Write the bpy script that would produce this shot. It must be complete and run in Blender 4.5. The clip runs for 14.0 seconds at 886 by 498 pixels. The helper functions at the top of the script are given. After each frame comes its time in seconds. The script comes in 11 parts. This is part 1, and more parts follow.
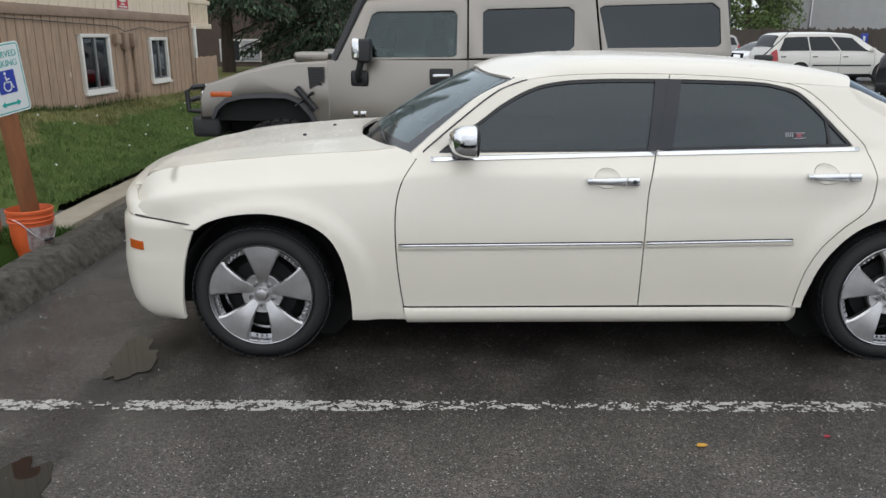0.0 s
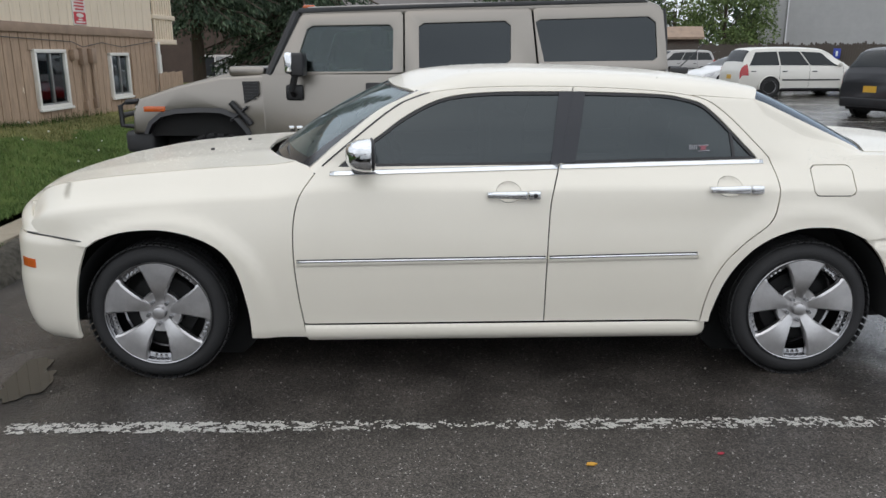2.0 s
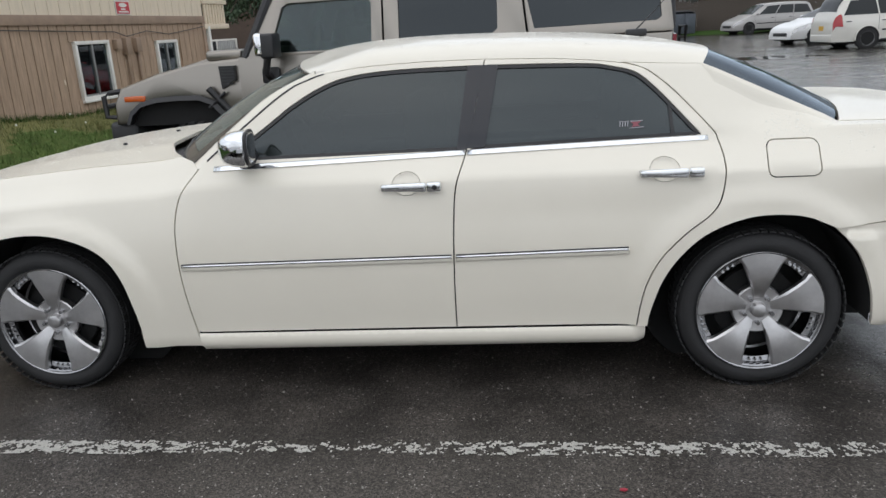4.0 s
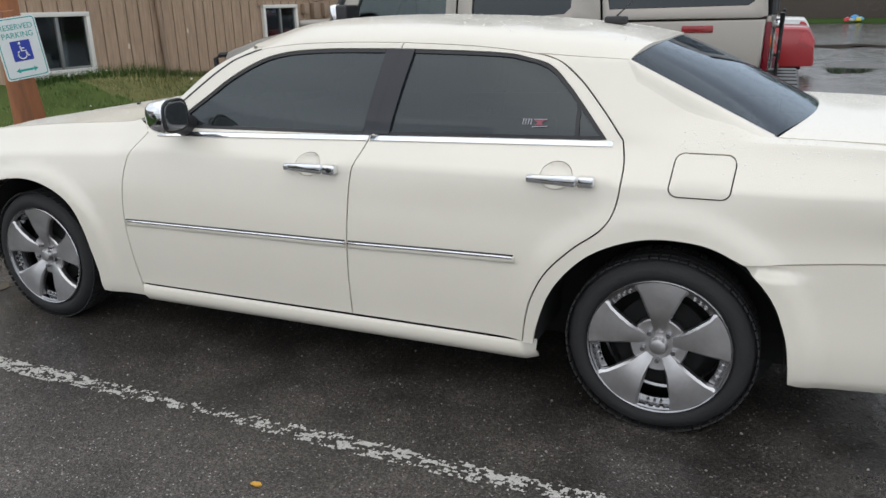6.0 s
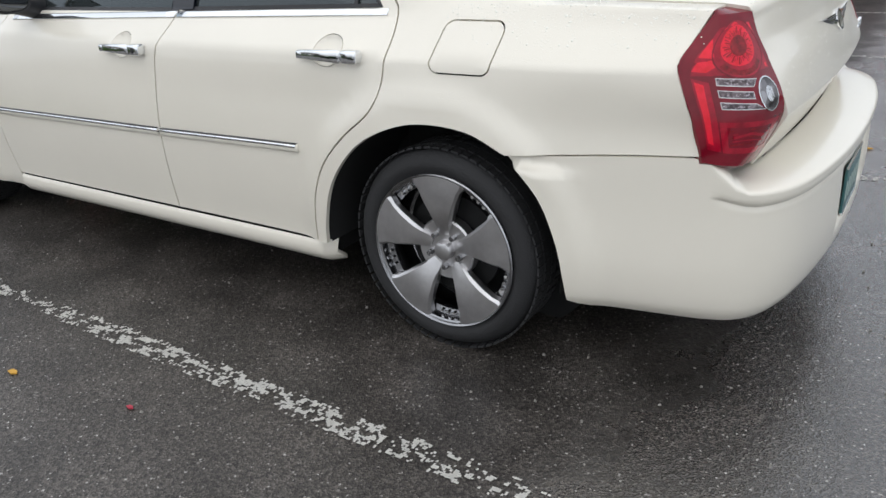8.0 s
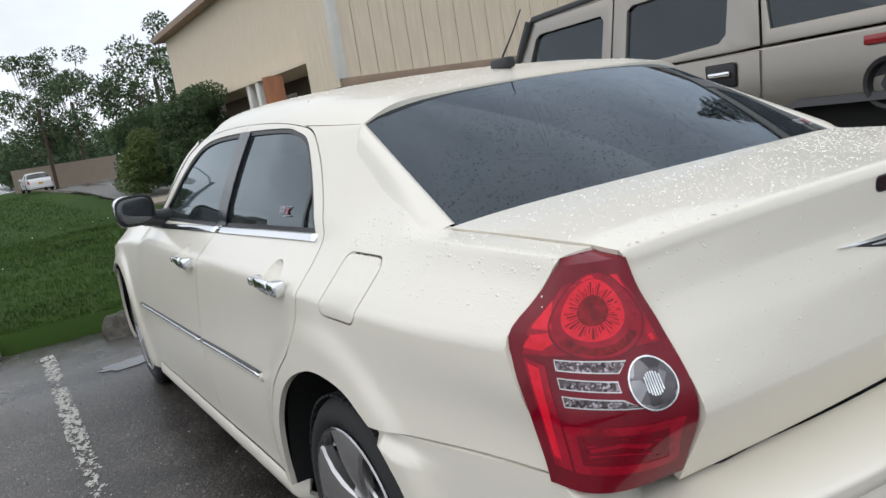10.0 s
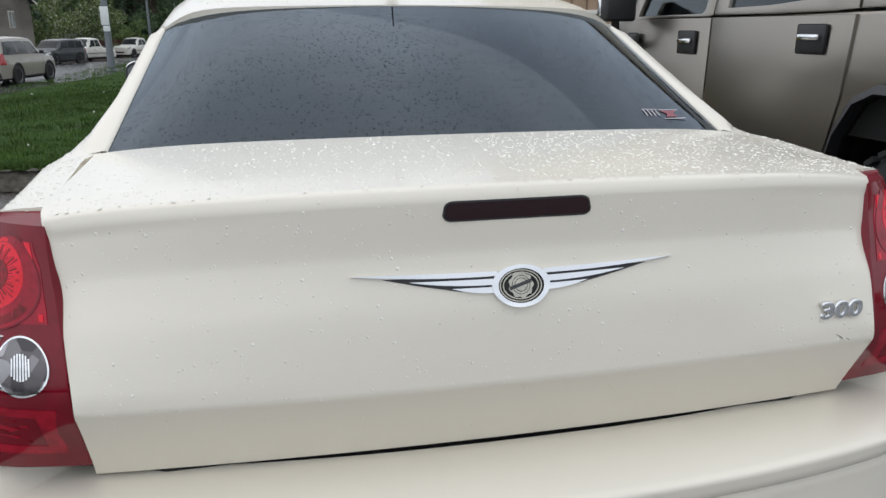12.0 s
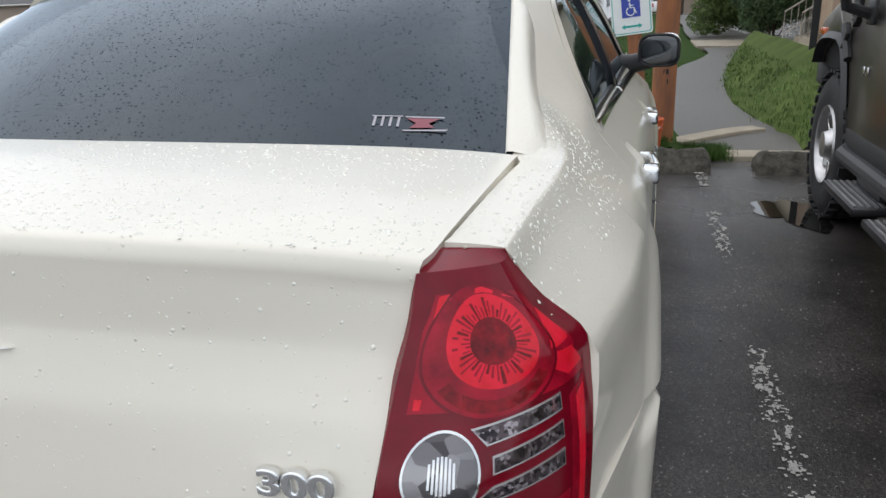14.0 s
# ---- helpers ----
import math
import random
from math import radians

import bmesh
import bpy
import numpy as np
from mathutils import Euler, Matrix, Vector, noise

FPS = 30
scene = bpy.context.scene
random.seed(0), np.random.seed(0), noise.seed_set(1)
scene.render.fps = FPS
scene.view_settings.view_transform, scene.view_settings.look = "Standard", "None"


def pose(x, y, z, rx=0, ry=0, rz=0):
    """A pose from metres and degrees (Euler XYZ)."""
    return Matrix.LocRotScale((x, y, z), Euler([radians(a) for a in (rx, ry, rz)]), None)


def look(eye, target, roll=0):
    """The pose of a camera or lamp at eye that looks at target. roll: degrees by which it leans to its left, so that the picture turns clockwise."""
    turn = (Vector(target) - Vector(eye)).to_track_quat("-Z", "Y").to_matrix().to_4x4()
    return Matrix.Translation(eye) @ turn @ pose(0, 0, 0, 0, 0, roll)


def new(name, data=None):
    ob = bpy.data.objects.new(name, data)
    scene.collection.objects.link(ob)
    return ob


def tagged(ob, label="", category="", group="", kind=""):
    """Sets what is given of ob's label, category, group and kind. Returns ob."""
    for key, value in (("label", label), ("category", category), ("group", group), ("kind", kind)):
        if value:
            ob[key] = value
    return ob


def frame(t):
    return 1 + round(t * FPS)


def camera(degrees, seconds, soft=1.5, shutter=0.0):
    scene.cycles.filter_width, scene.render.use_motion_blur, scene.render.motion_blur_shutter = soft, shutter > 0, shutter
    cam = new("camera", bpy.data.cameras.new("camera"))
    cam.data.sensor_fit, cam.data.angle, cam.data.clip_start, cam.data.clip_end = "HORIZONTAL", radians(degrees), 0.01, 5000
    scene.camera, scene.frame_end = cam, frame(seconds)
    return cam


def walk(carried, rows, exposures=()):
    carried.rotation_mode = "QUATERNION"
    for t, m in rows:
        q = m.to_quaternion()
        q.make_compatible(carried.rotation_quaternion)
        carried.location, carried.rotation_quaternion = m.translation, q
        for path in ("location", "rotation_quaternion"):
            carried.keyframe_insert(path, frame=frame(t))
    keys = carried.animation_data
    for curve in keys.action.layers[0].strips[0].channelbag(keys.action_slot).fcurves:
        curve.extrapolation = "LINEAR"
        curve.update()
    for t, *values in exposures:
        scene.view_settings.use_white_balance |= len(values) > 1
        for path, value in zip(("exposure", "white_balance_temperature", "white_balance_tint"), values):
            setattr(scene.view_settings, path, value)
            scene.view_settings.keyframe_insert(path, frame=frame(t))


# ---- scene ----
cam = camera(60.7, 14.0)
PATH = [
    (0, (0.883, -4.356, 1.537), (0.881, -2.43, 0.998), 0.1),
    (0.5, (0.918, -4.347, 1.538), (0.993, -2.43, 0.973), -0.1),
    (1, (0.973, -4.34, 1.521), (0.99, -2.417, 0.969), -2.4),
    (1.5, (1.066, -4.332, 1.531), (1.138, -2.407, 0.994), -1.7),
    (2, (1.279, -4.293, 1.522), (1.314, -2.358, 1.021), -0.0),
    (2.5, (1.481, -4.235, 1.524), (1.651, -2.322, 0.967), -0.1),
    (3, (1.629, -4.065, 1.517), (1.637, -2.151, 0.936), -0.2),
    (3.5, (1.857, -3.902, 1.52), (1.922, -1.985, 0.952), 0.5),
    (3.7, (1.953, -3.893, 1.514), (1.921, -1.976, 0.946), -0.9),
    (5.8, (3.23, -3.45, 1.514), (2.495, -1.7, 0.884), -2.0),
    (6, (3.35, -3.431, 1.506), (2.578, -1.69, 0.893), -1.3),
    (6.5, (3.585, -3.27, 1.46), (2.869, -1.492, 0.891), -1.6),
    (7, (3.798, -3.039, 1.422), (2.99, -1.295, 0.869), 1.0),
    (7.5, (4.033, -2.834, 1.353), (3.074, -1.199, 0.715), -4.2),
    (8, (4.28, -2.645, 1.285), (3.23, -1.145, 0.48), -3.5),
    (8.5, (4.422, -2.33, 1.22), (3.404, -0.861, 0.323), -0.8),
    (8.7, (4.461, -2.184, 1.229), (3.365, -0.713, 0.433), -1.2),
    (8.8, (4.474, -2.124, 1.236), (3.333, -0.664, 0.485), -0.5),
    (9, (4.502, -2.029, 1.262), (3.247, -0.585, 0.677), -1.0),
    (9.2, (4.542, -1.941, 1.272), (3.146, -0.596, 0.78), -3.2),
    (11.3, (4.950, -0.753, 1.349), (3.047, -0.359, 0.872), -3.3),
    (11.5, (4.972, -0.657, 1.334), (3.062, -0.347, 0.828), -0.5),
    (12, (4.987, -0.334, 1.306), (3.110, 0.072, 0.746), -0.2),
    (12.5, (4.924, -0.016, 1.330), (3.017, 0.170, 0.757), 1.6),
    (13, (4.849, 0.318, 1.306), (2.928, 0.192, 0.762), -2.5),
    (13.2, (4.820, 0.475, 1.314), (2.929, 0.225, 0.722), -2.0),
    (13.5, (4.748, 0.649, 1.301), (2.855, 0.330, 0.741), -2.5),
    (13.8, (4.635, 0.802, 1.291), (2.758, 0.419, 0.704), -2.6),
    (14, (4.527, 0.904, 1.290), (2.685, 0.416, 0.681), -1.6),
]
walk(cam, [(t, look(eye, target, roll)) for t, eye, target, roll in PATH], [(0, 0.05), (3, 0.0), (6, 0.06), (7, 0.05), (8, 0.15), (8.5, 0.28), (9, 0.18), (11.5, 0.0), (12.5, -0.04), (13.5, 0.08), (14, 0.1)])

# ---- world, sun ----
world = bpy.data.worlds.new("overcast_sky")
scene.world = world
world.use_nodes = True
wn, wl = world.node_tree.nodes, world.node_tree.links
wn.clear()
w_out = wn.new("ShaderNodeOutputWorld")
w_bg = wn.new("ShaderNodeBackground")
w_sky = wn.new("ShaderNodeTexSky")
w_sky.sky_type = "NISHITA"
w_sky.sun_disc = False
w_sky.sun_elevation, w_sky.sun_rotation = radians(52), radians(200)
w_sky.air_density, w_sky.dust_density = 1.0, 3.0
w_co = wn.new("ShaderNodeTexCoord")
w_map = wn.new("ShaderNodeMapping")
w_map.inputs["Scale"].default_value = (1.0, 1.0, 2.6)
w_noise = wn.new("ShaderNodeTexNoise")
w_noise.inputs["Scale"].default_value, w_noise.inputs["Detail"].default_value = 2.2, 6.0
w_ramp = wn.new("ShaderNodeValToRGB")
w_ramp.color_ramp.elements[0].position, w_ramp.color_ramp.elements[0].color = 0.32, (5.5, 5.95, 6.65, 1)
w_ramp.color_ramp.elements[1].position, w_ramp.color_ramp.elements[1].color = 0.72, (8.9, 9.3, 9.9, 1)
w_mix = wn.new("ShaderNodeMix")
w_mix.data_type = "RGBA"
w_mix.inputs["Factor"].default_value = 0.9
wl.new(w_co.outputs["Generated"], w_map.inputs["Vector"])
wl.new(w_map.outputs["Vector"], w_noise.inputs["Vector"])
wl.new(w_noise.outputs["Fac"], w_ramp.inputs["Fac"])
wl.new(w_sky.outputs["Color"], w_mix.inputs[6])
wl.new(w_ramp.outputs["Color"], w_mix.inputs[7])
wl.new(w_mix.outputs[2], w_bg.inputs["Color"])
w_bg.inputs["Strength"].default_value = 0.14
wl.new(w_bg.outputs["Background"], w_out.inputs["Surface"])

sun_data = bpy.data.lights.new("sun", "SUN")
sun_data.energy, sun_data.angle, sun_data.color = 0.7, radians(120), (1.0, 0.98, 0.96)
sun = new("sun", sun_data)
sun.matrix_world = look((0, 0, 30), (-5.0, 8.0, 0))

# ---- helpers for materials and meshes ----
def material(name, color, rough=0.5, metal=0.0, coat=0.0, var=0.0, var_scale=4.0, bump=0.0, bump_scale=60.0, color2=None, spec=0.5, space="Object", stretch=(1, 1, 1)):
    """A principled surface with variation at a broad and a fine scale."""
    m = bpy.data.materials.new(name)
    m.use_nodes = True
    nt = m.node_tree
    n, l = nt.nodes, nt.links
    b = n["Principled BSDF"]
    b.inputs["Base Color"].default_value = (*color, 1)
    b.inputs["Roughness"].default_value = rough
    b.inputs["Metallic"].default_value = metal
    b.inputs["Coat Weight"].default_value = coat
    b.inputs["Coat Roughness"].default_value = 0.05
    b.inputs["Specular IOR Level"].default_value = spec
    if var or bump:
        co = n.new("ShaderNodeTexCoord")
        mp = n.new("ShaderNodeMapping")
        mp.inputs["Scale"].default_value = stretch
        l.new(co.outputs[space], mp.inputs["Vector"])
    if var:
        broad = n.new("ShaderNodeTexNoise")
        broad.inputs["Scale"].default_value, broad.inputs["Detail"].default_value = var_scale, 8
        broad.inputs["Roughness"].default_value = 0.65
        l.new(mp.outputs["Vector"], broad.inputs["Vector"])
        ramp = n.new("ShaderNodeValToRGB")
        ramp.color_ramp.elements[0].position, ramp.color_ramp.elements[1].position = 0.3, 0.72
        second = color2 or tuple(c * (1 - var) for c in color)
        ramp.color_ramp.elements[0].color = (*second, 1)
        ramp.color_ramp.elements[1].color = (*color, 1)
        l.new(broad.outputs["Fac"], ramp.inputs["Fac"])
        l.new(ramp.outputs["Color"], b.inputs["Base Color"])
        rr = n.new("ShaderNodeMapRange")
        rr.inputs["To Min"].default_value, rr.inputs["To Max"].default_value = rough * 0.85, min(1, rough * 1.15)
        l.new(broad.outputs["Fac"], rr.inputs["Value"])
        l.new(rr.outputs["Result"], b.inputs["Roughness"])
    if bump:
        fine = n.new("ShaderNodeTexNoise")
        fine.inputs["Scale"].default_value, fine.inputs["Detail"].default_value = bump_scale, 4
        l.new(mp.outputs["Vector"], fine.inputs["Vector"])
        bp = n.new("ShaderNodeBump")
        bp.inputs["Strength"].default_value, bp.inputs["Distance"].default_value = bump, 0.01
        l.new(fine.outputs["Fac"], bp.inputs["Height"])
        l.new(bp.outputs["Normal"], b.inputs["Normal"])
    return m


def tinted_glass(name, tint, drops=0.0, ior=1.62, pale_mix=0.0):
    """Dark film on glass: it lets a little light through and mirrors by Fresnel; drops: rain drops that break the mirror image."""
    m = bpy.data.materials.new(name)
    m.use_nodes = True
    n, l = m.node_tree.nodes, m.node_tree.links
    n.clear()
    out = n.new("ShaderNodeOutputMaterial")
    mix = n.new("ShaderNodeMixShader")
    tr = n.new("ShaderNodeBsdfTransparent")
    gl = n.new("ShaderNodeBsdfGlossy")
    fr = n.new("ShaderNodeFresnel")
    tr.inputs["Color"].default_value = (*tint, 1)
    gl.inputs["Roughness"].default_value = 0.02
    gl.inputs["Color"].default_value = (0.86, 0.95, 1.0, 1)
    fr.inputs["IOR"].default_value = 1.68 if drops else ior
    l.new(fr.outputs["Fac"], mix.inputs["Fac"])
    l.new(tr.outputs["BSDF"], mix.inputs[1])
    l.new(gl.outputs["BSDF"], mix.inputs[2])
    l.new(mix.outputs["Shader"], out.inputs["Surface"])
    if pale_mix:
        # a pale grey-green diffuse layer lightens the pane
        film, soft = n.new("ShaderNodeMixShader"), n.new("ShaderNodeBsdfDiffuse")
        soft.inputs["Color"].default_value = (0.50, 0.60, 0.58, 1)
        film.inputs["Fac"].default_value = pale_mix
        l.new(tr.outputs["BSDF"], film.inputs[1])
        l.new(soft.outputs["BSDF"], film.inputs[2])
        l.new(film.outputs["Shader"], mix.inputs[1])
    if drops:
        # each drop bends the view into the dark car instead of mirroring the sky
        gl.inputs["Color"].default_value = (0.78, 0.89, 1.0, 1)
        bp = rain_bump(m, 0.25, 135.0, 0.56, 0.50)
        l.new(bp.outputs["Normal"], gl.inputs["Normal"])
        less = n.new("ShaderNodeMath")
        less.operation = "MULTIPLY_ADD"
        less.inputs[1].default_value, less.inputs[2].default_value = -0.8, 1.0
        l.new(bp.inputs["Height"].links[0].from_socket, less.inputs[0])
        cut = n.new("ShaderNodeMath")
        cut.operation = "MULTIPLY"
        l.new(fr.outputs["Fac"], cut.inputs[0])
        l.new(less.outputs["Value"], cut.inputs[1])
        l.new(cut.outputs["Value"], mix.inputs["Fac"])
    return m


def rain_bump(m, strength, scale, size, cover):
    """A bump of scattered round rain drops, thinned out by a broad noise."""
    n, l = m.node_tree.nodes, m.node_tree.links
    co = n.new("ShaderNodeTexCoord")
    heights = []
    for k, (sc, sz) in enumerate(((scale, size), (scale * 2.1, size * 0.8))):
        vo = n.new("ShaderNodeTexVoronoi")
        vo.inputs["Scale"].default_value = sc
        l.new(co.outputs["Object"], vo.inputs["Vector"])
        keep = n.new("ShaderNodeMath")
        keep.operation = "GREATER_THAN"
        keep.inputs[1].default_value = 1 - cover * (0.55, 0.8)[k]
        sep = n.new("ShaderNodeSeparateColor")
        l.new(vo.outputs["Color"], sep.inputs["Color"])
        l.new(sep.outputs["Red"], keep.inputs[0])
        rad = n.new("ShaderNodeMapRange")
        rad.interpolation_type = "SMOOTHSTEP"
        rad.inputs["From Min"].default_value, rad.inputs["From Max"].default_value = sz * 0.72, sz * 0.3
        l.new(vo.outputs["Distance"], rad.inputs["Value"])
        mul = n.new("ShaderNodeMath")
        mul.operation = "MULTIPLY"
        l.new(rad.outputs["Result"], mul.inputs[0])
        l.new(keep.outputs["Value"], mul.inputs[1])
        heights.append(mul)
    top = n.new("ShaderNodeMath")
    top.operation = "MAXIMUM"
    for k in (0, 1):
        l.new(heights[k].outputs["Value"], top.inputs[k])
    patch = n.new("ShaderNodeTexNoise")
    patch.inputs["Scale"].default_value, patch.inputs["Detail"].default_value = 3.0, 3
    l.new(co.outputs["Object"], patch.inputs["Vector"])
    thin = n.new("ShaderNodeMapRange")
    thin.inputs["From Min"].default_value, thin.inputs["From Max"].default_value = 0.3, 0.55
    l.new(patch.outputs["Fac"], thin.inputs["Value"])
    use = n.new("ShaderNodeMath")
    use.operation = "MULTIPLY"
    l.new(top.outputs["Value"], use.inputs[0])
    l.new(thin.outputs["Result"], use.inputs[1])
    bp = n.new("ShaderNodeBump")
    bp.inputs["Strength"].default_value, bp.inputs["Distance"].default_value = strength, 0.004
    l.new(use.outputs["Value"], bp.inputs["Height"])
    return bp


def paint(name, color, drops=0.0, rough=0.32, scale=150.0, cover=0.5, size=0.5):
    m = material(name, color, rough=rough, coat=0.55, var=0.035, var_scale=2.2)
    b = m.node_tree.nodes["Principled BSDF"]
    b.inputs["Coat Roughness"].default_value = 0.08
    if drops:
        bp = rain_bump(m, drops, scale, size, cover)
        m.node_tree.links.new(bp.outputs["Normal"], b.inputs["Normal"])
        m.node_tree.links.new(bp.outputs["Normal"], b.inputs["Coat Normal"])
    return m


CREAM = (0.765, 0.72, 0.62)
M_CREAM = paint("cream_paint", CREAM)
M_CREAM_WET = paint("cream_paint_wet", CREAM, drops=0.55, scale=110.0, cover=0.85)
M_CREAM_MIST = paint("cream_paint_misted", CREAM, drops=0.28, scale=150.0, cover=0.6)
M_CREAM_DROPS = paint("cream_paint_drops", CREAM, drops=0.5, scale=90.0, cover=0.22, size=0.3)
M_CHROME = material("chrome", (0.78, 0.79, 0.8), rough=0.08, metal=1.0)
M_BARREL = material("dulled_rim_metal", (0.42, 0.42, 0.43), rough=0.22, metal=1.0, var=0.4, var_scale=20)
M_RIM = material("satin_chrome_rim", (0.66, 0.65, 0.65), rough=0.36, metal=1.0, var=0.25, var_scale=14, bump=0.03, bump_scale=120)
M_RUBBER = material("tyre_rubber", (0.022, 0.022, 0.023), rough=0.75, var=0.4, var_scale=9, bump=0.25, bump_scale=150)
M_BLACK = material("black_plastic", (0.018, 0.018, 0.02), rough=0.45, var=0.3, var_scale=12)
M_GLOSS_BLACK = material("gloss_black_trim", (0.006, 0.008, 0.014), rough=0.16, spec=0.55)
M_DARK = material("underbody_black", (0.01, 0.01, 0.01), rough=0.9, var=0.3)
M_TINT = tinted_glass("tinted_side_glass", (0.03, 0.035, 0.035), pale_mix=0.035)
M_TINT_WET = tinted_glass("tinted_rear_glass_with_rain", (0.025, 0.028, 0.032), drops=1.0)
M_CLEARISH = tinted_glass("windscreen_glass", (0.66, 0.78, 0.74), ior=1.95, pale_mix=0.15)
M_FRIT = material("black_glass_print", (0.03, 0.032, 0.036), rough=0.12, spec=0.6)
M_DASH = material("grey_dashboard", (0.16, 0.165, 0.155), rough=0.6, var=0.25, var_scale=8, bump=0.1, bump_scale=200)
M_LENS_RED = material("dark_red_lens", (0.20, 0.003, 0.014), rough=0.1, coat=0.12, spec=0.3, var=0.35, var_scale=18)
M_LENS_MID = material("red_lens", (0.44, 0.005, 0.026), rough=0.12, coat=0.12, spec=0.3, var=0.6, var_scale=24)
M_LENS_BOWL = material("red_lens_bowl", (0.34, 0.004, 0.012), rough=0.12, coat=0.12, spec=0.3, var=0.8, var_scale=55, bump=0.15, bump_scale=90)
# this red serves the reflector and the glow coloured onto the lens
M_LENS_BRIGHT = material("reflector_and_glow_red", (0.84, 0.012, 0.045), rough=0.2, coat=0.12, spec=0.3, var=0.5, var_scale=40, color2=(0.62, 0.008, 0.016))
def faceted(name, tones, scale, rough, metal):
    """Moulded facets: every cell has a tone and a tilt of its own."""
    m = material(name, tones[-1], rough=rough, metal=metal, coat=0.25)
    n, l = m.node_tree.nodes, m.node_tree.links
    co = n.new("ShaderNodeTexCoord")
    vo = n.new("ShaderNodeTexVoronoi")
    vo.inputs["Scale"].default_value = scale
    l.new(co.outputs["Object"], vo.inputs["Vector"])
    sep = n.new("ShaderNodeSeparateColor")
    l.new(vo.outputs["Color"], sep.inputs["Color"])
    ramp = n.new("ShaderNodeValToRGB")
    ramp.color_ramp.elements[0].color, ramp.color_ramp.elements[1].color = (*tones[0], 1), (*tones[-1], 1)
    mid = ramp.color_ramp.elements.new(0.6)
    mid.color = (*tones[1], 1)
    l.new(sep.outputs["Red"], ramp.inputs["Fac"])
    l.new(ramp.outputs["Color"], m.node_tree.nodes["Principled BSDF"].inputs["Base Color"])
    bp = n.new("ShaderNodeBump")
    bp.inputs["Strength"].default_value, bp.inputs["Distance"].default_value = 0.35, 0.004
    l.new(sep.outputs["Green"], bp.inputs["Height"])
    l.new(bp.outputs["Normal"], m.node_tree.nodes["Principled BSDF"].inputs["Normal"])
    return m


M_LENS_CLEAR = faceted("clear_lens_facets", ((0.02, 0.016, 0.018), (0.11, 0.085, 0.09), (0.38, 0.34, 0.36)), 260.0, 0.12, 0.75)
M_LENS_BULB = faceted("reversing_lamp_facets", ((0.06, 0.055, 0.058), (0.16, 0.15, 0.155), (0.40, 0.39, 0.40)), 48.0, 0.16, 0.8)
M_AMBER = material("amber_lens", (0.62, 0.12, 0.02), rough=0.2, coat=0.5, var=0.3, var_scale=40)


def new_mesh(name, verts, faces, mats, parent=None, label="", smooth=False, index=None):
    me = bpy.data.meshes.new(name)
    me.from_pydata([tuple(v) for v in verts], [], [tuple(f) for f in faces])
    for mm in mats if isinstance(mats, (list, tuple)) else (mats,):
        me.materials.append(mm)
    if smooth:
        me.polygons.foreach_set("use_smooth", [True] * len(me.polygons))
    if index:
        me.polygons.foreach_set("material_index", index)
    me.update()
    ob = new(name, me)
    if parent:
        ob.parent = parent
    if label:
        ob["label"] = label
    return ob


def part(name, bm, mat, parent=None, label="", smooth=True, sharp=35):
    """Links a bmesh as one mesh object under a thing or a part."""
    me = bpy.data.meshes.new(name)
    bmesh.ops.recalc_face_normals(bm, faces=bm.faces)
    for f in bm.faces:
        f.smooth = smooth
    if smooth:
        for e in bm.edges:
            if len(e.link_faces) == 2 and e.calc_face_angle(0) > radians(sharp):
                e.smooth = False
    bm.to_mesh(me)
    bm.free()
    me.materials.append(mat)
    ob = new(name, me)
    if parent:
        ob.parent = parent
    if label:
        ob["label"] = label
    return ob


def bm_box(x0, x1, y0, y1, z0, z1, bevel=0.0, segs=2, bm=None):
    bm = bm or bmesh.new()
    m = Matrix.Translation(((x0 + x1) / 2, (y0 + y1) / 2, (z0 + z1) / 2)) @ Matrix.Diagonal((abs(x1 - x0), abs(y1 - y0), abs(z1 - z0), 1))
    made = bmesh.ops.create_cube(bm, size=1.0, matrix=m)
    if bevel:
        edges = list({e for v in made["verts"] for e in v.link_edges})
        bmesh.ops.bevel(bm, geom=edges, offset=bevel, segments=segs, profile=0.5, affect="EDGES")
    return bm


def box(name, x0, x1, y0, y1, z0, z1, mat, parent=None, label="", bevel=0.0, segs=2):
    return part(name, bm_box(x0, x1, y0, y1, z0, z1, bevel, segs), mat, parent, label)


def bm_tube(points, radius, sides=10, bm=None, closed=False):
    """A round bar along a polyline."""
    bm = bm or bmesh.new()
    pts = [Vector(p) for p in points]
    rings = []
    for i, p in enumerate(pts):
        a = pts[i - 1] if i or closed else p
        c = pts[(i + 1) % len(pts)] if i < len(pts) - 1 or closed else p
        d = (c - a).normalized()
        up = Vector((0, 0, 1)) if abs(d.z) < 0.95 else Vector((1, 0, 0))
        s = d.cross(up).normalized()
        u = s.cross(d)
        r = radius[i] if isinstance(radius, (list, tuple)) else radius
        rings.append([bm.verts.new(p + (s * math.cos(k * math.tau / sides) + u * math.sin(k * math.tau / sides)) * r) for k in range(sides)])
    for i in range(len(rings) if closed else len(rings) - 1):
        a, c = rings[i], rings[(i + 1) % len(rings)]
        for k in range(sides):
            bm.faces.new((a[k], a[(k + 1) % sides], c[(k + 1) % sides], c[k]))
    if not closed:
        bm.faces.new(rings[0])
        bm.faces.new(rings[-1][::-1])
    return bm


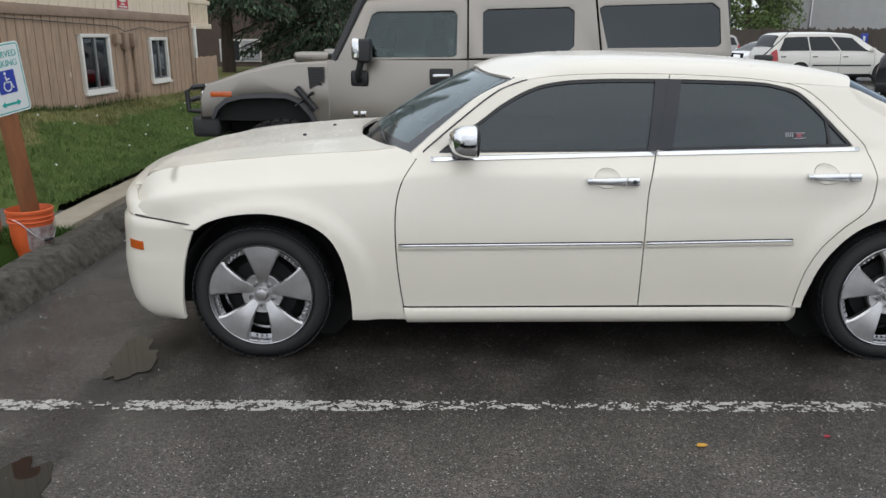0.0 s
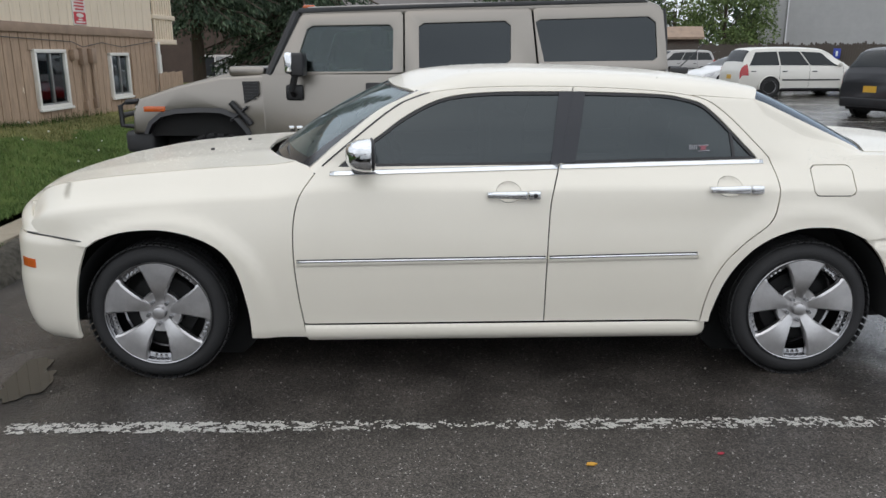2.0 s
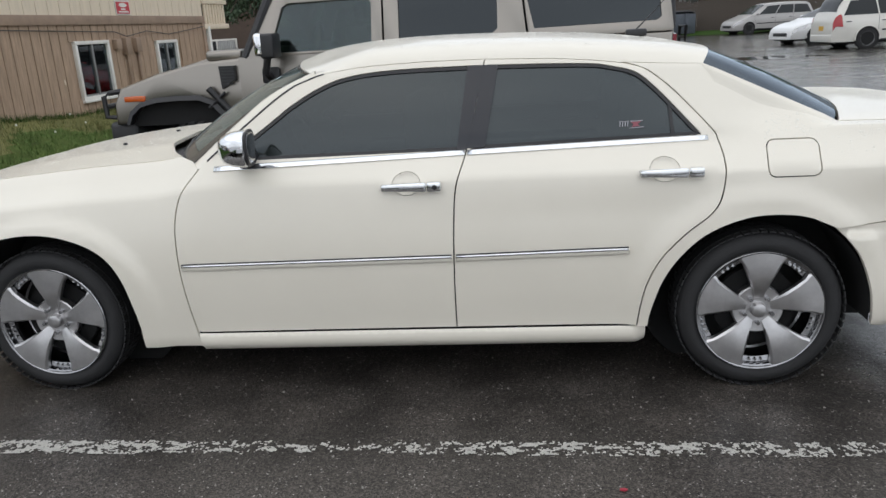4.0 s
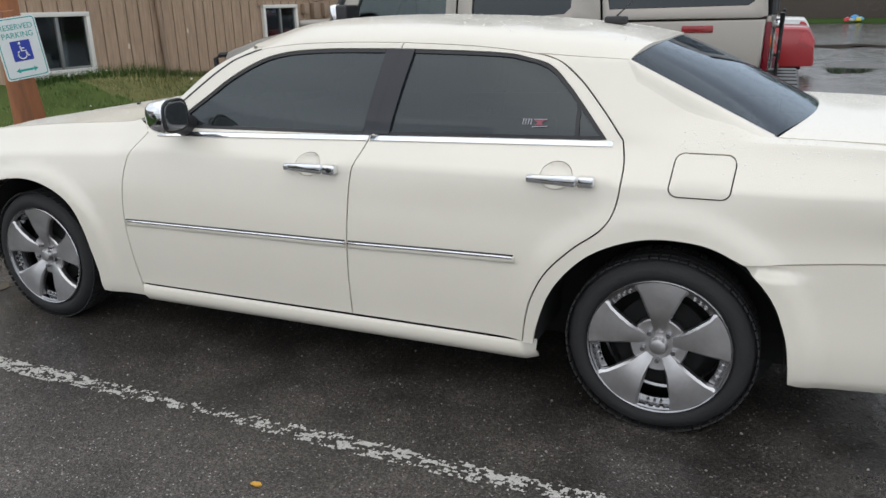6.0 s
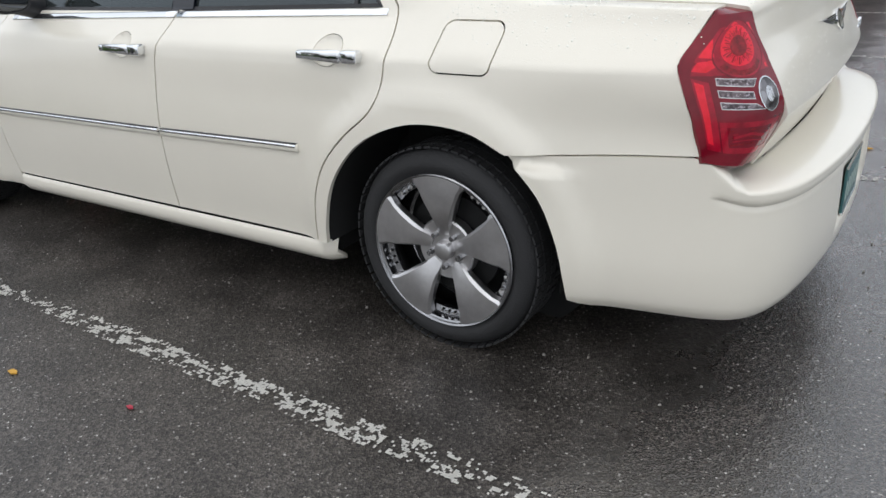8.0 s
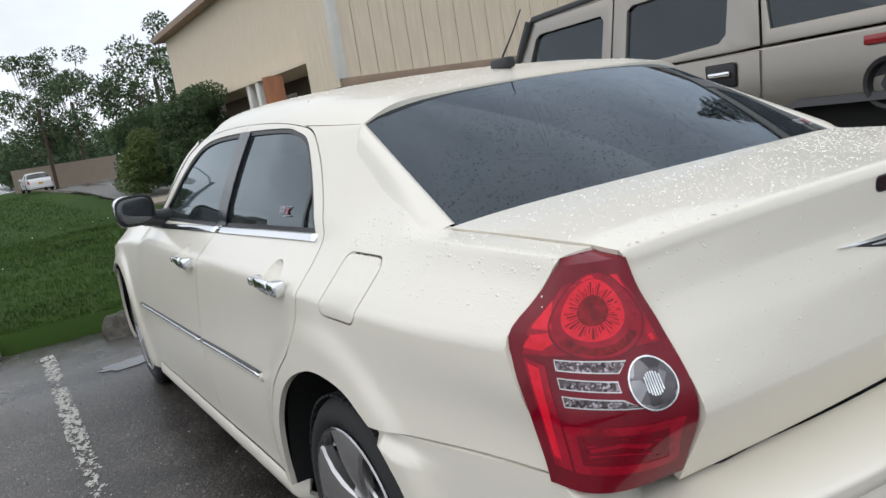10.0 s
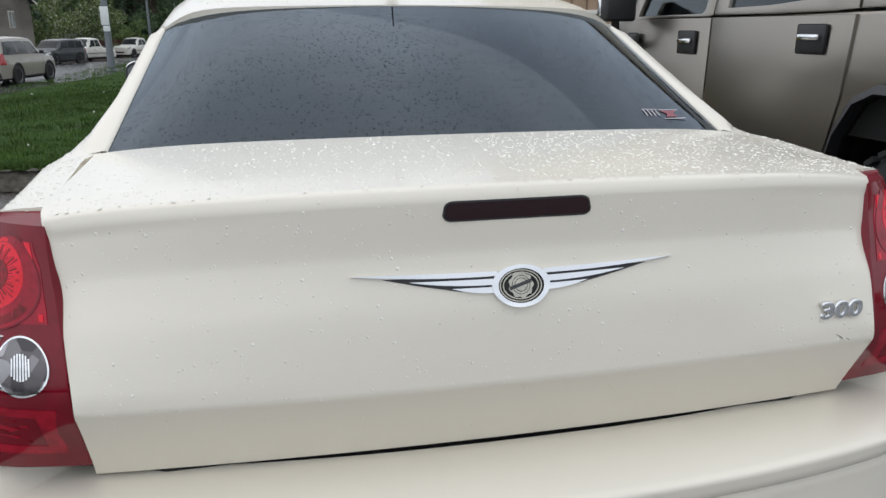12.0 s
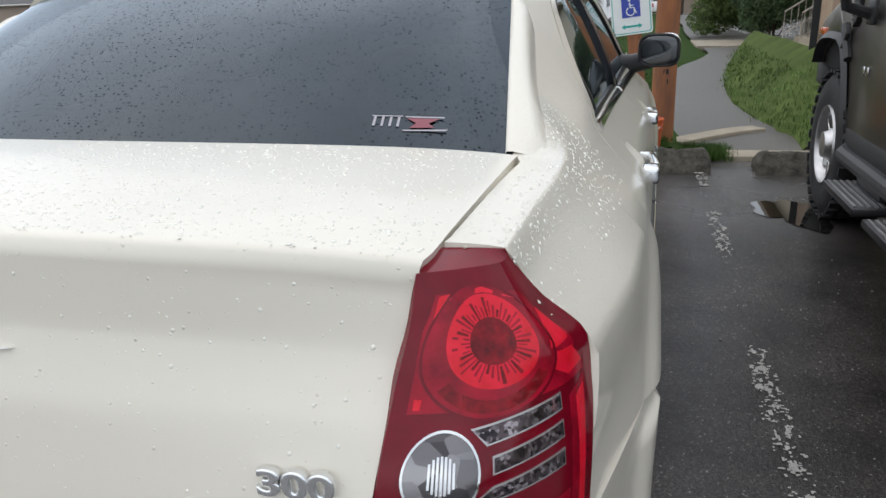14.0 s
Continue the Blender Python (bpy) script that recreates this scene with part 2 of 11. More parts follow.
def bm_lathe(profile, axis_y=True, sides=48, bm=None, center=(0, 0, 0)):
    """Turns (radius, offset) pairs round the y axis."""
    bm = bm or bmesh.new()
    c = Vector(center)
    rings = []
    for r, o in profile:
        if r < 1e-5:
            rings.append([bm.verts.new(c + Vector((0, o, 0)))])
        else:
            rings.append([bm.verts.new(c + Vector((r * math.cos(k * math.tau / sides), o, r * math.sin(k * math.tau / sides)))) for k in range(sides)])
    for a, b in zip(rings, rings[1:]):
        for k in range(sides):
            j = (k + 1) % sides
            if len(a) == 1 and len(b) == 1:
                continue
            if len(a) == 1:
                bm.faces.new((a[0], b[k], b[j]))
            elif len(b) == 1:
                bm.faces.new((a[k], a[j], b[0]))
            else:
                bm.faces.new((a[k], a[j], b[j], b[k]))
    return bm


def bm_prism(poly, depth_axis, d0, d1, bm=None, bevel=0.0):
    """A polygon in two axes drawn out along the third: depth_axis 'x' takes (y, z), 'y' takes (x, z), 'z' takes (x, y)."""
    bm = bm or bmesh.new()

    def at(p, d):
        return {"x": (d, p[0], p[1]), "y": (p[0], d, p[1]), "z": (p[0], p[1], d)}[depth_axis]

    a = [bm.verts.new(at(p, d0)) for p in poly]
    b = [bm.verts.new(at(p, d1)) for p in poly]
    bm.faces.new(a)
    bm.faces.new(b[::-1])
    for i in range(len(poly)):
        j = (i + 1) % len(poly)
        bm.faces.new((a[j], a[i], b[i], b[j]))
    bmesh.ops.recalc_face_normals(bm, faces=bm.faces)
    if bevel:
        bmesh.ops.bevel(bm, geom=list(bm.edges), offset=bevel, segments=2, profile=0.5, affect="EDGES")
    return bm


def thing(name, x, y, z, label, category, group="", rz=0.0, kind=""):
    ob = new(name)
    ob.empty_display_size = 0.2
    ob.matrix_basis = pose(x, y, z, 0, 0, rz)
    return tagged(ob, label, category, group, kind)


def smooth_curve(pts, step):
    """A Catmull-Rom line through the points, in even steps."""
    pts = [np.array(p, float) for p in pts]
    ext = [2 * pts[0] - pts[1]] + pts + [2 * pts[-1] - pts[-2]]
    out = []
    for i in range(1, len(ext) - 2):
        p0, p1, p2, p3 = ext[i - 1 : i + 3]
        n = max(1, int(round(np.linalg.norm(p2 - p1) / step)))
        for k in range(n):
            t = k / n
            out.append(0.5 * ((2 * p1) + (-p0 + p2) * t + (2 * p0 - 5 * p1 + 4 * p2 - p3) * t * t + (-p0 + 3 * p1 - 3 * p2 + p3) * t**3))
    out.append(pts[-1])
    return out


def straight(pts, step):
    out = []
    for a, b in zip(pts, pts[1:]):
        a, b = np.array(a, float), np.array(b, float)
        n = max(1, int(round(np.linalg.norm(b - a) / step)))
        out += [a + (b - a) * k / n for k in range(n)]
    out.append(np.array(pts[-1], float))
    return out


def smoothstep(a, b, x):
    t = min(1.0, max(0.0, (x - a) / (b - a)))
    return t * t * (3 - 2 * t)


def pchip(xs, ys):
    """A smooth curve through a table that never overshoots."""
    xs, ys = np.array(xs, float), np.array(ys, float)
    h, d = np.diff(xs), np.diff(ys) / np.diff(xs)
    m = np.zeros(len(xs))
    for i in range(1, len(xs) - 1):
        if d[i - 1] * d[i] > 0:
            w1, w2 = 2 * h[i] + h[i - 1], h[i] + 2 * h[i - 1]
            m[i] = (w1 + w2) / (w1 / d[i - 1] + w2 / d[i])
    m[0], m[-1] = d[0], d[-1]

    def at(x):
        x = min(max(x, xs[0]), xs[-1])
        i = min(max(int(np.searchsorted(xs, x)) - 1, 0), len(xs) - 2)
        t = (x - xs[i]) / h[i]
        return float(ys[i] * (1 + 2 * t) * (1 - t) ** 2 + h[i] * m[i] * t * (1 - t) ** 2 + ys[i + 1] * t * t * (3 - 2 * t) + h[i] * m[i + 1] * t * t * (t - 1))

    return at

# ---- the cream saloon ----
# Half-space coordinates: x along the car (0 at the front axle), y outward from the centre line, z up.
from mathutils.geometry import delaunay_2d_cdt

WB, HUB_Y, TYRE_R = 3.048, 0.825, 0.338
CAR_Y = 0.012

car = thing("saloon_car", 1.6, CAR_Y, 0, "cream white four-door saloon car wet with rain on asphalt", "car")
CAR_INV = Matrix.Translation((-1.6, 0, 0))

_body = pchip(
    [0.15, 0.19, 0.215, 0.25, 0.285, 0.30, 0.35, 0.45, 0.55, 0.62, 0.70, 0.80, 0.88, 0.915, 0.921, 0.94, 0.97, 1.0],
    [0.86, 0.90, 0.925, 0.938, 0.943, 0.943, 0.948, 0.957, 0.961, 0.960, 0.954, 0.940, 0.924, 0.9155, 0.910, 0.893, 0.864, 0.836],
)
_plan = pchip(
    [-0.75, -0.70, -0.66, -0.62, -0.577, -0.50, -0.40, -0.25, 0.0, 0.45, 0.70, 1.2, 1.8, 2.5, 2.8, 3.05, 3.3, 3.45, 3.6, 3.8, 3.9],
    [-0.36, -0.24, -0.175, -0.13, -0.098, -0.060, -0.032, -0.008, 0.004, 0.008, 0.006, -0.003, -0.013, -0.024, -0.021, -0.019, -0.026, -0.038, -0.056, -0.080, -0.108],
)
_roofline = pchip([0.6, 1.05, 1.2, 1.435, 1.73, 2.13, 2.46, 2.76, 2.93, 3.4], [1.31, 1.387, 1.434, 1.459, 1.467, 1.458, 1.437, 1.400, 1.366, 1.33])
_fender_top = pchip([-0.75, -0.66, -0.6, -0.5, -0.3, 0.0, 0.3, 0.55, 0.8], [0.76, 0.80, 0.85, 0.905, 0.945, 0.975, 0.998, 1.012, 1.05])
_V = [1.0, 1.03, 1.07, 1.12, 1.18, 1.25, 1.317, 1.373, 1.42, 1.50, 1.65, 1.85, 2.05]
_Z = [1.0, 1.03, 1.07, 1.12, 1.18, 1.25, 1.317, 1.373, 1.408, 1.436, 1.453, 1.463, 1.467]
_MID = [0.836, 0.810, 0.797, 0.776, 0.750, 0.716, 0.680, 0.648, 0.612, 0.545, 0.40, 0.20, 0.0]
_STATIONS = {
    -0.75: [0.836, 0.81, 0.77, 0.72, 0.68, 0.60, 0.52, 0.44, 0.36, 0.28, 0.18, 0.09, 0.0],
    0.70: [0.836, 0.81, 0.77, 0.72, 0.68, 0.63, 0.58, 0.53, 0.48, 0.42, 0.30, 0.15, 0.0],
    0.85: _MID,
    2.30: _MID,
    2.60: [0.836, 0.810, 0.794, 0.769, 0.738, 0.699, 0.658, 0.622, 0.585, 0.515, 0.38, 0.19, 0.0],
    2.85: [0.836, 0.809, 0.787, 0.753, 0.712, 0.664, 0.617, 0.578, 0.545, 0.48, 0.35, 0.18, 0.0],
    3.10: [0.836, 0.808, 0.765, 0.714, 0.664, 0.614, 0.57, 0.535, 0.50, 0.43, 0.30, 0.15, 0.0],
    3.36: [0.836, 0.809, 0.772, 0.716, 0.63, 0.55, 0.49, 0.45, 0.41, 0.35, 0.25, 0.12, 0.0],
    3.50: [0.836, 0.811, 0.774, 0.708, 0.60, 0.52, 0.45, 0.40, 0.35, 0.28, 0.18, 0.09, 0.0],
    3.95: [0.836, 0.811, 0.770, 0.698, 0.60, 0.52, 0.45, 0.40, 0.35, 0.28, 0.18, 0.09, 0.0],
}
_GX = np.arange(-0.75, 3.951, 0.01)
_GV = np.concatenate([np.arange(0.15, 1.4, 0.005), np.arange(1.4, 2.051, 0.01)])


def ramp01(a, b, x):
    t = np.clip((x - a) / (b - a), 0, 1)
    return t * t * (3 - 2 * t)


def flare(r):
    """How far the skin stands out round a wheel arch, at a distance from its centre."""
    return 0.016 * (1 - ramp01(0.468, 0.55, r)) + 0.003 * (1 - ramp01(0.50, 0.62, r))


def _side_grids():
    upper = [pchip(_V, row) for row in _STATIONS.values()]
    zbase = pchip(_V, _Z)
    ys, zs = np.zeros((len(_GX), len(_GV))), np.zeros((len(_GX), len(_GV)))
    plan = np.array([_plan(x) for x in _GX])
    roof = np.array([(_roofline(x) - 1.30) / 0.167 for x in _GX])
    drop = np.array([max(0.0, 1.05 - _fender_top(x)) for x in _GX])
    rear = np.array([smoothstep(3.20, 3.37, x) for x in _GX])
    for j, v in enumerate(_GV):
        if v <= 1.0:
            share = 1 - 0.65 * smoothstep(0.74, 0.94, v)
            front = np.array([smoothstep(-0.35, -0.6, x) for x in _GX])
            ys[:, j] = _body(v) + plan * (share + (1 - share) * front)
            zs[:, j] = v
        else:
            line = pchip(list(_STATIONS), [u(v) for u in upper])
            fade = plan * 0.35 * smoothstep(1.10, 1.0, v)
            nose = np.array([(_plan(x) * 0.65 if x < -0.4 else 0.0) for x in _GX])
            ys[:, j] = [line(x) for x in _GX] + fade + nose
            z = zbase(v)
            zs[:, j] = np.where(z > 1.30, 1.30 + (z - 1.30) * roof, z)
        # the flat shoulder beside the boot lid
        if v > 1.0:
            flat = v if v < 1.056 else 1.056 + 0.010 * (1 - math.exp(-(v - 1.056) / 0.05))
            zs[:, j] = zs[:, j] * (1 - rear) + flat * rear
        zs[:, j] -= 0.011 * smoothstep(0.97, 1.05, v) * np.array([smoothstep(3.40, 3.78, x) for x in _GX])
        # the wing's top falls towards the nose
        zs[:, j] -= drop * smoothstep(0.55, 1.05, v) * np.array([smoothstep(0.95, 0.6, x) for x in _GX])
    # flat flares round the wheel arches, and the roof's front corners that fall to the pillars
    xx, vv = np.meshgrid(_GX, _GV, indexing="ij")
    for cx, cz in ((0.04, 0.34), (3.035, 0.33)):
        ys += flare(np.hypot(xx - cx, vv - cz)) * (vv < 0.95)
    # the tail draws in
    ys -= 0.022 * ramp01(3.38, 3.76, xx) * (1 - 0.6 * ramp01(0.98, 1.10, vv)) + 0.009 * ramp01(3.5, 3.72, xx) * ramp01(0.82, 0.92, vv) * ramp01(1.03, 0.95, vv)
    zs -= 0.045 * ramp01(1.50, 1.17, xx) * ramp01(1.34, 1.42, vv) * ramp01(1.95, 1.48, vv)
    return ys, zs


_SY, _SZ = _side_grids()


def side(p):
    """The car's skin: points (x, v) to (x, y, z); v is the height up to the belt and then runs on over the roof."""
    p = np.atleast_2d(np.asarray(p, float))
    fi = np.clip((p[:, 0] - _GX[0]) / 0.01, 0, len(_GX) - 1.001)
    fj = np.clip(np.where(p[:, 1] < 1.4, (p[:, 1] - 0.15) / 0.005, 250 + (p[:, 1] - 1.4) / 0.01), 0, len(_GV) - 1.001)
    i, j = fi.astype(int), fj.astype(int)
    a, b = fi - i, fj - j
    out = []
    for g in (_SY, _SZ):
        out.append(g[i, j] * (1 - a) * (1 - b) + g[i + 1, j] * a * (1 - b) + g[i, j + 1] * (1 - a) * b + g[i + 1, j + 1] * a * b)
    return np.stack([p[:, 0], out[0], out[1]], 1)


def inside(poly, pts):
    poly, pts = np.asarray(poly), np.atleast_2d(pts)
    x, y = pts[:, 0], pts[:, 1]
    hit = np.zeros(len(pts), bool)
    for (x0, y0), (x1, y1) in zip(poly, np.roll(poly, -1, 0)):
        cross = ((y0 > y) != (y1 > y)) & (x < (x1 - x0) * (y - y0) / (y1 - y0 + 1e-12) + x0)
        hit ^= cross
    return hit


def shrink(poly, d):
    """Moves a closed outline inward by d."""
    p = np.asarray(poly, float)
    area = 0.5 * np.sum(p[:, 0] * np.roll(p[:, 1], -1) - np.roll(p[:, 0], -1) * p[:, 1])
    t = np.roll(p, -1, 0) - np.roll(p, 1, 0)
    t /= np.linalg.norm(t, axis=1)[:, None] + 1e-9
    n = np.stack([-t[:, 1], t[:, 0]], 1) * (1 if area > 0 else -1)
    return p + n * d


def dedupe(pts):
    out = []
    for p in pts:
        if not out or np.hypot(*(np.asarray(p) - out[-1])) > 1e-4:
            out.append(np.asarray(p, float))
    if np.hypot(*(out[0] - out[-1])) < 1e-4:
        out.pop()
    return out


def panel_data(outline, surf, holes=(), step=0.04, gap=0.0028, depth=0.016, lift=0.0, levels=(), ulevels=()):
    """A sheet cut to an outline in the surface's own coordinates, with turned-in edges. Vertices, faces, normals."""
    loops = [shrink(dedupe(outline), gap)] + [shrink(dedupe(h), -gap) for h in holes]
    outer = loops[0]
    lo, hi = outer.min(0), outer.max(0)
    us = np.concatenate([np.arange(lo[0] + step * 0.5, hi[0], step), np.array(ulevels, float)])
    vs = np.concatenate([np.arange(lo[1] + step * 0.5, hi[1], step), np.array(levels)]) if len(levels) else np.arange(lo[1] + step * 0.5, hi[1], step)
    grid = np.array([(u, v) for u in us for v in vs if lo[1] < v < hi[1]]).reshape(-1, 2)
    edge_pts = np.concatenate(loops)
    if len(grid):
        ok = inside(outer, grid)
        for h in loops[1:]:
            ok &= ~inside(h, grid)
        grid = grid[ok]
    if len(grid):
        far = np.min(np.hypot(grid[:, None, 0] - edge_pts[None, :, 0], grid[:, None, 1] - edge_pts[None, :, 1]), 1) > step * 0.3
        grid = grid[far]
    pts = np.concatenate([edge_pts, grid]) if len(grid) else edge_pts
    edges, base = [], 0
    for lp in loops:
        edges += [(base + k, base + (k + 1) % len(lp)) for k in range(len(lp))]
        base += len(lp)
    v2, _, f2, *_ = delaunay_2d_cdt([Vector(p) for p in pts], edges, [], 0, 1e-6)
    v2 = np.array([tuple(v) for v in v2])
    tri = np.array([f for f in f2 if len(f) == 3])
    mid = v2[tri].mean(1)
    ok = inside(outer, mid)
    for h in loops[1:]:
        ok &= ~inside(h, mid)
    tri = tri[ok]
    e = 0.004
    pos = surf(v2)
    du, dv = surf(v2 + (e, 0)) - surf(v2 - (e, 0)), surf(v2 + (0, e)) - surf(v2 - (0, e))
    nrm = np.cross(du, dv)
    nrm /= np.linalg.norm(nrm, axis=1)[:, None] + 1e-12
    return v2, pos, nrm, tri, loops, lift, depth


def panel(name, outline, surf, mat, parent, sides=(-1, 1), label="", out=(0, 1, 0), centre_joined=False, inward=None, **kw):
    """One sheet-metal part, for the left (-1) and the right (1) side. With centre_joined both halves make one mesh."""
    v2, pos, nrm, tri, loops, lift, depth = panel_data(outline, surf, **kw)
    flip = np.sign(np.sum(nrm.mean(0) * np.asarray(out))) or 1.0
    nrm = nrm * flip
    if inward is not None:
        lost = nrm @ np.asarray(inward) > -0.1
        nrm[lost] = -np.asarray(inward)
        cap = np.clip((pos[:, 2] - 1.030) / 0.008, 0, 1)[:, None]
        nrm = nrm * (1 - cap) + np.array((0.40, 0.10, 0.91)) * cap
        nrm /= np.linalg.norm(nrm, axis=1)[:, None]
    pos = pos + nrm * lift
    if centre_joined:
        pos[:, 1] = np.where(pos[:, 1] < 0.008, 0.0, pos[:, 1])
        nrm[:, 1] = np.where(pos[:, 1] == 0.0, 0.0, nrm[:, 1])
    a, b, c = pos[tri[:, 0]], pos[tri[:, 1]], pos[tri[:, 2]]
    wrong = np.sum(np.cross(b - a, c - a) * nrm[tri].mean(1), 1) < 0
    tri = np.where(wrong[:, None], tri[:, ::-1], tri)
    # turned-in rim, from the edges that belong to one triangle
    count = {}
    for t in tri:
        for k in range(3):
            count.setdefault(tuple(sorted((int(t[k]), int(t[(k + 1) % 3])))), []).append((int(t[k]), int(t[(k + 1) % 3])))
    verts, norms, faces = list(pos), list(nrm), [tuple(int(i) for i in t) for t in tri]
    for (e,) in (v for v in count.values() if len(v) == 1):
        i, j = e
        if centre_joined and pos[i][1] < 0.004 and pos[j][1] < 0.004:
            continue
        base = len(verts)
        d = np.cross(pos[j] - pos[i], nrm[i] + nrm[j])
        d = d / (np.linalg.norm(d) + 1e-12)
        ni, nj = (nrm[i], nrm[j]) if inward is None else (-np.asarray(inward), -np.asarray(inward))
        verts += [pos[i], pos[j], pos[j] - nj * depth, pos[i] - ni * depth]
        norms += [d] * 4
        faces.append((base + 1, base, base + 3, base + 2))
    verts, norms = np.array(verts), np.array(norms)
    made = []
    if centre_joined:
        k = len(verts)
        m = np.array([1, -1, 1])
        build = [(np.concatenate([verts, verts * m]), np.concatenate([norms, norms * m]), faces + [tuple(k + i for i in f[::-1]) for f in faces])]
    else:
        build = [(verts * (1, s, 1), norms * (1, s, 1), faces if s > 0 else [f[::-1] for f in faces]) for s in sides]
    for vv, nn, ff in build:
        ob = new_mesh(name, vv - (1.6, 0, 0), ff, mat, parent, label, smooth=True)
        ob.data.normals_split_custom_set_from_vertices([tuple(n) for n in nn])
        made.append(ob)
    return made


ST = 0.02
ARCH_F = smooth_curve([(0.444, 0.225), (0.442, 0.32), (0.430, 0.42), (0.397, 0.553), (0.328, 0.662), (0.205, 0.738), (0.055, 0.779), (-0.098, 0.775), (-0.216, 0.736), (-0.272, 0.690)], ST)
GAP_F = smooth_curve([(0.703, 0.222), (0.690, 0.296), (0.667, 0.476), (0.657, 0.644), (0.662, 0.801), (0.691, 0.909), (0.752, 0.992)], ST)
ARCH_R = smooth_curve([(3.303, 0.683), (3.181, 0.733), (3.039, 0.743), (2.923, 0.721), (2.808, 0.668), (2.719, 0.586), (2.655, 0.487), (2.613, 0.36), (2.600, 0.287)], ST)
DOOR_R = smooth_curve([(2.556, 0.287), (2.570, 0.39), (2.595, 0.486), (2.647, 0.585), (2.736, 0.679), (2.837, 0.760), (2.878, 0.838), (2.889, 0.956), (2.870, 1.047)], ST)
FRAME_R = smooth_curve([(2.870, 1.047), (2.803, 1.125), (2.692, 1.240), (2.588, 1.314), (2.481, 1.342), (2.289, 1.361), (1.963, 1.372)], ST)
SPLIT = smooth_curve([(1.963, 1.372), (1.926, 1.187), (1.879, 1.01), (1.840, 0.89), (1.826, 0.735), (1.819, 0.50), (1.817, 0.293)], ST)
FRAME_F = smooth_curve([(0.752, 0.992), (0.945, 1.149), (1.10, 1.266), (1.214, 1.327), (1.353, 1.360), (1.639, 1.371), (1.963, 1.372)], ST)
OPEN_F = smooth_curve([(0.86, 1.016), (0.95, 1.082), (1.061, 1.160), (1.15, 1.224), (1.264, 1.286), (1.38, 1.325), (1.569, 1.342), (1.952, 1.345)], ST) + straight([(1.952, 1.345), (1.879, 1.024)], ST)[1:] + straight([(1.879, 1.024), (0.86, 1.016)], ST)[1:-1]
OPEN_R = straight([(1.897, 1.026), (1.972, 1.345)], ST) + smooth_curve([(1.972, 1.345), (2.359, 1.337), (2.479, 1.320), (2.574, 1.288), (2.642, 1.232), (2.705, 1.166), (2.812, 1.046)], ST)[1:] + straight([(2.812, 1.046), (1.897, 1.026)], ST)[1:-1]
FUEL = []
for _cx, _cz, _a in ((3.080, 0.915, 180), (3.214, 0.915, 270), (3.214, 0.988, 0), (3.080, 0.988, 90)):
    FUEL += [(_cx + 0.10 * (_cz - 0.95) + 0.030 * math.cos(radians(_a + 15 * k)), _cz + 0.028 * math.sin(radians(_a + 15 * k))) for k in range(7)]

# front wing with its short sill end
nose = smooth_curve([(-0.272, 0.690), (-0.40, 0.706), (-0.543, 0.716), (-0.66, 0.722)], ST) + smooth_curve([(-0.66, 0.722), (-0.70, 0.78), (-0.705, 0.86), (-0.685, 0.94), (-0.64, 1.01), (-0.58, 1.06)], ST)[1:]
wing = GAP_F + straight([(0.752, 0.992), (0.72, 1.03), (0.66, 1.06)], ST)[1:] + straight([(0.66, 1.06), (-0.58, 1.06)], ST)[1:] + nose[::-1][1:] + ARCH_F[::-1][1:] + straight([(0.444, 0.225), (0.703, 0.222)], ST)[1:-1]
wings = panel("front_wing", wing, side, M_CREAM, car, step=0.035)
# doors
front_door = GAP_F[4:] + FRAME_F[1:] + SPLIT[1:] + straight([(1.817, 0.293), (0.690, 0.292)], ST)[1:-1]
CUP_F, CUP_R = ([(cx + 0.056 * math.cos(k * math.tau / 32), cz + 0.043 * math.sin(k * math.tau / 32)) for k in range(32)] for cx, cz in ((1.640, 0.908), (2.660, 0.927)))
front_doors = panel("front_door", front_door, side, M_CREAM, car, holes=[OPEN_F, CUP_F], step=0.035)
rear_door = straight([(2.556, 0.291), (1.817, 0.293)], ST)[:-1] + SPLIT[::-1] + FRAME_R[::-1][1:] + DOOR_R[::-1][1:-1]
rear_doors = panel("rear_door", rear_door, side, M_CREAM, car, holes=[OPEN_R, CUP_R], step=0.035)
for cup, (cx, cz), doors in ((CUP_F, (1.640, 0.908), front_doors), (CUP_R, (2.660, 0.927), rear_doors)):

    def bowl(p, cx=cx, cz=cz):
        q = side(p)
        r = np.hypot((np.atleast_2d(p)[:, 0] - cx) / 0.056, (np.atleast_2d(p)[:, 1] - cz) / 0.043)
        q[:, 1] -= 0.022 * np.clip(1 - r**2, 0, 1) ** 0.8
        return q

    for door, piece in zip(doors, panel("handle_cup", cup, bowl, M_CREAM, car, gap=-0.0005, depth=0.002, step=0.012)):
        piece.parent = door
# rear quarter with the roof pillar
_vs = np.arange(1.05, 1.33, 0.0005)
GLASS_EDGE = []
for _x in np.linspace(2.85, 3.362, 27):
    _zt = 1.3035 + (1.0655 - 1.3035) * (_x - 2.85) / 0.512
    GLASS_EDGE.append((_x, 1.317 if _x < 2.851 else float(_vs[np.argmin(np.abs(side(np.stack([np.full(len(_vs), _x), _vs], 1))[:, 2] - _zt))])))
GLASS_EDGE = [np.array((q[0], q[1] if q[0] < 3.264 else 1.133 + 0.02 * (q[0] - 3.264))) for q in GLASS_EDGE]
BOOT_EDGE = smooth_curve([tuple(GLASS_EDGE[-1]), (3.40, 1.120), (3.6, 1.119), (3.785, 1.119)], ST)
LAMP_EDGE = straight([(3.785, 1.119), (3.777, 1.062), (3.724, 0.93), (3.802, 0.712)], ST)
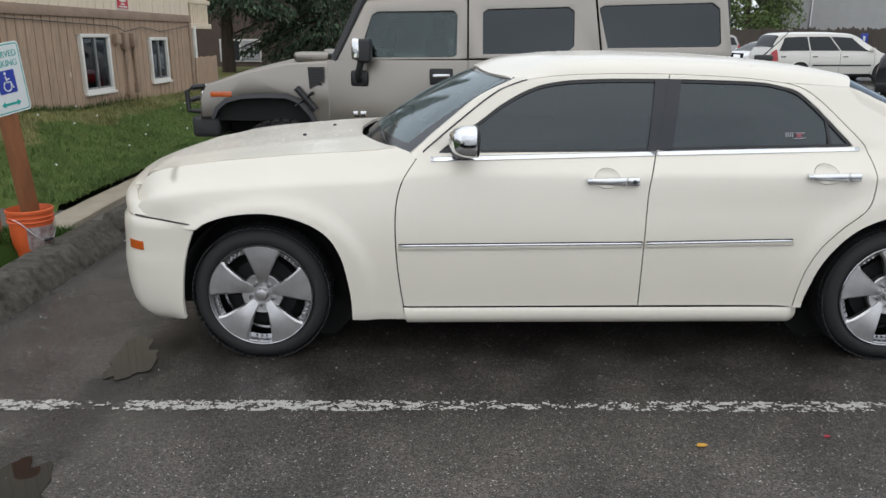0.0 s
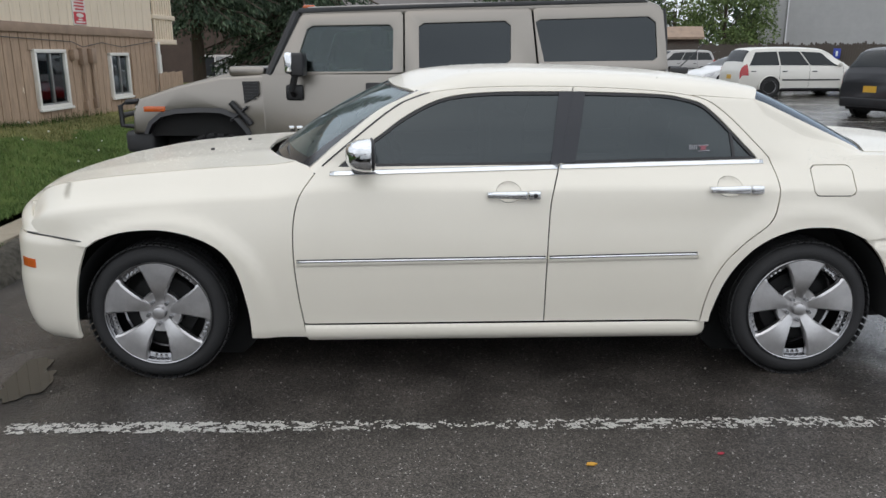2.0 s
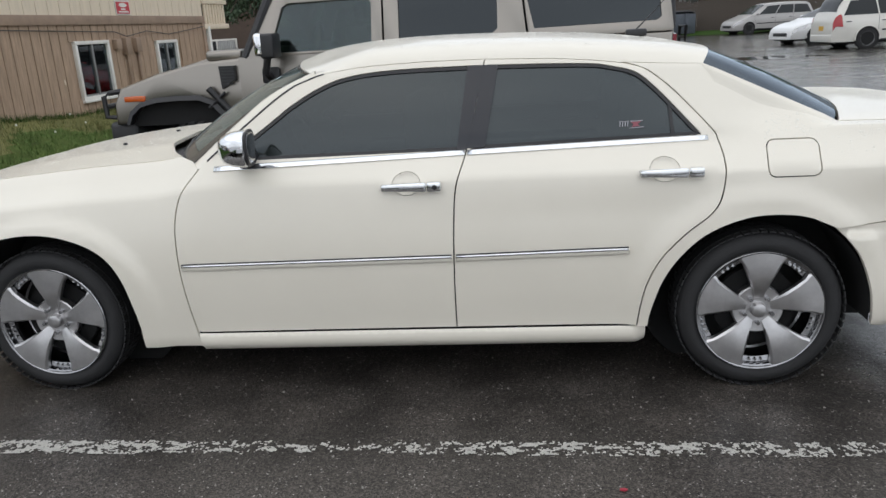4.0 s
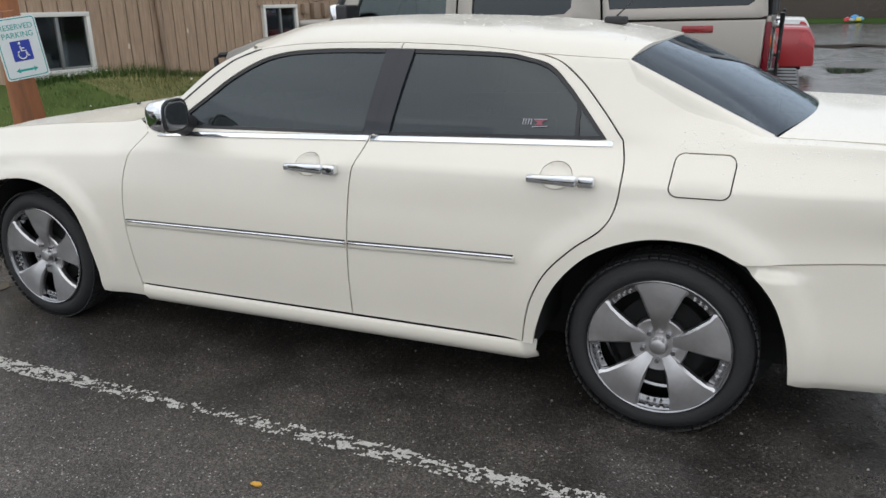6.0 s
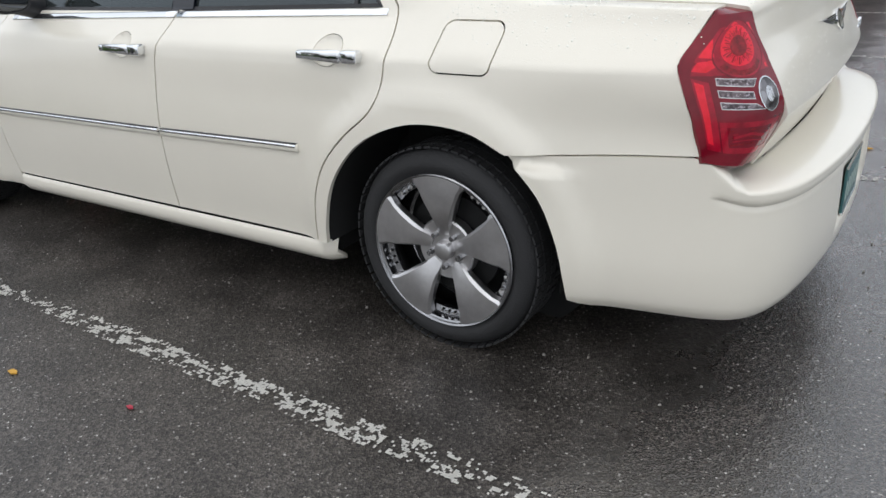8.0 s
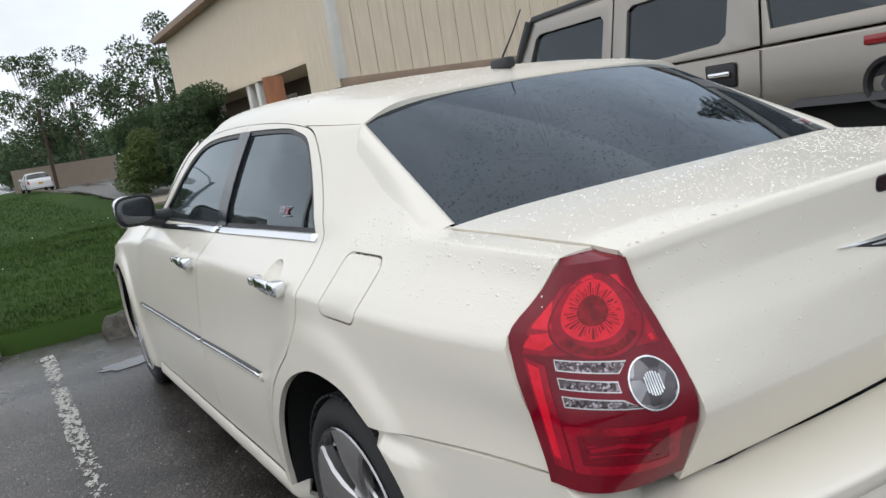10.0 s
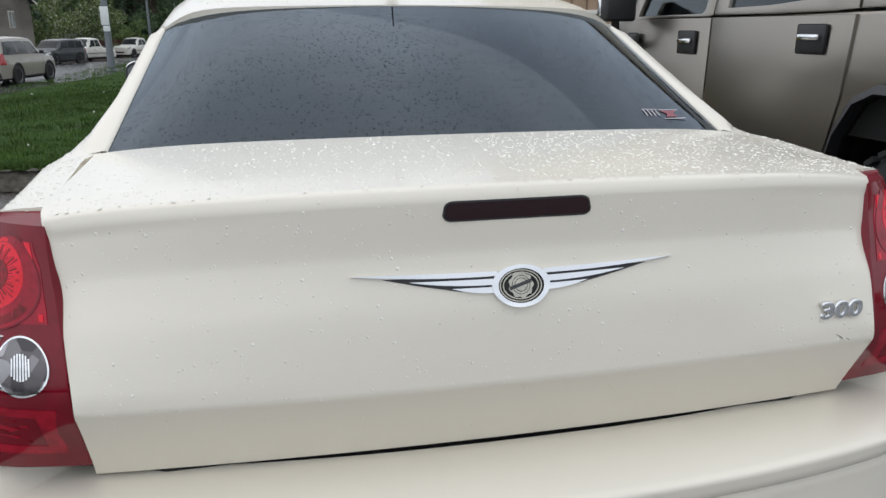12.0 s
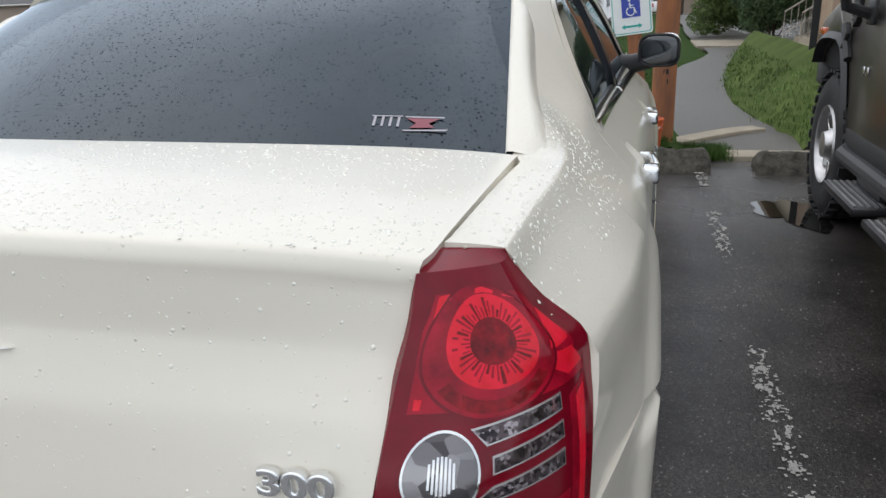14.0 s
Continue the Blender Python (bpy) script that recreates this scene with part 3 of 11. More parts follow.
SEAM_R = smooth_curve([(3.802, 0.712), (3.60, 0.703), (3.45, 0.694), (3.303, 0.683)], ST)
PILLAR_TOP = straight([(2.481, 1.342), (2.85, 1.317)], ST)
quarter = DOOR_R + [p for p in FRAME_R[1:] if p[0] > 2.485] + PILLAR_TOP + GLASS_EDGE[1:] + BOOT_EDGE[1:] + LAMP_EDGE[1:] + SEAM_R[1:] + ARCH_R[1:] + [(2.578, 0.287)]
quarters = panel("rear_quarter", quarter, side, [M_CREAM, M_CREAM_MIST], car, holes=[FUEL], step=0.03, levels=(0.925, 0.935, 0.945, 1.045, 1.056, 1.064))
for q in quarters:
    q.data.polygons.foreach_set("material_index", [1 if p.normal.z > 0.35 else 0 for p in q.data.polygons])
panel("fuel_flap", FUEL, side, M_CREAM, car, sides=(-1,), gap=0.0018)
panel("quarter_panel_fill", FUEL, side, M_CREAM, car, sides=(1,), gap=-0.003)
# rain gutter under the boot lid's edge
for s in (-1, 1):
    verts, faces = [], []
    for x in np.linspace(3.33, 3.785, 20):
        q = side([(x, 1.105)])[0]
        for dy, dz in ((0.006, -0.004), (-0.012, -0.010), (-0.05, -0.012)):
            verts.append((x - 1.6, s * (q[1] + dy), q[2] + dz))
    for i in range(19):
        for k in range(2):
            f = (i * 3 + k, i * 3 + k + 1, i * 3 + k + 4, i * 3 + k + 3)
            faces.append(f if s > 0 else f[::-1])
    new_mesh("boot_gutter", verts, faces, M_CREAM, car, smooth=True)
# roof
FRAME_V = float(np.interp(1.25, [p[0] for p in FRAME_F], [p[1] for p in FRAME_F]))
roof_front = smooth_curve([(1.250, FRAME_V), (1.232, 1.375), (1.198, 1.44), (1.150, 1.54), (1.100, 1.68), (1.066, 1.85), (1.052, 2.05)], 0.03)
roof_rear = smooth_curve([(2.935, 2.05), (2.93, 1.8), (2.912, 1.58), (2.885, 1.42), (2.85, 1.317)], 0.03)
frame_top = [p for p in FRAME_F if p[0] > 1.250] + FRAME_R[::-1][1:]
frame_top = [p for p in frame_top if 1.250 < p[0] < 2.481]
roof = straight([(1.052, 2.05), (2.935, 2.05)], 0.05) + roof_rear[1:] + PILLAR_TOP[::-1][1:] + frame_top[::-1] + roof_front[:-1]
panel("roof_panel", roof, side, M_CREAM_MIST, car, out=(0, 0.3, 1), centre_joined=True, step=0.045, gap=0.0)
# sill
_sill = pchip([0.185, 0.20, 0.222, 0.25, 0.272, 0.288], [0.86, 0.915, 0.943, 0.952, 0.950, 0.940])


def sill_skin(p):
    p = np.atleast_2d(p)
    y = np.array([_sill(v) for v in p[:, 1]]) + np.array([_plan(x) for x in p[:, 0]]) * 0.9
    y -= 0.05 * np.array([smoothstep(2.55, 2.62, x) for x in p[:, 0]])
    return np.stack([p[:, 0], y, p[:, 1]], 1)


panel("sill", straight([(0.700, 0.190), (2.600, 0.194), (2.602, 0.288), (0.690, 0.289), (0.700, 0.190)], 0.04)[:-1], sill_skin, M_CREAM, car, step=0.03, levels=(0.21, 0.235, 0.26, 0.28))


# bumpers: s runs along the plan outline; beyond the corner it goes on as arc length to the centre
def plan_curve(points):
    dense = np.array(smooth_curve(points, 0.004))
    s = np.concatenate([[0], np.cumsum(np.linalg.norm(np.diff(dense, axis=0), axis=1))])
    t = np.gradient(dense, axis=0)
    t /= np.linalg.norm(t, axis=1)[:, None]
    return dense, s, np.stack([-t[:, 1], t[:, 0]], 1)


REAR_PLAN, REAR_S, REAR_N = plan_curve([(3.25, 0.934), (3.34, 0.929), (3.45, 0.916), (3.6, 0.890), (3.75, 0.860), (3.84, 0.841), (3.905, 0.814), (3.955, 0.765), (3.99, 0.70), (4.018, 0.60), (4.045, 0.42), (4.060, 0.22), (4.065, 0.0)])
REAR_N = REAR_N * np.sign(REAR_N[0, 1])
REAR_LEN = float(REAR_S[-1])
_bump_e = pchip([0.21, 0.23, 0.255, 0.285, 0.33, 0.41, 0.55, 0.590, 0.598, 0.606, 0.616, 0.66, 0.682, 0.695, 0.705, 0.715, 0.735, 0.78], [-0.11, -0.065, -0.032, -0.012, -0.002, 0.004, 0.0, -0.001, -0.005, 0.005, 0.009, 0.010, 0.008, 0.001, -0.014, -0.035, -0.09, -0.20])
_bump_z = pchip([0.18, 0.69, 0.70, 0.715, 0.735, 0.78], [0.18, 0.686, 0.693, 0.700, 0.704, 0.705])


def rear_bumper_skin(p):
    p = np.atleast_2d(p)
    s = np.clip(p[:, 0], 0, REAR_LEN)
    base = np.stack([np.interp(s, REAR_S, REAR_PLAN[:, k]) for k in (0, 1)], 1)
    n = np.stack([np.interp(s, REAR_S, REAR_N[:, k]) for k in (0, 1)], 1)
    e = np.array([_bump_e(v) for v in p[:, 1]])
    # the crease and the tuck fade out towards the wheel arch, where the flare takes over
    fore = np.array([smoothstep(0.625, 0.585, a) for a in s])
    e = np.where((p[:, 1] > 0.555) & (p[:, 1] < 0.70), e * (1 - fore), e)
    r = np.hypot(base[:, 0] - 3.035, p[:, 1] - 0.33)
    e = e + flare(r)
    # the pocket of the number plate
    y = base[:, 1]
    pocket = np.array([smoothstep(0.30, 0.27, a) for a in y]) * np.array([smoothstep(0.33, 0.37, v) * smoothstep(0.575, 0.545, v) for v in p[:, 1]])
    e = e - 0.028 * pocket
    z = np.array([_bump_z(v) for v in p[:, 1]])
    ledge = np.array([smoothstep(0.53, 0.60, a) for a in s])
    z = z * ledge + p[:, 1] * (1 - ledge)
    z = z - 0.024 * np.array([smoothstep(3.82, 3.94, a) for a in base[:, 0]]) * np.array([smoothstep(0.50, 0.59, v) for v in p[:, 1]])
    z = z - np.array([0.063 * smoothstep(3.82, 3.91, a) - 0.024 * smoothstep(3.82, 3.94, a) for a in base[:, 0]]) * np.array([smoothstep(0.61, 0.71, v) for v in p[:, 1]])
    e = np.where(p[:, 1] > 0.66, e * ledge, e)
    return np.stack([base[:, 0] + n[:, 0] * e, np.maximum(0, y + n[:, 1] * e), z], 1)


def s_at(x):
    return float(np.interp(x, REAR_PLAN[:, 0], REAR_S))


arch_b = smooth_curve([(s_at(3.303), 0.683), (s_at(3.395), 0.572), (s_at(3.446), 0.446), (s_at(3.464), 0.35), (s_at(3.474), 0.272)], ST)
rb_top = straight([(REAR_LEN, 0.765), (s_at(3.90), 0.765), (s_at(3.855), 0.735), (s_at(3.802), 0.712)], 0.03) + [(s_at(a[0]), a[1]) for a in SEAM_R[1:]]
rb = rb_top + arch_b[1:] + straight([(s_at(3.474), 0.272), (s_at(3.54), 0.256), (s_at(3.8), 0.250), (REAR_LEN, 0.25)], 0.03)[1:] + straight([(REAR_LEN, 0.25), (REAR_LEN, 0.765)], 0.03)[1:-1]
rear_bumper = panel("rear_bumper", rb, rear_bumper_skin, M_CREAM, car, out=(1, 1, 0), centre_joined=True, step=0.03, gap=0.0015, levels=(0.59, 0.597, 0.600, 0.603, 0.606, 0.609, 0.613, 0.68, 0.69, 0.695, 0.70, 0.705, 0.71, 0.72, 0.24, 0.35, 0.37, 0.545, 0.575))[0]

FRONT_PLAN, FRONT_S, FRONT_N = plan_curve([(-0.20, 0.952), (-0.35, 0.938), (-0.48, 0.905), (-0.577, 0.868), (-0.635, 0.82), (-0.69, 0.735), (-0.73, 0.62), (-0.77, 0.42), (-0.79, 0.2), (-0.795, 0.0)])
FRONT_N = FRONT_N * np.sign(FRONT_N[0, 1])
FRONT_LEN = float(FRONT_S[-1])
_fb_e = pchip([0.17, 0.20, 0.24, 0.30, 0.40, 0.48, 0.56, 0.63, 0.69, 0.72, 0.80, 0.86, 0.92, 0.97], [-0.10, -0.055, -0.02, 0.0, 0.012, 0.014, 0.006, 0.004, 0.0, -0.016, -0.026, -0.05, -0.10, -0.17])


def front_bumper_skin(p):
    p = np.atleast_2d(p)
    s = np.clip(p[:, 0], 0, FRONT_LEN)
    base = np.stack([np.interp(s, FRONT_S, FRONT_PLAN[:, k]) for k in (0, 1)], 1)
    n = np.stack([np.interp(s, FRONT_S, FRONT_N[:, k]) for k in (0, 1)], 1)
    e = np.array([_fb_e(v) for v in p[:, 1]])
    fore = np.array([smoothstep(0.12, 0.30, a) for a in s])
    e = e * (0.35 + 0.65 * fore)
    return np.stack([base[:, 0] + n[:, 0] * e, np.maximum(0, base[:, 1] + n[:, 1] * e), p[:, 1]], 1)


def sf(x):
    return float(np.interp(-x, -FRONT_PLAN[:, 0], FRONT_S))


fb_arch = smooth_curve([(sf(-0.372), 0.215), (sf(-0.362), 0.35), (sf(-0.341), 0.50), (sf(-0.312), 0.60), (sf(-0.272), 0.690)], ST)
fb = fb_arch + [(sf(p[0]), p[1]) for p in smooth_curve([(-0.272, 0.686), (-0.40, 0.701), (-0.543, 0.711), (-0.655, 0.717)], ST)[1:]] + straight([(sf(-0.655), 0.722), (FRONT_LEN, 0.722), (FRONT_LEN, 0.19), (sf(-0.50), 0.185), (sf(-0.372), 0.215)], 0.03)[1:-1]
front_bumper = panel("front_bumper", fb, front_bumper_skin, M_CREAM, car, out=(-1, 1, 0), centre_joined=True, step=0.035)[0]
# bonnet
_hood_z = pchip([-0.80, -0.76, -0.70, -0.60, -0.45, -0.18, 0.05, 0.36, 0.60], [0.82, 0.858, 0.885, 0.918, 0.945, 0.988, 1.018, 1.045, 1.060])


def hood_skin(p):
    """(x, t): t runs from the centre (0) to the wing's edge (1)."""
    p = np.atleast_2d(p)
    edge = side(np.stack([np.clip(p[:, 0], -0.50, 0.66), np.full(len(p), 1.06)], 1))
    nose = np.array([smoothstep(-0.5, -0.8, x) for x in p[:, 0]])
    ye = edge[:, 1] - 0.10 * nose
    ze = edge[:, 2] - 0.09 * nose
    zc = np.array([_hood_z(x) for x in p[:, 0]])
    t = p[:, 1]
    swell = 0.012 * np.exp(-(((t - 0.62) / 0.12) ** 2)) * (1 - nose)
    z = ze + (zc - ze) * (1 - np.abs(t) ** 2.6) + swell * (1 - t)
    x = p[:, 0] + 0.14 * t**2 * nose
    return np.stack([x, ye * t, z], 1)


hood = straight([(-0.80, 0.0), (-0.80, 1.0)], 0.08) + straight([(-0.80, 1.0), (0.66, 1.0)], 0.04)[1:] + smooth_curve([(0.66, 1.0), (0.56, 0.8), (0.46, 0.5), (0.42, 0.0)], 0.05)[1:] + straight([(0.42, 0.0), (-0.80, 0.0)], 0.05)[1:-1]
panel("bonnet", hood, hood_skin, M_CREAM_MIST, car, out=(0, 0, 1), centre_joined=True, step=0.05, gap=0.0)


# the nose between bumper and bonnet
def nose_skin(p):
    """(u, k): u from the wing (0) to the centre (1), k from the bumper's top (0) to the bonnet's edge (1)."""
    p = np.atleast_2d(p)
    s0 = sf(-0.50)
    lo = front_bumper_skin(np.stack([s0 + (FRONT_LEN - s0) * p[:, 0], np.full(len(p), 0.722)], 1))
    hi = hood_skin(np.stack([np.full(len(p), -0.795), 1.0 - p[:, 0]], 1)) - (0, 0, 0.002)
    k = p[:, 1:2]
    out = 0.030 * np.sin(np.pi * np.clip(k, 0, 1))
    side_y = (1 - p[:, 0:1]) ** 2
    return lo * (1 - k) + hi * k + out * np.concatenate([-(1 - 0.5 * side_y), 0.9 * side_y, 0.3 * np.ones_like(k)], 1)


panel("front_panel", straight([(0, 0), (1, 0), (1, 1), (0, 1), (0, 0)], 0.06)[:-1], nose_skin, M_CREAM, car, out=(-1, 0.5, 0.3), centre_joined=True, gap=0.0, step=0.08)


# boot lid: one profile from the rear window over the lip and down the tail
def profile_curve(points, step):
    d = np.array(smooth_curve(points, step))
    s = np.concatenate([[0], np.cumsum(np.linalg.norm(np.diff(d, axis=0), axis=1))])
    return d, s


BOOT, BOOT_S = profile_curve([(3.500, 1.102), (3.60, 1.0985), (3.70, 1.094), (3.78, 1.0895), (3.87, 1.0845), (3.908, 1.0825), (3.9165, 1.080), (3.9215, 1.0745), (3.924, 1.066), (3.9255, 1.03), (3.927, 0.992), (3.930, 0.974), (3.940, 0.94), (3.953, 0.90), (3.966, 0.83), (3.9725, 0.790), (3.9735, 0.7835), (3.9715, 0.777), (3.966, 0.768), (3.943, 0.725), (3.921, 0.685), (3.912, 0.668), (3.902, 0.648)], 0.006)
BOOT_S = BOOT_S + 0.155
BOOT_0, BOOT_LEN = float(BOOT_S[0]), float(BOOT_S[-1])
_boot_w = pchip([0, 0.10, 0.3, 0.52, 0.58, 0.62, 0.675, 0.737, 0.80, 0.87, 0.92, BOOT_LEN], [0.717, 0.712, 0.702, 0.693, 0.6855, 0.681, 0.673, 0.665, 0.658, 0.652, 0.651, 0.653])


def boot_skin(p):
    """(s, t): s along the profile, t across, 0 at the centre and 1 at the edge."""
    p = np.atleast_2d(p)
    s = np.clip(p[:, 0], BOOT_0, BOOT_LEN)
    xz = np.stack([np.interp(s, BOOT_S, BOOT[:, k]) for k in (0, 1)], 1)
    w = np.array([_boot_w(a) for a in s])
    t = p[:, 1]
    back = np.array([smoothstep(0.40, 0.60, a) for a in s])
    t = np.abs(t)
    high = np.clip((xz[:, 1] - 0.80) / 0.25, 0, 1)
    x = xz[:, 0] - (0.028 * t**2 + 0.055 * high * t**2.6) * back - 0.138 * t**2 * ramp01(0.52, BOOT_0, s)
    drop = np.interp(s, [BOOT_0, 0.255, 0.35, 0.44, 0.58], [0.036, 0.036, 0.035, 0.033, 0.036]) * np.array([smoothstep(0.80, 1.05, a) for a in xz[:, 1]])
    z = xz[:, 1] - drop * (0.65 * t**2 + 0.35 * t**6)
    return np.stack([x, w * t, z], 1)


boot_levels = [float(BOOT_S[np.argmin(np.abs(BOOT[:, 1] - z) + (BOOT[:, 0] < 3.925) * 9)]) for z in (1.0815, 1.079, 1.0765, 1.0735, 1.069, 1.064, 1.055, 0.992, 0.983, 0.974, 0.965, 0.795, 0.789, 0.785, 0.781, 0.777, 0.772, 0.766)]
boot = [(u, 0.0) for u in sorted({*(float(q[0]) for q in straight([(BOOT_0, 0), (BOOT_LEN, 0)], 0.03)), *boot_levels})] + straight([(BOOT_LEN, 0), (BOOT_LEN, 1)], 0.05)[1:] + straight([(BOOT_LEN, 1), (BOOT_0, 1)], 0.015)[1:] + straight([(BOOT_0, 1), (BOOT_0, 0)], 0.05)[1:-1]
boot_lid = panel("boot_lid", boot, boot_skin, [M_CREAM_MIST, M_CREAM_DROPS], car, out=(1, 0, 0.6), centre_joined=True, step=0.0205, gap=0.001, depth=0.03, ulevels=boot_levels)[0]
boot_lid.data.polygons.foreach_set("material_index", [0 if p.center.z > 1.076 else 1 for p in boot_lid.data.polygons])


# tail lamps: a runs from the outer to the inner edge, z up
LAMP_Z = [0.665, 0.703, 0.80, 0.93, 0.99, 1.036, 1.0465]
LAMP_ROWS = [
    [(3.802, 0.858), (3.858, 0.830), (3.876, 0.764), (3.883, 0.657)],
    [(3.800, 0.858), (3.856, 0.831), (3.892, 0.763), (3.901, 0.655)],
    [(3.774, 0.859), (3.842, 0.832), (3.906, 0.760), (3.936, 0.656)],
    [tuple(side([(3.7245, 0.93)])[0, :2]), (3.804, 0.815), (3.858, 0.749), (3.886, 0.669)],
    [tuple(side([(3.7485, 0.99)])[0, :2]), (3.798, 0.784), (3.836, 0.737), (3.857, 0.679)],
    [tuple(side([(3.774, 1.051)])[0, :2]), (3.796, 0.755), (3.821, 0.720), (3.842, 0.682)],
    [tuple(side([(3.7775, 1.060)])[0, :2]), (3.779, 0.739), (3.782, 0.715), (3.786, 0.692)],
]
_LAMP = [[pchip(LAMP_Z[:-1], [row[k][c] for row in LAMP_ROWS[:-1]]) for c in (0, 1)] for k in range(4)]
LAMP_CREASE = LAMP_Z[-2]


def lamp_skin(p):
    p = np.atleast_2d(p)
    out = []
    for a, z in p:
        z = min(max(z, LAMP_Z[0]), LAMP_Z[-1])
        a = min(max(a, 0.0), 1.0)
        q = np.array([[c(min(z, LAMP_CREASE)) for c in k] for k in _LAMP])
        if z > LAMP_CREASE:
            f = (z - LAMP_CREASE) / (LAMP_Z[-1] - LAMP_CREASE)
            q = q * (1 - f) + np.array(LAMP_ROWS[-1]) * f
        u = a * 3
        i = min(int(max(u, 0)), 2)
        t = u - i
        p0, p1, p2, p3 = q[max(i - 1, 0)], q[i], q[i + 1], q[min(i + 2, 3)]
        if i == 0:
            p0 = 2 * p1 - p2
        if i == 2:
            p3 = 2 * p2 - p1
        out.append((*(0.5 * (2 * p1 + (p2 - p0) * t + (2 * p0 - 5 * p1 + 4 * p2 - p3) * t * t + (3 * p1 - p0 - 3 * p2 + p3) * t**3)), z))
    return np.array(out)


def tail_lamp_lens(side_sign):
    """The lens as an even sheet with a sharp crease under its top cap and a turned-in rim."""
    cols = np.linspace(0, 1, 25)
    verts, faces = [], []

    def sheet(rows):
        base = len(verts)
        for f0, f1, k in rows:
            for a in cols:
                verts.append(lamp_skin([(a, (f0 + (f1 - f0) * a) if k else f0)])[0])
        n = len(cols)
        for r in range(len(rows) - 1):
            for c in range(n - 1):
                i = base + r * n + c
                faces.append((i, i + n, i + n + 1, i + 1))
        return base, base + (len(rows) - 1) * n

    low = [(0.703 + (LAMP_CREASE - 0.703) * u, 0.672 + (LAMP_CREASE - 0.672) * u, 1) for u in np.linspace(0, 1, 27)]
    b0, b1 = sheet(low)
    c0, c1 = sheet([(LAMP_CREASE + (LAMP_Z[-1] - LAMP_CREASE) * u, 0, 0) for u in np.linspace(0, 1, 4)])
    n = len(cols)
    ring_ids = [b0 + k for k in range(n)] + [b0 + r * n + n - 1 for r in range(1, 27)] + [c0 + r * n + n - 1 for r in range(1, 4)] + [c1 + k for k in range(n - 2, -1, -1)] + [c0 + r * n for r in range(2, -1, -1)] + [b0 + r * n for r in range(25, 0, -1)]
    inward = np.array((-0.62, -0.62, -0.48)) * 0.03
    m = len(verts)
    verts += [verts[i] for i in ring_ids] + [verts[i] + inward for i in ring_ids]
    k = len(ring_ids)
    faces += [(m + i, m + (i + 1) % k, m + k + (i + 1) % k, m + k + i) for i in range(k)]
    vv = (np.array(verts) - (1.6, 0, 0)) * (1, side_sign, 1)
    ff = [f[::-1] for f in faces] if side_sign > 0 else faces
    ob = new_mesh("tail_lamp", vv, ff, M_LENS_RED, car, "dark red tail lamp lens with clear reversing lamp", smooth=True)
    return ob


tail_lamps = [tail_lamp_lens(s) for s in (-1, 1)]


def ring(ca, cz, ra, rz, n=28):
    return [(ca + ra * math.cos(k * math.tau / n), cz + rz * math.sin(k * math.tau / n)) for k in range(n)]


def lamp_patch(name, outline, mat, lift, label="", holes=()):
    a = panel(name, outline, lamp_skin, mat, car, out=(1, 1, 0), step=0.025, gap=0.0, depth=0.002, lift=lift, holes=holes, label=label)
    for ob, lamp in zip(a, tail_lamps):
        ob.parent = lamp
    return a


lamp_patch("upper_reflector", straight([(0.10, 0.905), (0.94, 0.905), (0.93, 0.98), (0.86, 1.014), (0.52, 1.014), (0.30, 1.006), (0.14, 0.950), (0.10, 0.905)], 0.05)[:-1], M_LENS_MID, 0.0008)
UC = (0.60, 0.958)
lamp_patch("bulb_bowl", ring(*UC, 0.315, 0.0625, 40), M_LENS_MID, 0.0012)
lamp_patch("bowl_ring", ring(*UC, 0.325, 0.0645, 48), M_LENS_RED, 0.0016, holes=[ring(*UC, 0.312, 0.062, 48)])
BC = (0.585, 0.966)
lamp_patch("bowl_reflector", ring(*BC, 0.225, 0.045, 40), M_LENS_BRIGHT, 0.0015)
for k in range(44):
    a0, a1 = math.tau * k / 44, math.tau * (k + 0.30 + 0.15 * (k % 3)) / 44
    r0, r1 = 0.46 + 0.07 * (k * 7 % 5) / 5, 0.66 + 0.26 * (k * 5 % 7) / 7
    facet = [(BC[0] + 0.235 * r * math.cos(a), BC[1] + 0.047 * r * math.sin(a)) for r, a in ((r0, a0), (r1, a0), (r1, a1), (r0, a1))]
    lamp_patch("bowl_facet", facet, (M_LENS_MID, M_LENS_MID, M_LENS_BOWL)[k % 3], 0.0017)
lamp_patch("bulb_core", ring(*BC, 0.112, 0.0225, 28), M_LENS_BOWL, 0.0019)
# crescent and wedges: the bowl's shade and bright reflections put into colour
lamp_patch("painted_bowl_shade", [(UC[0] + 0.29 * r * math.cos(a), UC[1] + 0.058 * r * math.sin(a)) for r, a in [(1.0, radians(215 + 11 * k)) for k in range(11)] + [(0.80, radians(325 - 11 * k)) for k in range(11)]], M_LENS_BOWL, 0.0015)
lamp_patch("painted_glow", [(0.11, 0.915), (0.24, 0.912), (0.33, 0.925), (0.30, 0.95), (0.24, 0.985), (0.16, 0.95)], M_LENS_BRIGHT, 0.0014)
lamp_patch("painted_glow", [(0.62, 0.908), (0.92, 0.908), (0.92, 0.918), (0.64, 0.912)], M_LENS_BRIGHT, 0.0014)
lamp_patch("painted_glow", [(0.36, 1.000), (0.56, 1.012), (0.80, 1.008), (0.88, 0.99), (0.84, 1.012), (0.55, 1.017)], M_LENS_BRIGHT, 0.0018)
RC = (0.80, 0.850)
lamp_patch("reversing_lamp", ring(*RC, 0.122, 0.038), M_LENS_BULB, 0.002, label="round clear ribbed reversing lamp")
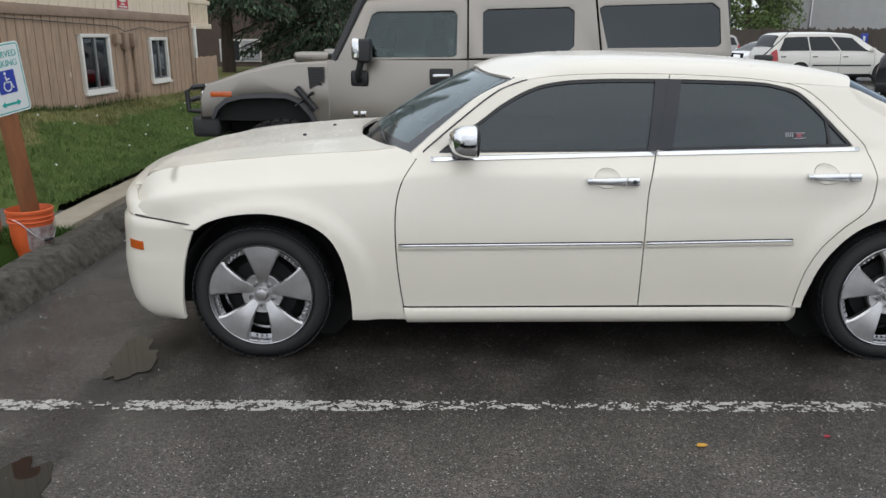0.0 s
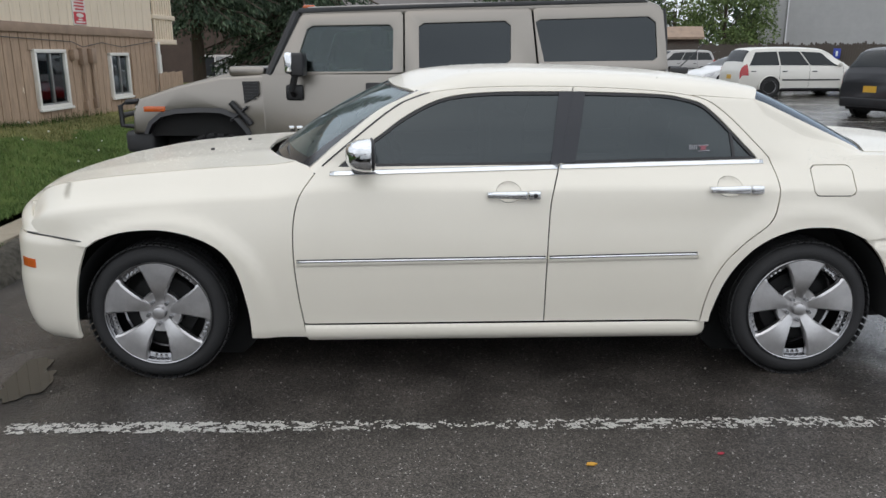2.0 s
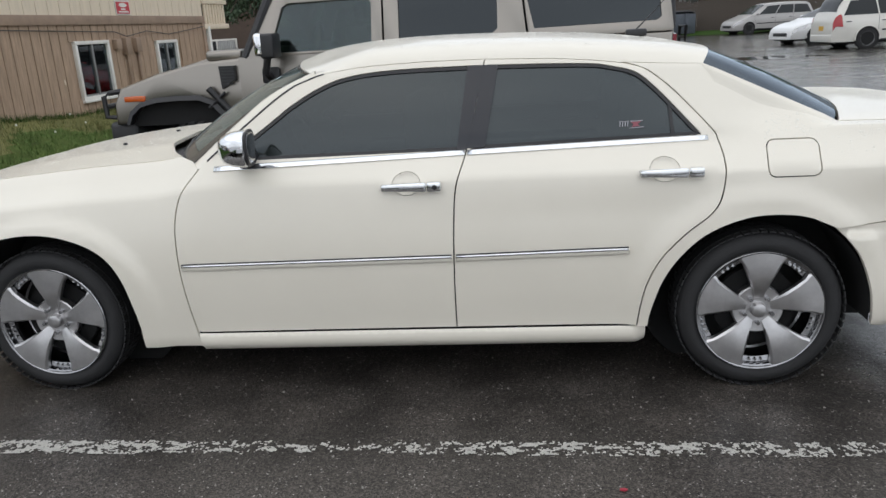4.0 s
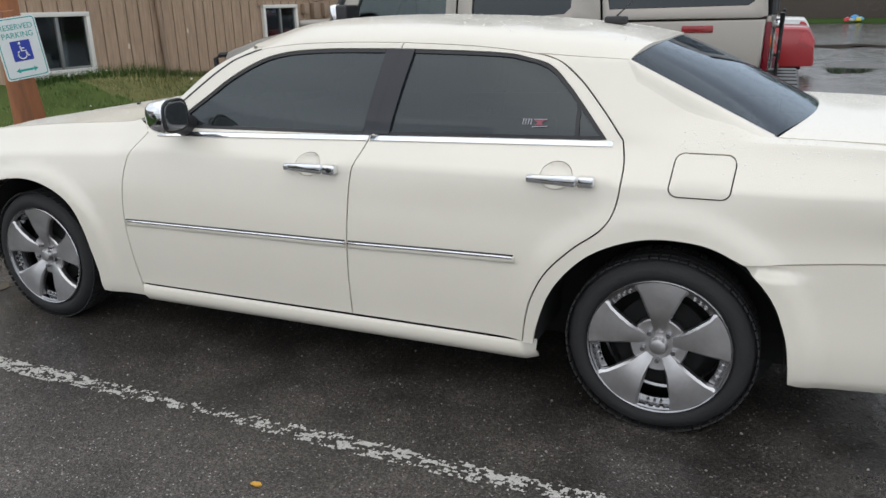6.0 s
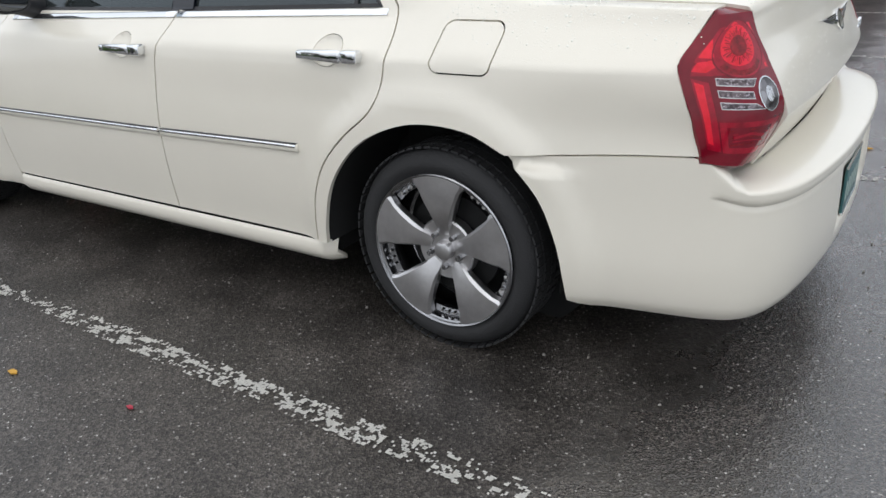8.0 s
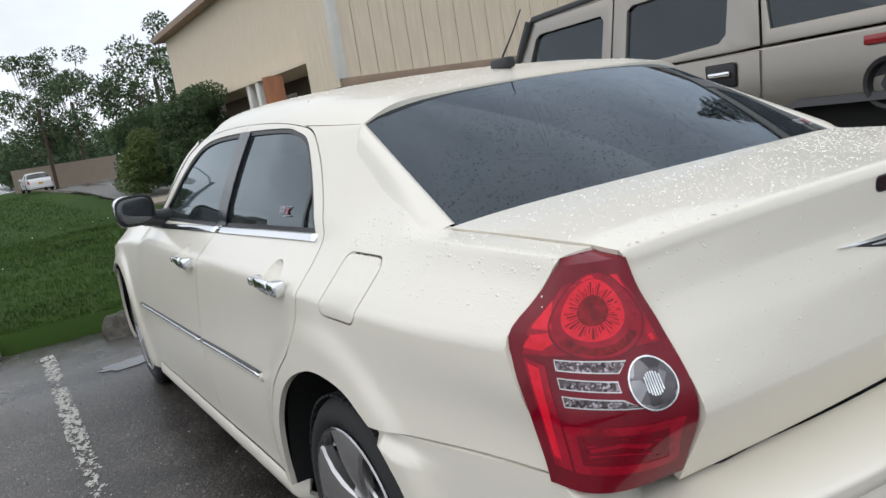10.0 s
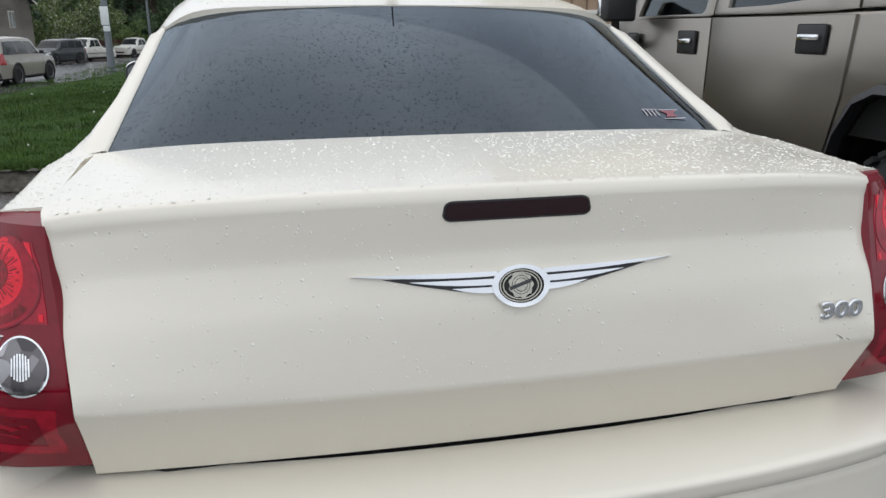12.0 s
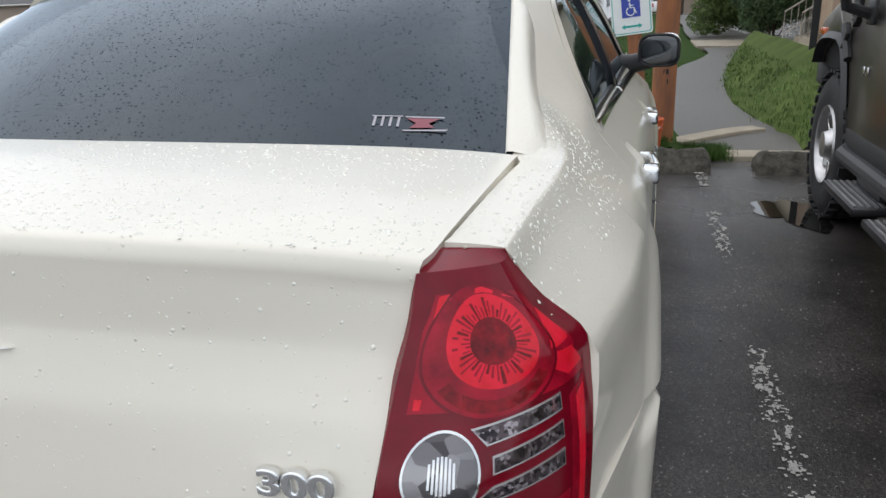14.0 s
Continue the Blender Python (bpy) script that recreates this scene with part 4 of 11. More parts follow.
lamp_patch("lamp_bezel", ring(*RC, 0.130, 0.0405, 36), M_CHROME, 0.0024, holes=[ring(*RC, 0.122, 0.038, 36)])
for k in range(7):
    a = RC[0] - 0.040 + 0.0133 * k
    h = 0.018 * math.sqrt(max(0.1, 1 - ((a - RC[0]) / 0.052) ** 2))
    lamp_patch("lamp_rib", [(a - 0.004, RC[1] - h), (a + 0.004, RC[1] - h), (a + 0.004, RC[1] + h), (a - 0.004, RC[1] + h)], M_CHROME, 0.0034)
for k, end in enumerate((0.70, 0.62, 0.71)):
    z0 = 0.874 - k * 0.027

    def slat(d, z0=z0, end=end, k=k):
        lo, hi = z0 - d * 0.004, z0 + 0.0135 + d * 0.004
        return straight([(0.32 - d * 0.015, lo + 0.011), ((end - 0.06 if k == 0 else end) + d * 0.012, lo), ((end if k != 2 else end - 0.09) + d * 0.012, hi), (0.32 - d * 0.015, hi + 0.011), (0.32 - d * 0.015, lo + 0.011)], 0.05)[:-1]

    lamp_patch("slat_frame", slat(0.45), M_RIM, 0.0012)
    lamp_patch("clear_slat", slat(0.0), M_LENS_CLEAR, 0.0018)
lamp_patch("lower_reflector", straight([(0.27, 0.726), (0.93, 0.705), (0.93, 0.788), (0.27, 0.800), (0.27, 0.726)], 0.06)[:-1], M_LENS_MID, 0.001, holes=[straight([(0.34, 0.738), (0.86, 0.722), (0.84, 0.776), (0.34, 0.786), (0.34, 0.738)], 0.06)[:-1]])
# streaks and wedges: light caught in the lower lens, put into colour
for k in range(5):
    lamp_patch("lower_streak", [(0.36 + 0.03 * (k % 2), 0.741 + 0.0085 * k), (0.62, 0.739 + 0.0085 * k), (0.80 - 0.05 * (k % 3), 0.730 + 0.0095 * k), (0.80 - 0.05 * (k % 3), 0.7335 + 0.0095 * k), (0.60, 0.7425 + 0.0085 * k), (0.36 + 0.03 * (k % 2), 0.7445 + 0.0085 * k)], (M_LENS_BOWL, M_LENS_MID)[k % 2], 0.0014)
lamp_patch("painted_glow", [(0.40, 0.757), (0.58, 0.762), (0.72, 0.752), (0.76, 0.757), (0.60, 0.768), (0.40, 0.764)], M_LENS_MID, 0.0016)
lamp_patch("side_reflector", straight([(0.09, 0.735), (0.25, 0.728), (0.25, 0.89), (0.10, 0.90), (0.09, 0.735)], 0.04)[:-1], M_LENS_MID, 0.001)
lamp_patch("painted_glow", straight([(0.11, 0.75), (0.17, 0.745), (0.20, 0.885), (0.12, 0.892), (0.11, 0.75)], 0.04)[:-1], M_LENS_BRIGHT, 0.0016)


# glass
def quad_patch(name, lower, upper, mat, bulge, label="", nu=24, nv=12, lift=(0, 0, 1), parent=None, flip=False):
    """A curved pane between two curves."""
    verts, faces = [], []
    for j in range(nv + 1):
        b = j / nv
        for i in range(nu + 1):
            a = -1 + 2 * i / nu
            p = np.array(lower(a)) * (1 - b) + np.array(upper(a)) * b
            k = bulge * 4 * b * (1 - b) * (1 - 0.35 * a * a)
            verts.append(p + np.array(lift) * k - (1.6, 0, 0))
    for j in range(nv):
        for i in range(nu):
            q = j * (nu + 1) + i
            f = (q, q + 1, q + nu + 2, q + nu + 1)
            faces.append(f[::-1] if flip else f)
    return new_mesh(name, verts, faces, mat, parent or car, label, smooth=True)


_GE = np.linspace((3.352, 0.690, 1.067), (2.846, 0.615, 1.307), 27)
_GB = np.linspace(0, 1, len(_GE))


def rear_glass(a, b):
    """The rear window: a across from -1 to 1, b from the boot up to the roof."""
    b = min(max(b, 0.0), 1.0)
    sx, sy, sz = (float(np.interp(b, _GB, _GE[:, k])) for k in range(3))
    cx, cz = 3.502 + (2.936 - 3.502) * b, 1.098 + (1.362 - 1.098) * b + 0.014 * 4 * b * (1 - b)
    q = a * a * (0.62 - 0.47 * b) + abs(a) ** 8 * (0.38 + 0.47 * b)
    return (cx + (sx - cx) * a * a, (sy + 0.004) * a, cz + (sz - 0.004 - cz) * q)


verts, faces = [], []
for b in range(17):
    for a in range(33):
        p = rear_glass(-1 + a / 16, b / 16)
        verts.append((p[0] - 1.6, p[1], p[2]))
for b in range(16):
    for a in range(32):
        q = b * 33 + a
        faces.append((q, q + 1, q + 34, q + 33))
new_mesh("rear_window", verts, faces, M_TINT_WET, car, "dark tinted rear window beaded with rain", smooth=True)
# the pillar's rounded edge between the rear window and the quarter's skin
_edge_rows = []
for i, p in enumerate(_GE):
    q = side(np.stack([np.full(len(_vs), p[0]), _vs], 1))
    w = smoothstep(0, 0.10, i / 26) * smoothstep(1.0, 0.92, i / 26)
    reach = 0.018 + 0.030 * w + 0.022 * (1 - i / 26) ** 2
    foot = q[np.argmin(np.abs(q[:, 1] - p[1] - reach))]
    out = q[np.argmin(np.abs(q[:, 1] - p[1] - reach - 0.02))]
    top = np.array((0, 0.55 * reach, 0.004 * w))
    row = [p + (0, -0.004, -0.006), p + (0, -0.001, 0.0025), p + (0, 0.008, 0.003), p + top]
    for k in (0.35, 0.7, 1.0):
        a, b = p + top, foot
        bulge = np.array((0, 0.002, 0.003)) * w * 4 * k * (1 - k)
        row.append(a * (1 - k) + b * k + bulge)
    row.append(out - (0, 0.0, 0.004))
    _edge_rows.append(row)
for sgn in (-1, 1):
    verts = [(v[0] - 1.6, sgn * v[1], v[2]) for row in _edge_rows for v in row]
    faces = []
    for i in range(26):
        for k in range(7):
            q = i * 8 + k
            f = (q, q + 8, q + 9, q + 1)
            faces.append(f if sgn < 0 else f[::-1])
    new_mesh("pillar_edge", verts, faces, M_CREAM_MIST, car, smooth=True)
SCREEN_FOOT, SCREEN_TOP = (lambda a: (0.46 + 0.24 * abs(a) ** 2.2, 0.80 * a, 1.035 - 0.04 * a * a)), (lambda a: (1.055 + 0.19 * a * a, 0.648 * a, 1.376 - 0.030 * a * a))
quad_patch("windscreen", SCREEN_FOOT, SCREEN_TOP, M_CLEARISH, 0.03, "clear windscreen with a black printed border", lift=(-0.5, 0, 0.8), flip=True)


def screen_border(name, u0, u1, v0, v1, label=""):
    """The black print round the windscreen, a thin layer on the glass."""
    verts, faces, nu, nv = [], [], 16, 12
    for j in range(nv + 1):
        b = v0 + (v1 - v0) * j / nv
        for i in range(nu + 1):
            a = u0 + (u1 - u0) * i / nu
            p = np.array(SCREEN_FOOT(a)) * (1 - b) + np.array(SCREEN_TOP(a)) * b
            lift = np.array((-0.5, 0, 0.8)) * (0.03 * 4 * b * (1 - b) * (1 - 0.35 * a * a) + 0.0015)
            verts.append(p + lift - (1.6, 0, 0))
    for j in range(nv):
        for i in range(nu):
            q = j * (nu + 1) + i
            faces.append((q, q + nu + 1, q + nu + 2, q + 1))
    return new_mesh(name, verts, faces, M_FRIT, car, label, smooth=True)


for a, b in ((-1.0, -0.915), (0.915, 1.0)):
    screen_border("screen_border", a, b, 0.0, 1.0, "black printed edge of the windscreen")
screen_border("screen_border", -0.915, 0.915, 0.0, 0.10, "black printed edge of the windscreen")
screen_border("screen_border", -0.915, 0.915, 0.955, 1.0, "black printed edge of the windscreen")
panel("front_side_window", OPEN_F, side, M_TINT, car, lift=-0.010, gap=-0.004, depth=0.003, step=0.05, label="dark tinted door glass")
panel("rear_side_window", OPEN_R, side, M_TINT, car, lift=-0.010, gap=-0.004, depth=0.003, step=0.05, label="dark tinted door glass")
for opening in (OPEN_F, OPEN_R):
    panel("window_seal", opening, side, M_BLACK, car, holes=[shrink(dedupe(opening), 0.010)], lift=-0.004, gap=-0.001, depth=0.008, step=0.05)
pillar_f = straight([(1.842, 1.022), (1.8850, 1.024), (1.9597, 1.346), (1.893, 1.345), (1.842, 1.022)], ST)[:-1]
pillar_r = straight([(1.886, 1.026), (1.958, 1.030), (2.018, 1.345), (1.9605, 1.346), (1.886, 1.026)], ST)[:-1]
panel("pillar_trim", pillar_f, side, M_GLOSS_BLACK, car, lift=0.0012, gap=0.0, depth=0.013)
panel("pillar_trim", pillar_r, side, M_GLOSS_BLACK, car, lift=0.0012, gap=0.0, depth=0.013)
panel("window_divider", straight([(2.698, 1.045), (2.712, 1.045), (2.706, 1.155), (2.692, 1.17), (2.698, 1.045)], ST)[:-1], side, M_BLACK, car, lift=-0.005, gap=0, depth=0.004)
panel("mirror_sail", straight([(0.86, 1.016), (0.985, 1.018), (0.955, 1.085), (0.86, 1.016)], ST)[:-1], side, M_BLACK, car, lift=-0.003, gap=0, depth=0.004)


def band(name, outline, width, lift, mat, sides=(-1, 1), thick=0.006, label="", n=4, surf=side):
    """A raised bar along a line on the skin, with a rounded section."""
    line = np.array(outline)
    t = np.gradient(line, axis=0)
    t /= np.linalg.norm(t, axis=1)[:, None]
    w = np.stack([-t[:, 1], t[:, 0]], 1)
    made = []
    rows = []
    for k in range(2 * n + 1):
        a = math.pi * k / (2 * n)
        off, up = -math.cos(a), math.sin(a) ** 0.5 if 0 < k < 2 * n else 0
        p = line + w * off * width / 2
        base = surf(p)
        base[:, 1] += up * thick + lift * (1 if 0 < k < 2 * n else 0)
        rows.append(base)
    for s in sides:
        verts = np.concatenate(rows) * (1, s, 1) - (1.6, 0, 0)
        m = len(line)
        faces = []
        for k in range(2 * n):
            for i in range(m - 1):
                f = (k * m + i, k * m + i + 1, (k + 1) * m + i + 1, (k + 1) * m + i)
                faces.append(f if s < 0 else f[::-1])
        faces.append(tuple(k * m for k in range(2 * n + 1)))
        faces.append(tuple(k * m + m - 1 for k in range(2 * n + 1))[::-1])
        made.append(new_mesh(name, verts, faces, mat, car, label, smooth=True))
    return made


band("belt_trim", straight([(0.822, 0.988), (1.876, 1.013)], 0.05), 0.020, 0.001, M_CHROME, label="chrome strip under the windows")
band("belt_trim", straight([(1.886, 1.013), (2.838, 1.033)], 0.05), 0.020, 0.001, M_CHROME, label="chrome strip under the windows")
band("side_moulding", straight([(0.672, 0.594), (1.812, 0.603)], 0.05), 0.028, 0.002, M_CREAM, thick=0.009, label="cream rubbing strip with chrome line")
band("side_moulding", straight([(1.830, 0.603), (2.523, 0.615)], 0.05), 0.028, 0.002, M_CREAM, thick=0.009, label="cream rubbing strip with chrome line")
band("moulding_gasket", straight([(0.672, 0.600), (1.812, 0.609)], 0.05), 0.019, 0.0062, M_BLACK, thick=0.005, label="dark line round the chrome")
band("moulding_gasket", straight([(1.830, 0.609), (2.519, 0.621)], 0.05), 0.019, 0.0062, M_BLACK, thick=0.005, label="dark line round the chrome")
band("moulding_trim", straight([(0.672, 0.601), (1.812, 0.610)], 0.05), 0.011, 0.0088, M_CHROME, thick=0.006, label="chrome line")
band("moulding_trim", straight([(1.830, 0.610), (2.519, 0.622)], 0.05), 0.011, 0.0088, M_CHROME, thick=0.006, label="chrome line")

# front pillars beside the windscreen
for s in (-1, 1):
    outer = side(np.array([p for p in FRAME_F if p[0] < 1.25] + [np.array((1.250, FRAME_V))]))
    edge = np.array(smooth_curve([(0.70, 0.795, 0.995), (0.90, 0.737, 1.158), (1.05, 0.694, 1.270), (1.24, 0.644, 1.357)], 0.02))
    verts, faces, m = [], [], 20
    for i in range(m):
        o = outer[int(round(i * (len(outer) - 1) / (m - 1)))]
        e = edge[int(round(i * (len(edge) - 1) / (m - 1)))]
        mid = (o + e) / 2 + np.array((-0.004, 0.006, 0.006))
        for q in (o + (0.004, 0.0, 0.0), mid, e, e - (0.0, 0.02, 0.015)):
            verts.append(q * (1, s, 1) - (1.6, 0, 0))
    for i in range(m - 1):
        for k in range(3):
            f = (i * 4 + k, i * 4 + k + 1, i * 4 + k + 5, i * 4 + k + 4)
            faces.append(f if s < 0 else f[::-1])
    new_mesh("front_pillar", verts, faces, M_CREAM, car, smooth=True)

band("door_seam", [p for p in FRAME_F if 0.77 < p[0] < 1.30], 0.008, -0.0005, M_BLACK, thick=0.003, label="black seal over the door")
# dark inside: floor tub, wheel wells, dashboard, seats, steering wheel
X0 = -1.6
box("underbody", -0.60 + X0, 3.9 + X0, -0.58, 0.58, 0.17, 0.60, M_DARK, car, bevel=0.05)
box("cabin_tub", 0.50 + X0, 2.56 + X0, -0.885, 0.885, 0.20, 0.86, M_DARK, car, bevel=0.03)
box("engine_bay", -0.58 + X0, 0.70 + X0, -0.60, 0.60, 0.30, 0.87, M_DARK, car, bevel=0.05)
box("boot_floor", 2.7 + X0, 3.88 + X0, -0.60, 0.60, 0.30, 0.98, M_DARK, car, bevel=0.05)
box("dashboard", 0.50 + X0, 1.02 + X0, -0.74, 0.74, 0.80, 0.985, M_DASH, car, bevel=0.06, segs=3)
box("cowl_grille", 0.44 + X0, 0.76 + X0, -0.74, 0.74, 0.93, 1.008, M_BLACK, car, bevel=0.02)
box("parcel_shelf", 2.60 + X0, 3.36 + X0, -0.66, 0.66, 0.98, 1.045, M_BLACK, car, bevel=0.02)
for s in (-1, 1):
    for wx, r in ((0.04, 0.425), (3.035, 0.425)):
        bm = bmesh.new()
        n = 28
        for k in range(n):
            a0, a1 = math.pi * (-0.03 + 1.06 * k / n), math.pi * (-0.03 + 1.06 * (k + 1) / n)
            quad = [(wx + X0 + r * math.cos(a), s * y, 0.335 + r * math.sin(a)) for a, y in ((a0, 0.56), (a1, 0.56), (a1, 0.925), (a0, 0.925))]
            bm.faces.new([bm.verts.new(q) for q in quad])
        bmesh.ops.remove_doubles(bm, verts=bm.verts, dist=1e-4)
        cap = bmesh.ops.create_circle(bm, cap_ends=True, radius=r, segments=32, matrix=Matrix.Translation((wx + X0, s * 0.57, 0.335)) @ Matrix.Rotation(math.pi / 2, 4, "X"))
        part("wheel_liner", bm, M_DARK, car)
    for sx, h in ((1.45, 1.24), (2.42, 1.20)):
        bm = bm_box(sx - 0.27 + X0, sx + 0.18 + X0, s * 0.20, s * 0.62, 0.60, 0.88, 0.06)
        bm_box(sx + 0.14 + X0, sx + 0.30 + X0, s * 0.21, s * 0.61, 0.80, h, 0.06, bm=bm)
        part("seat", bm, M_DASH, car)
wheel_ring = [(0.0, 0.185 * math.cos(k * math.tau / 32), 0.185 * math.sin(k * math.tau / 32)) for k in range(32)]
bm = bm_tube(wheel_ring, 0.016, 8, closed=True)
bm_box(-0.02, 0.03, -0.06, 0.06, -0.05, 0.05, 0.01, bm=bm)
bm_box(-0.012, 0.012, -0.18, 0.18, -0.015, 0.015, bm=bm)
bm.transform(Matrix.Translation((1.10 + X0, -0.40, 1.035)) @ Matrix.Rotation(radians(-24), 4, "Y"))
part("steering_wheel", bm, M_BLACK, car)


# wheels: five broad blades on a bright barrel with bolt heads between them
def build_wheel(name, x, s, parent, steer=0.0, spin=0.0):
    hub = new(name)
    hub.parent = parent
    hub.matrix_basis = pose(x + X0, s * HUB_Y, 0.334, 0, 0, (180 if s > 0 else 0) + steer) @ pose(0, 0, 0, 0, spin, 0)
    w = 0.085
    # outer face looks along -y
    prof = [(0.236, w), (0.262, w), (0.29, w - 0.002), (0.315, w - 0.014), (0.328, w - 0.036), (0.3335, 0.02), (0.3335, -0.02), (0.328, -w + 0.036), (0.315, -w + 0.012), (0.295, -w - 0.004), (0.272, -w - 0.005), (0.256, -w + 0.004), (0.248, -w + 0.012), (0.236, -w + 0.012), (0.236, w)]
    part("tyre", bm_lathe(prof, sides=72), M_RUBBER, hub, "black road tyre", sharp=50)
    bm = bmesh.new()
    for k in range(64):
        a = k * math.tau / 64
        for o in (-0.062, -0.022, 0.022, 0.062):
            m = Matrix.Rotation(-a - (0.02 if o > 0 else 0), 4, "Y") @ Matrix.Translation((0.3315, o, 0)) @ Matrix.Diagonal((0.006, 0.030, 0.024, 1))
            bmesh.ops.create_cube(bm, size=1.0, matrix=m)
    part("tread", bm, M_RUBBER, hub, smooth=False)
    rim = [(0.251, -w + 0.006), (0.2535, -w - 0.002), (0.250, -w - 0.006), (0.244, -w - 0.003), (0.240, -w + 0.006), (0.234, -w + 0.03), (0.222, -w + 0.05), (0.218, 0.05), (0.20, 0.06)]
    part("rim", bm_lathe(rim, sides=72), M_BARREL, hub, "dulled metal wheel rim")
    part("brake_disc", bm_lathe([(0.0, -0.005), (0.165, -0.005), (0.165, 0.02), (0.0, 0.02)], sides=40), M_DARK, hub)
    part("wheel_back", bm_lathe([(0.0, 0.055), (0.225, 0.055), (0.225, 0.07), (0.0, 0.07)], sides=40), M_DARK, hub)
    for k in range(5):
        turn = Matrix.Rotation(-(math.pi / 2 + k * math.tau / 5), 4, "Y")
        # blade: straight-sided, wider to the rim, a flat face with chamfered sides that meet the hub
        half = [(0.050, 0.017), (0.070, 0.0235), (0.092, 0.031), (0.12, 0.042), (0.16, 0.0585), (0.20, 0.0755), (0.232, 0.0895), (0.2475, 0.0955)]
        bm = bmesh.new()
        rows = []
        for r, h in half:
            yy = -w - 0.003 + 0.034 * (1 - min(1, (r - 0.04) / 0.12)) ** 1.4
            cut = (0.10 + 0.09 * math.exp(-(((r - 0.12) / 0.045) ** 2))) * min(1, max(0, (r - 0.055) / 0.04))
            row = []
            for t in (-1, -1 + cut + 0.01, -0.45, 0, 0.45, 1 - cut - 0.01, 1):
                rr = math.sqrt(max(r * r - (h * t) ** 2, 0)) if r > 0.22 else r
                row.append(bm.verts.new((rr, yy + (0.008 if abs(t) == 1 else 0) * min(1, cut * 8) - 0.0015 * (1 - abs(t)), h * t)))
            rows.append(row)
        for a, b in zip(rows, rows[1:]):
            for j in range(6):
                bm.faces.new((a[j], b[j], b[j + 1], a[j + 1]))
        rim_edges = [e for e in bm.edges if len(e.link_faces) == 1]
        ext = bmesh.ops.extrude_edge_only(bm, edges=rim_edges)
        for v in (g for g in ext["geom"] if isinstance(g, bmesh.types.BMVert)):
            v.co.y += 0.022
        bm.transform(turn)
        part("spoke", bm, M_RIM, hub, "broad satin chrome spoke" if k == 0 else "", sharp=14)
        # bright bar and three bolt heads in the gap after this blade
        gap_turn = Matrix.Rotation(-(math.pi / 2 + (k + 0.5) * math.tau / 5), 4, "Y")
        bm = bmesh.new()
        a0 = 0.285
        arc = [(math.cos(a0 * (-1 + q / 4)), math.sin(a0 * (-1 + q / 4))) for q in range(9)]
        rows = [[bm.verts.new((r * c, y, r * sn)) for c, sn in arc] for r, y in ((0.247, -w - 0.001), (0.236, -w + 0.004), (0.232, -w + 0.028), (0.212, -w + 0.034))]
        for a, b in zip(rows, rows[1:]):
            for j in range(8):
                bm.faces.new((a[j], a[j + 1], b[j + 1], b[j]))
        bm.transform(gap_turn)
        part("rim_bar", bm, M_BARREL, hub)
        bm = bmesh.new()
        for q in (-1, 0, 1):
            m = gap_turn @ Matrix.Rotation(q * 0.105, 4, "Y") @ Matrix.Translation((0.221, -w + 0.026, 0)) @ Matrix.Rotation(math.pi / 2, 4, "X")
            bmesh.ops.create_cone(bm, cap_ends=True, segments=10, radius1=0.0075, radius2=0.0055, depth=0.012, matrix=m)
        part("rim_bolts", bm, M_CHROME, hub)
        bm = bmesh.new()
        m = gap_turn @ Matrix.Translation((0.056, -0.060, 0)) @ Matrix.Rotation(math.pi / 2, 4, "X")
        bmesh.ops.create_cone(bm, cap_ends=True, segments=6, radius1=0.0105, radius2=0.009, depth=0.03, matrix=m)
        part("wheel_nut", bm, M_BARREL, hub)
    part("hub_plate", bm_lathe([(0.0, -0.052), (0.080, -0.056), (0.096, -0.058), (0.101, -0.052), (0.102, -0.02)], sides=40), M_RIM, hub)
    part("centre_cap", bm_lathe([(0.0, -0.082), (0.020, -0.0815), (0.027, -0.079), (0.031, -0.072), (0.033, -0.04)], sides=36), M_RIM, hub, "round satin centre cap")
    return hub


build_wheel("front_wheel", 0.0, -1, car, spin=4)
build_wheel("rear_wheel", WB, -1, car, spin=0)
build_wheel("front_wheel", 0.0, 1, car, spin=20)
build_wheel("rear_wheel", WB, 1, car, spin=30)

# door handles in shallow cups
for (hx, hz, keyed), doors in (((1.660, 0.899, True), front_doors), ((2.680, 0.918, False), rear_doors)):
    for s, door in zip((-1, 1), doors):
        yb = float(side([(hx, hz)])[0, 1])
        bm = bm_box(hx - 0.122 + X0, hx + 0.064 + X0, s * (yb + 0.022), s * (yb + 0.040), hz - 0.020, hz + 0.020, 0.009, 3)
        for v in bm.verts:
            t = (v.co.x - X0 - hx) / 0.12
            v.co.y -= s * 0.014 * t * t
            if t < -0.6:
                v.co.z = hz + (v.co.z - hz) * (1 - 0.35 * (-t - 0.6) / 0.4)
        handle = part("handle", bm, M_CHROME, door, "chrome pull handle")
        bm = bm_box(hx + 0.0655 + X0, hx + 0.124 + X0, s * (yb - 0.005), s * (yb + 0.036), hz - 0.020, hz + 0.020, 0.009, 3)
        part("handle_end", bm, M_CHROME, door)
        bm_box(hx - 0.118 + X0, hx - 0.095 + X0, s * (yb - 0.01), s * (yb + 0.03), hz - 0.012, hz + 0.012, 0.004, bm=(bm := bmesh.new()))
        part("handle_mount", bm, M_CHROME, door)
        if keyed and s < 0:
            lock = bm_lathe([(0, -0.0385), (0.007, -0.0385), (0.0105, -0.036), (0.0105, -0.030)], sides=20, center=(hx + 0.098 + X0, -yb, hz))
            part("key_lock", lock, M_BLACK, handle, "dark round key lock")

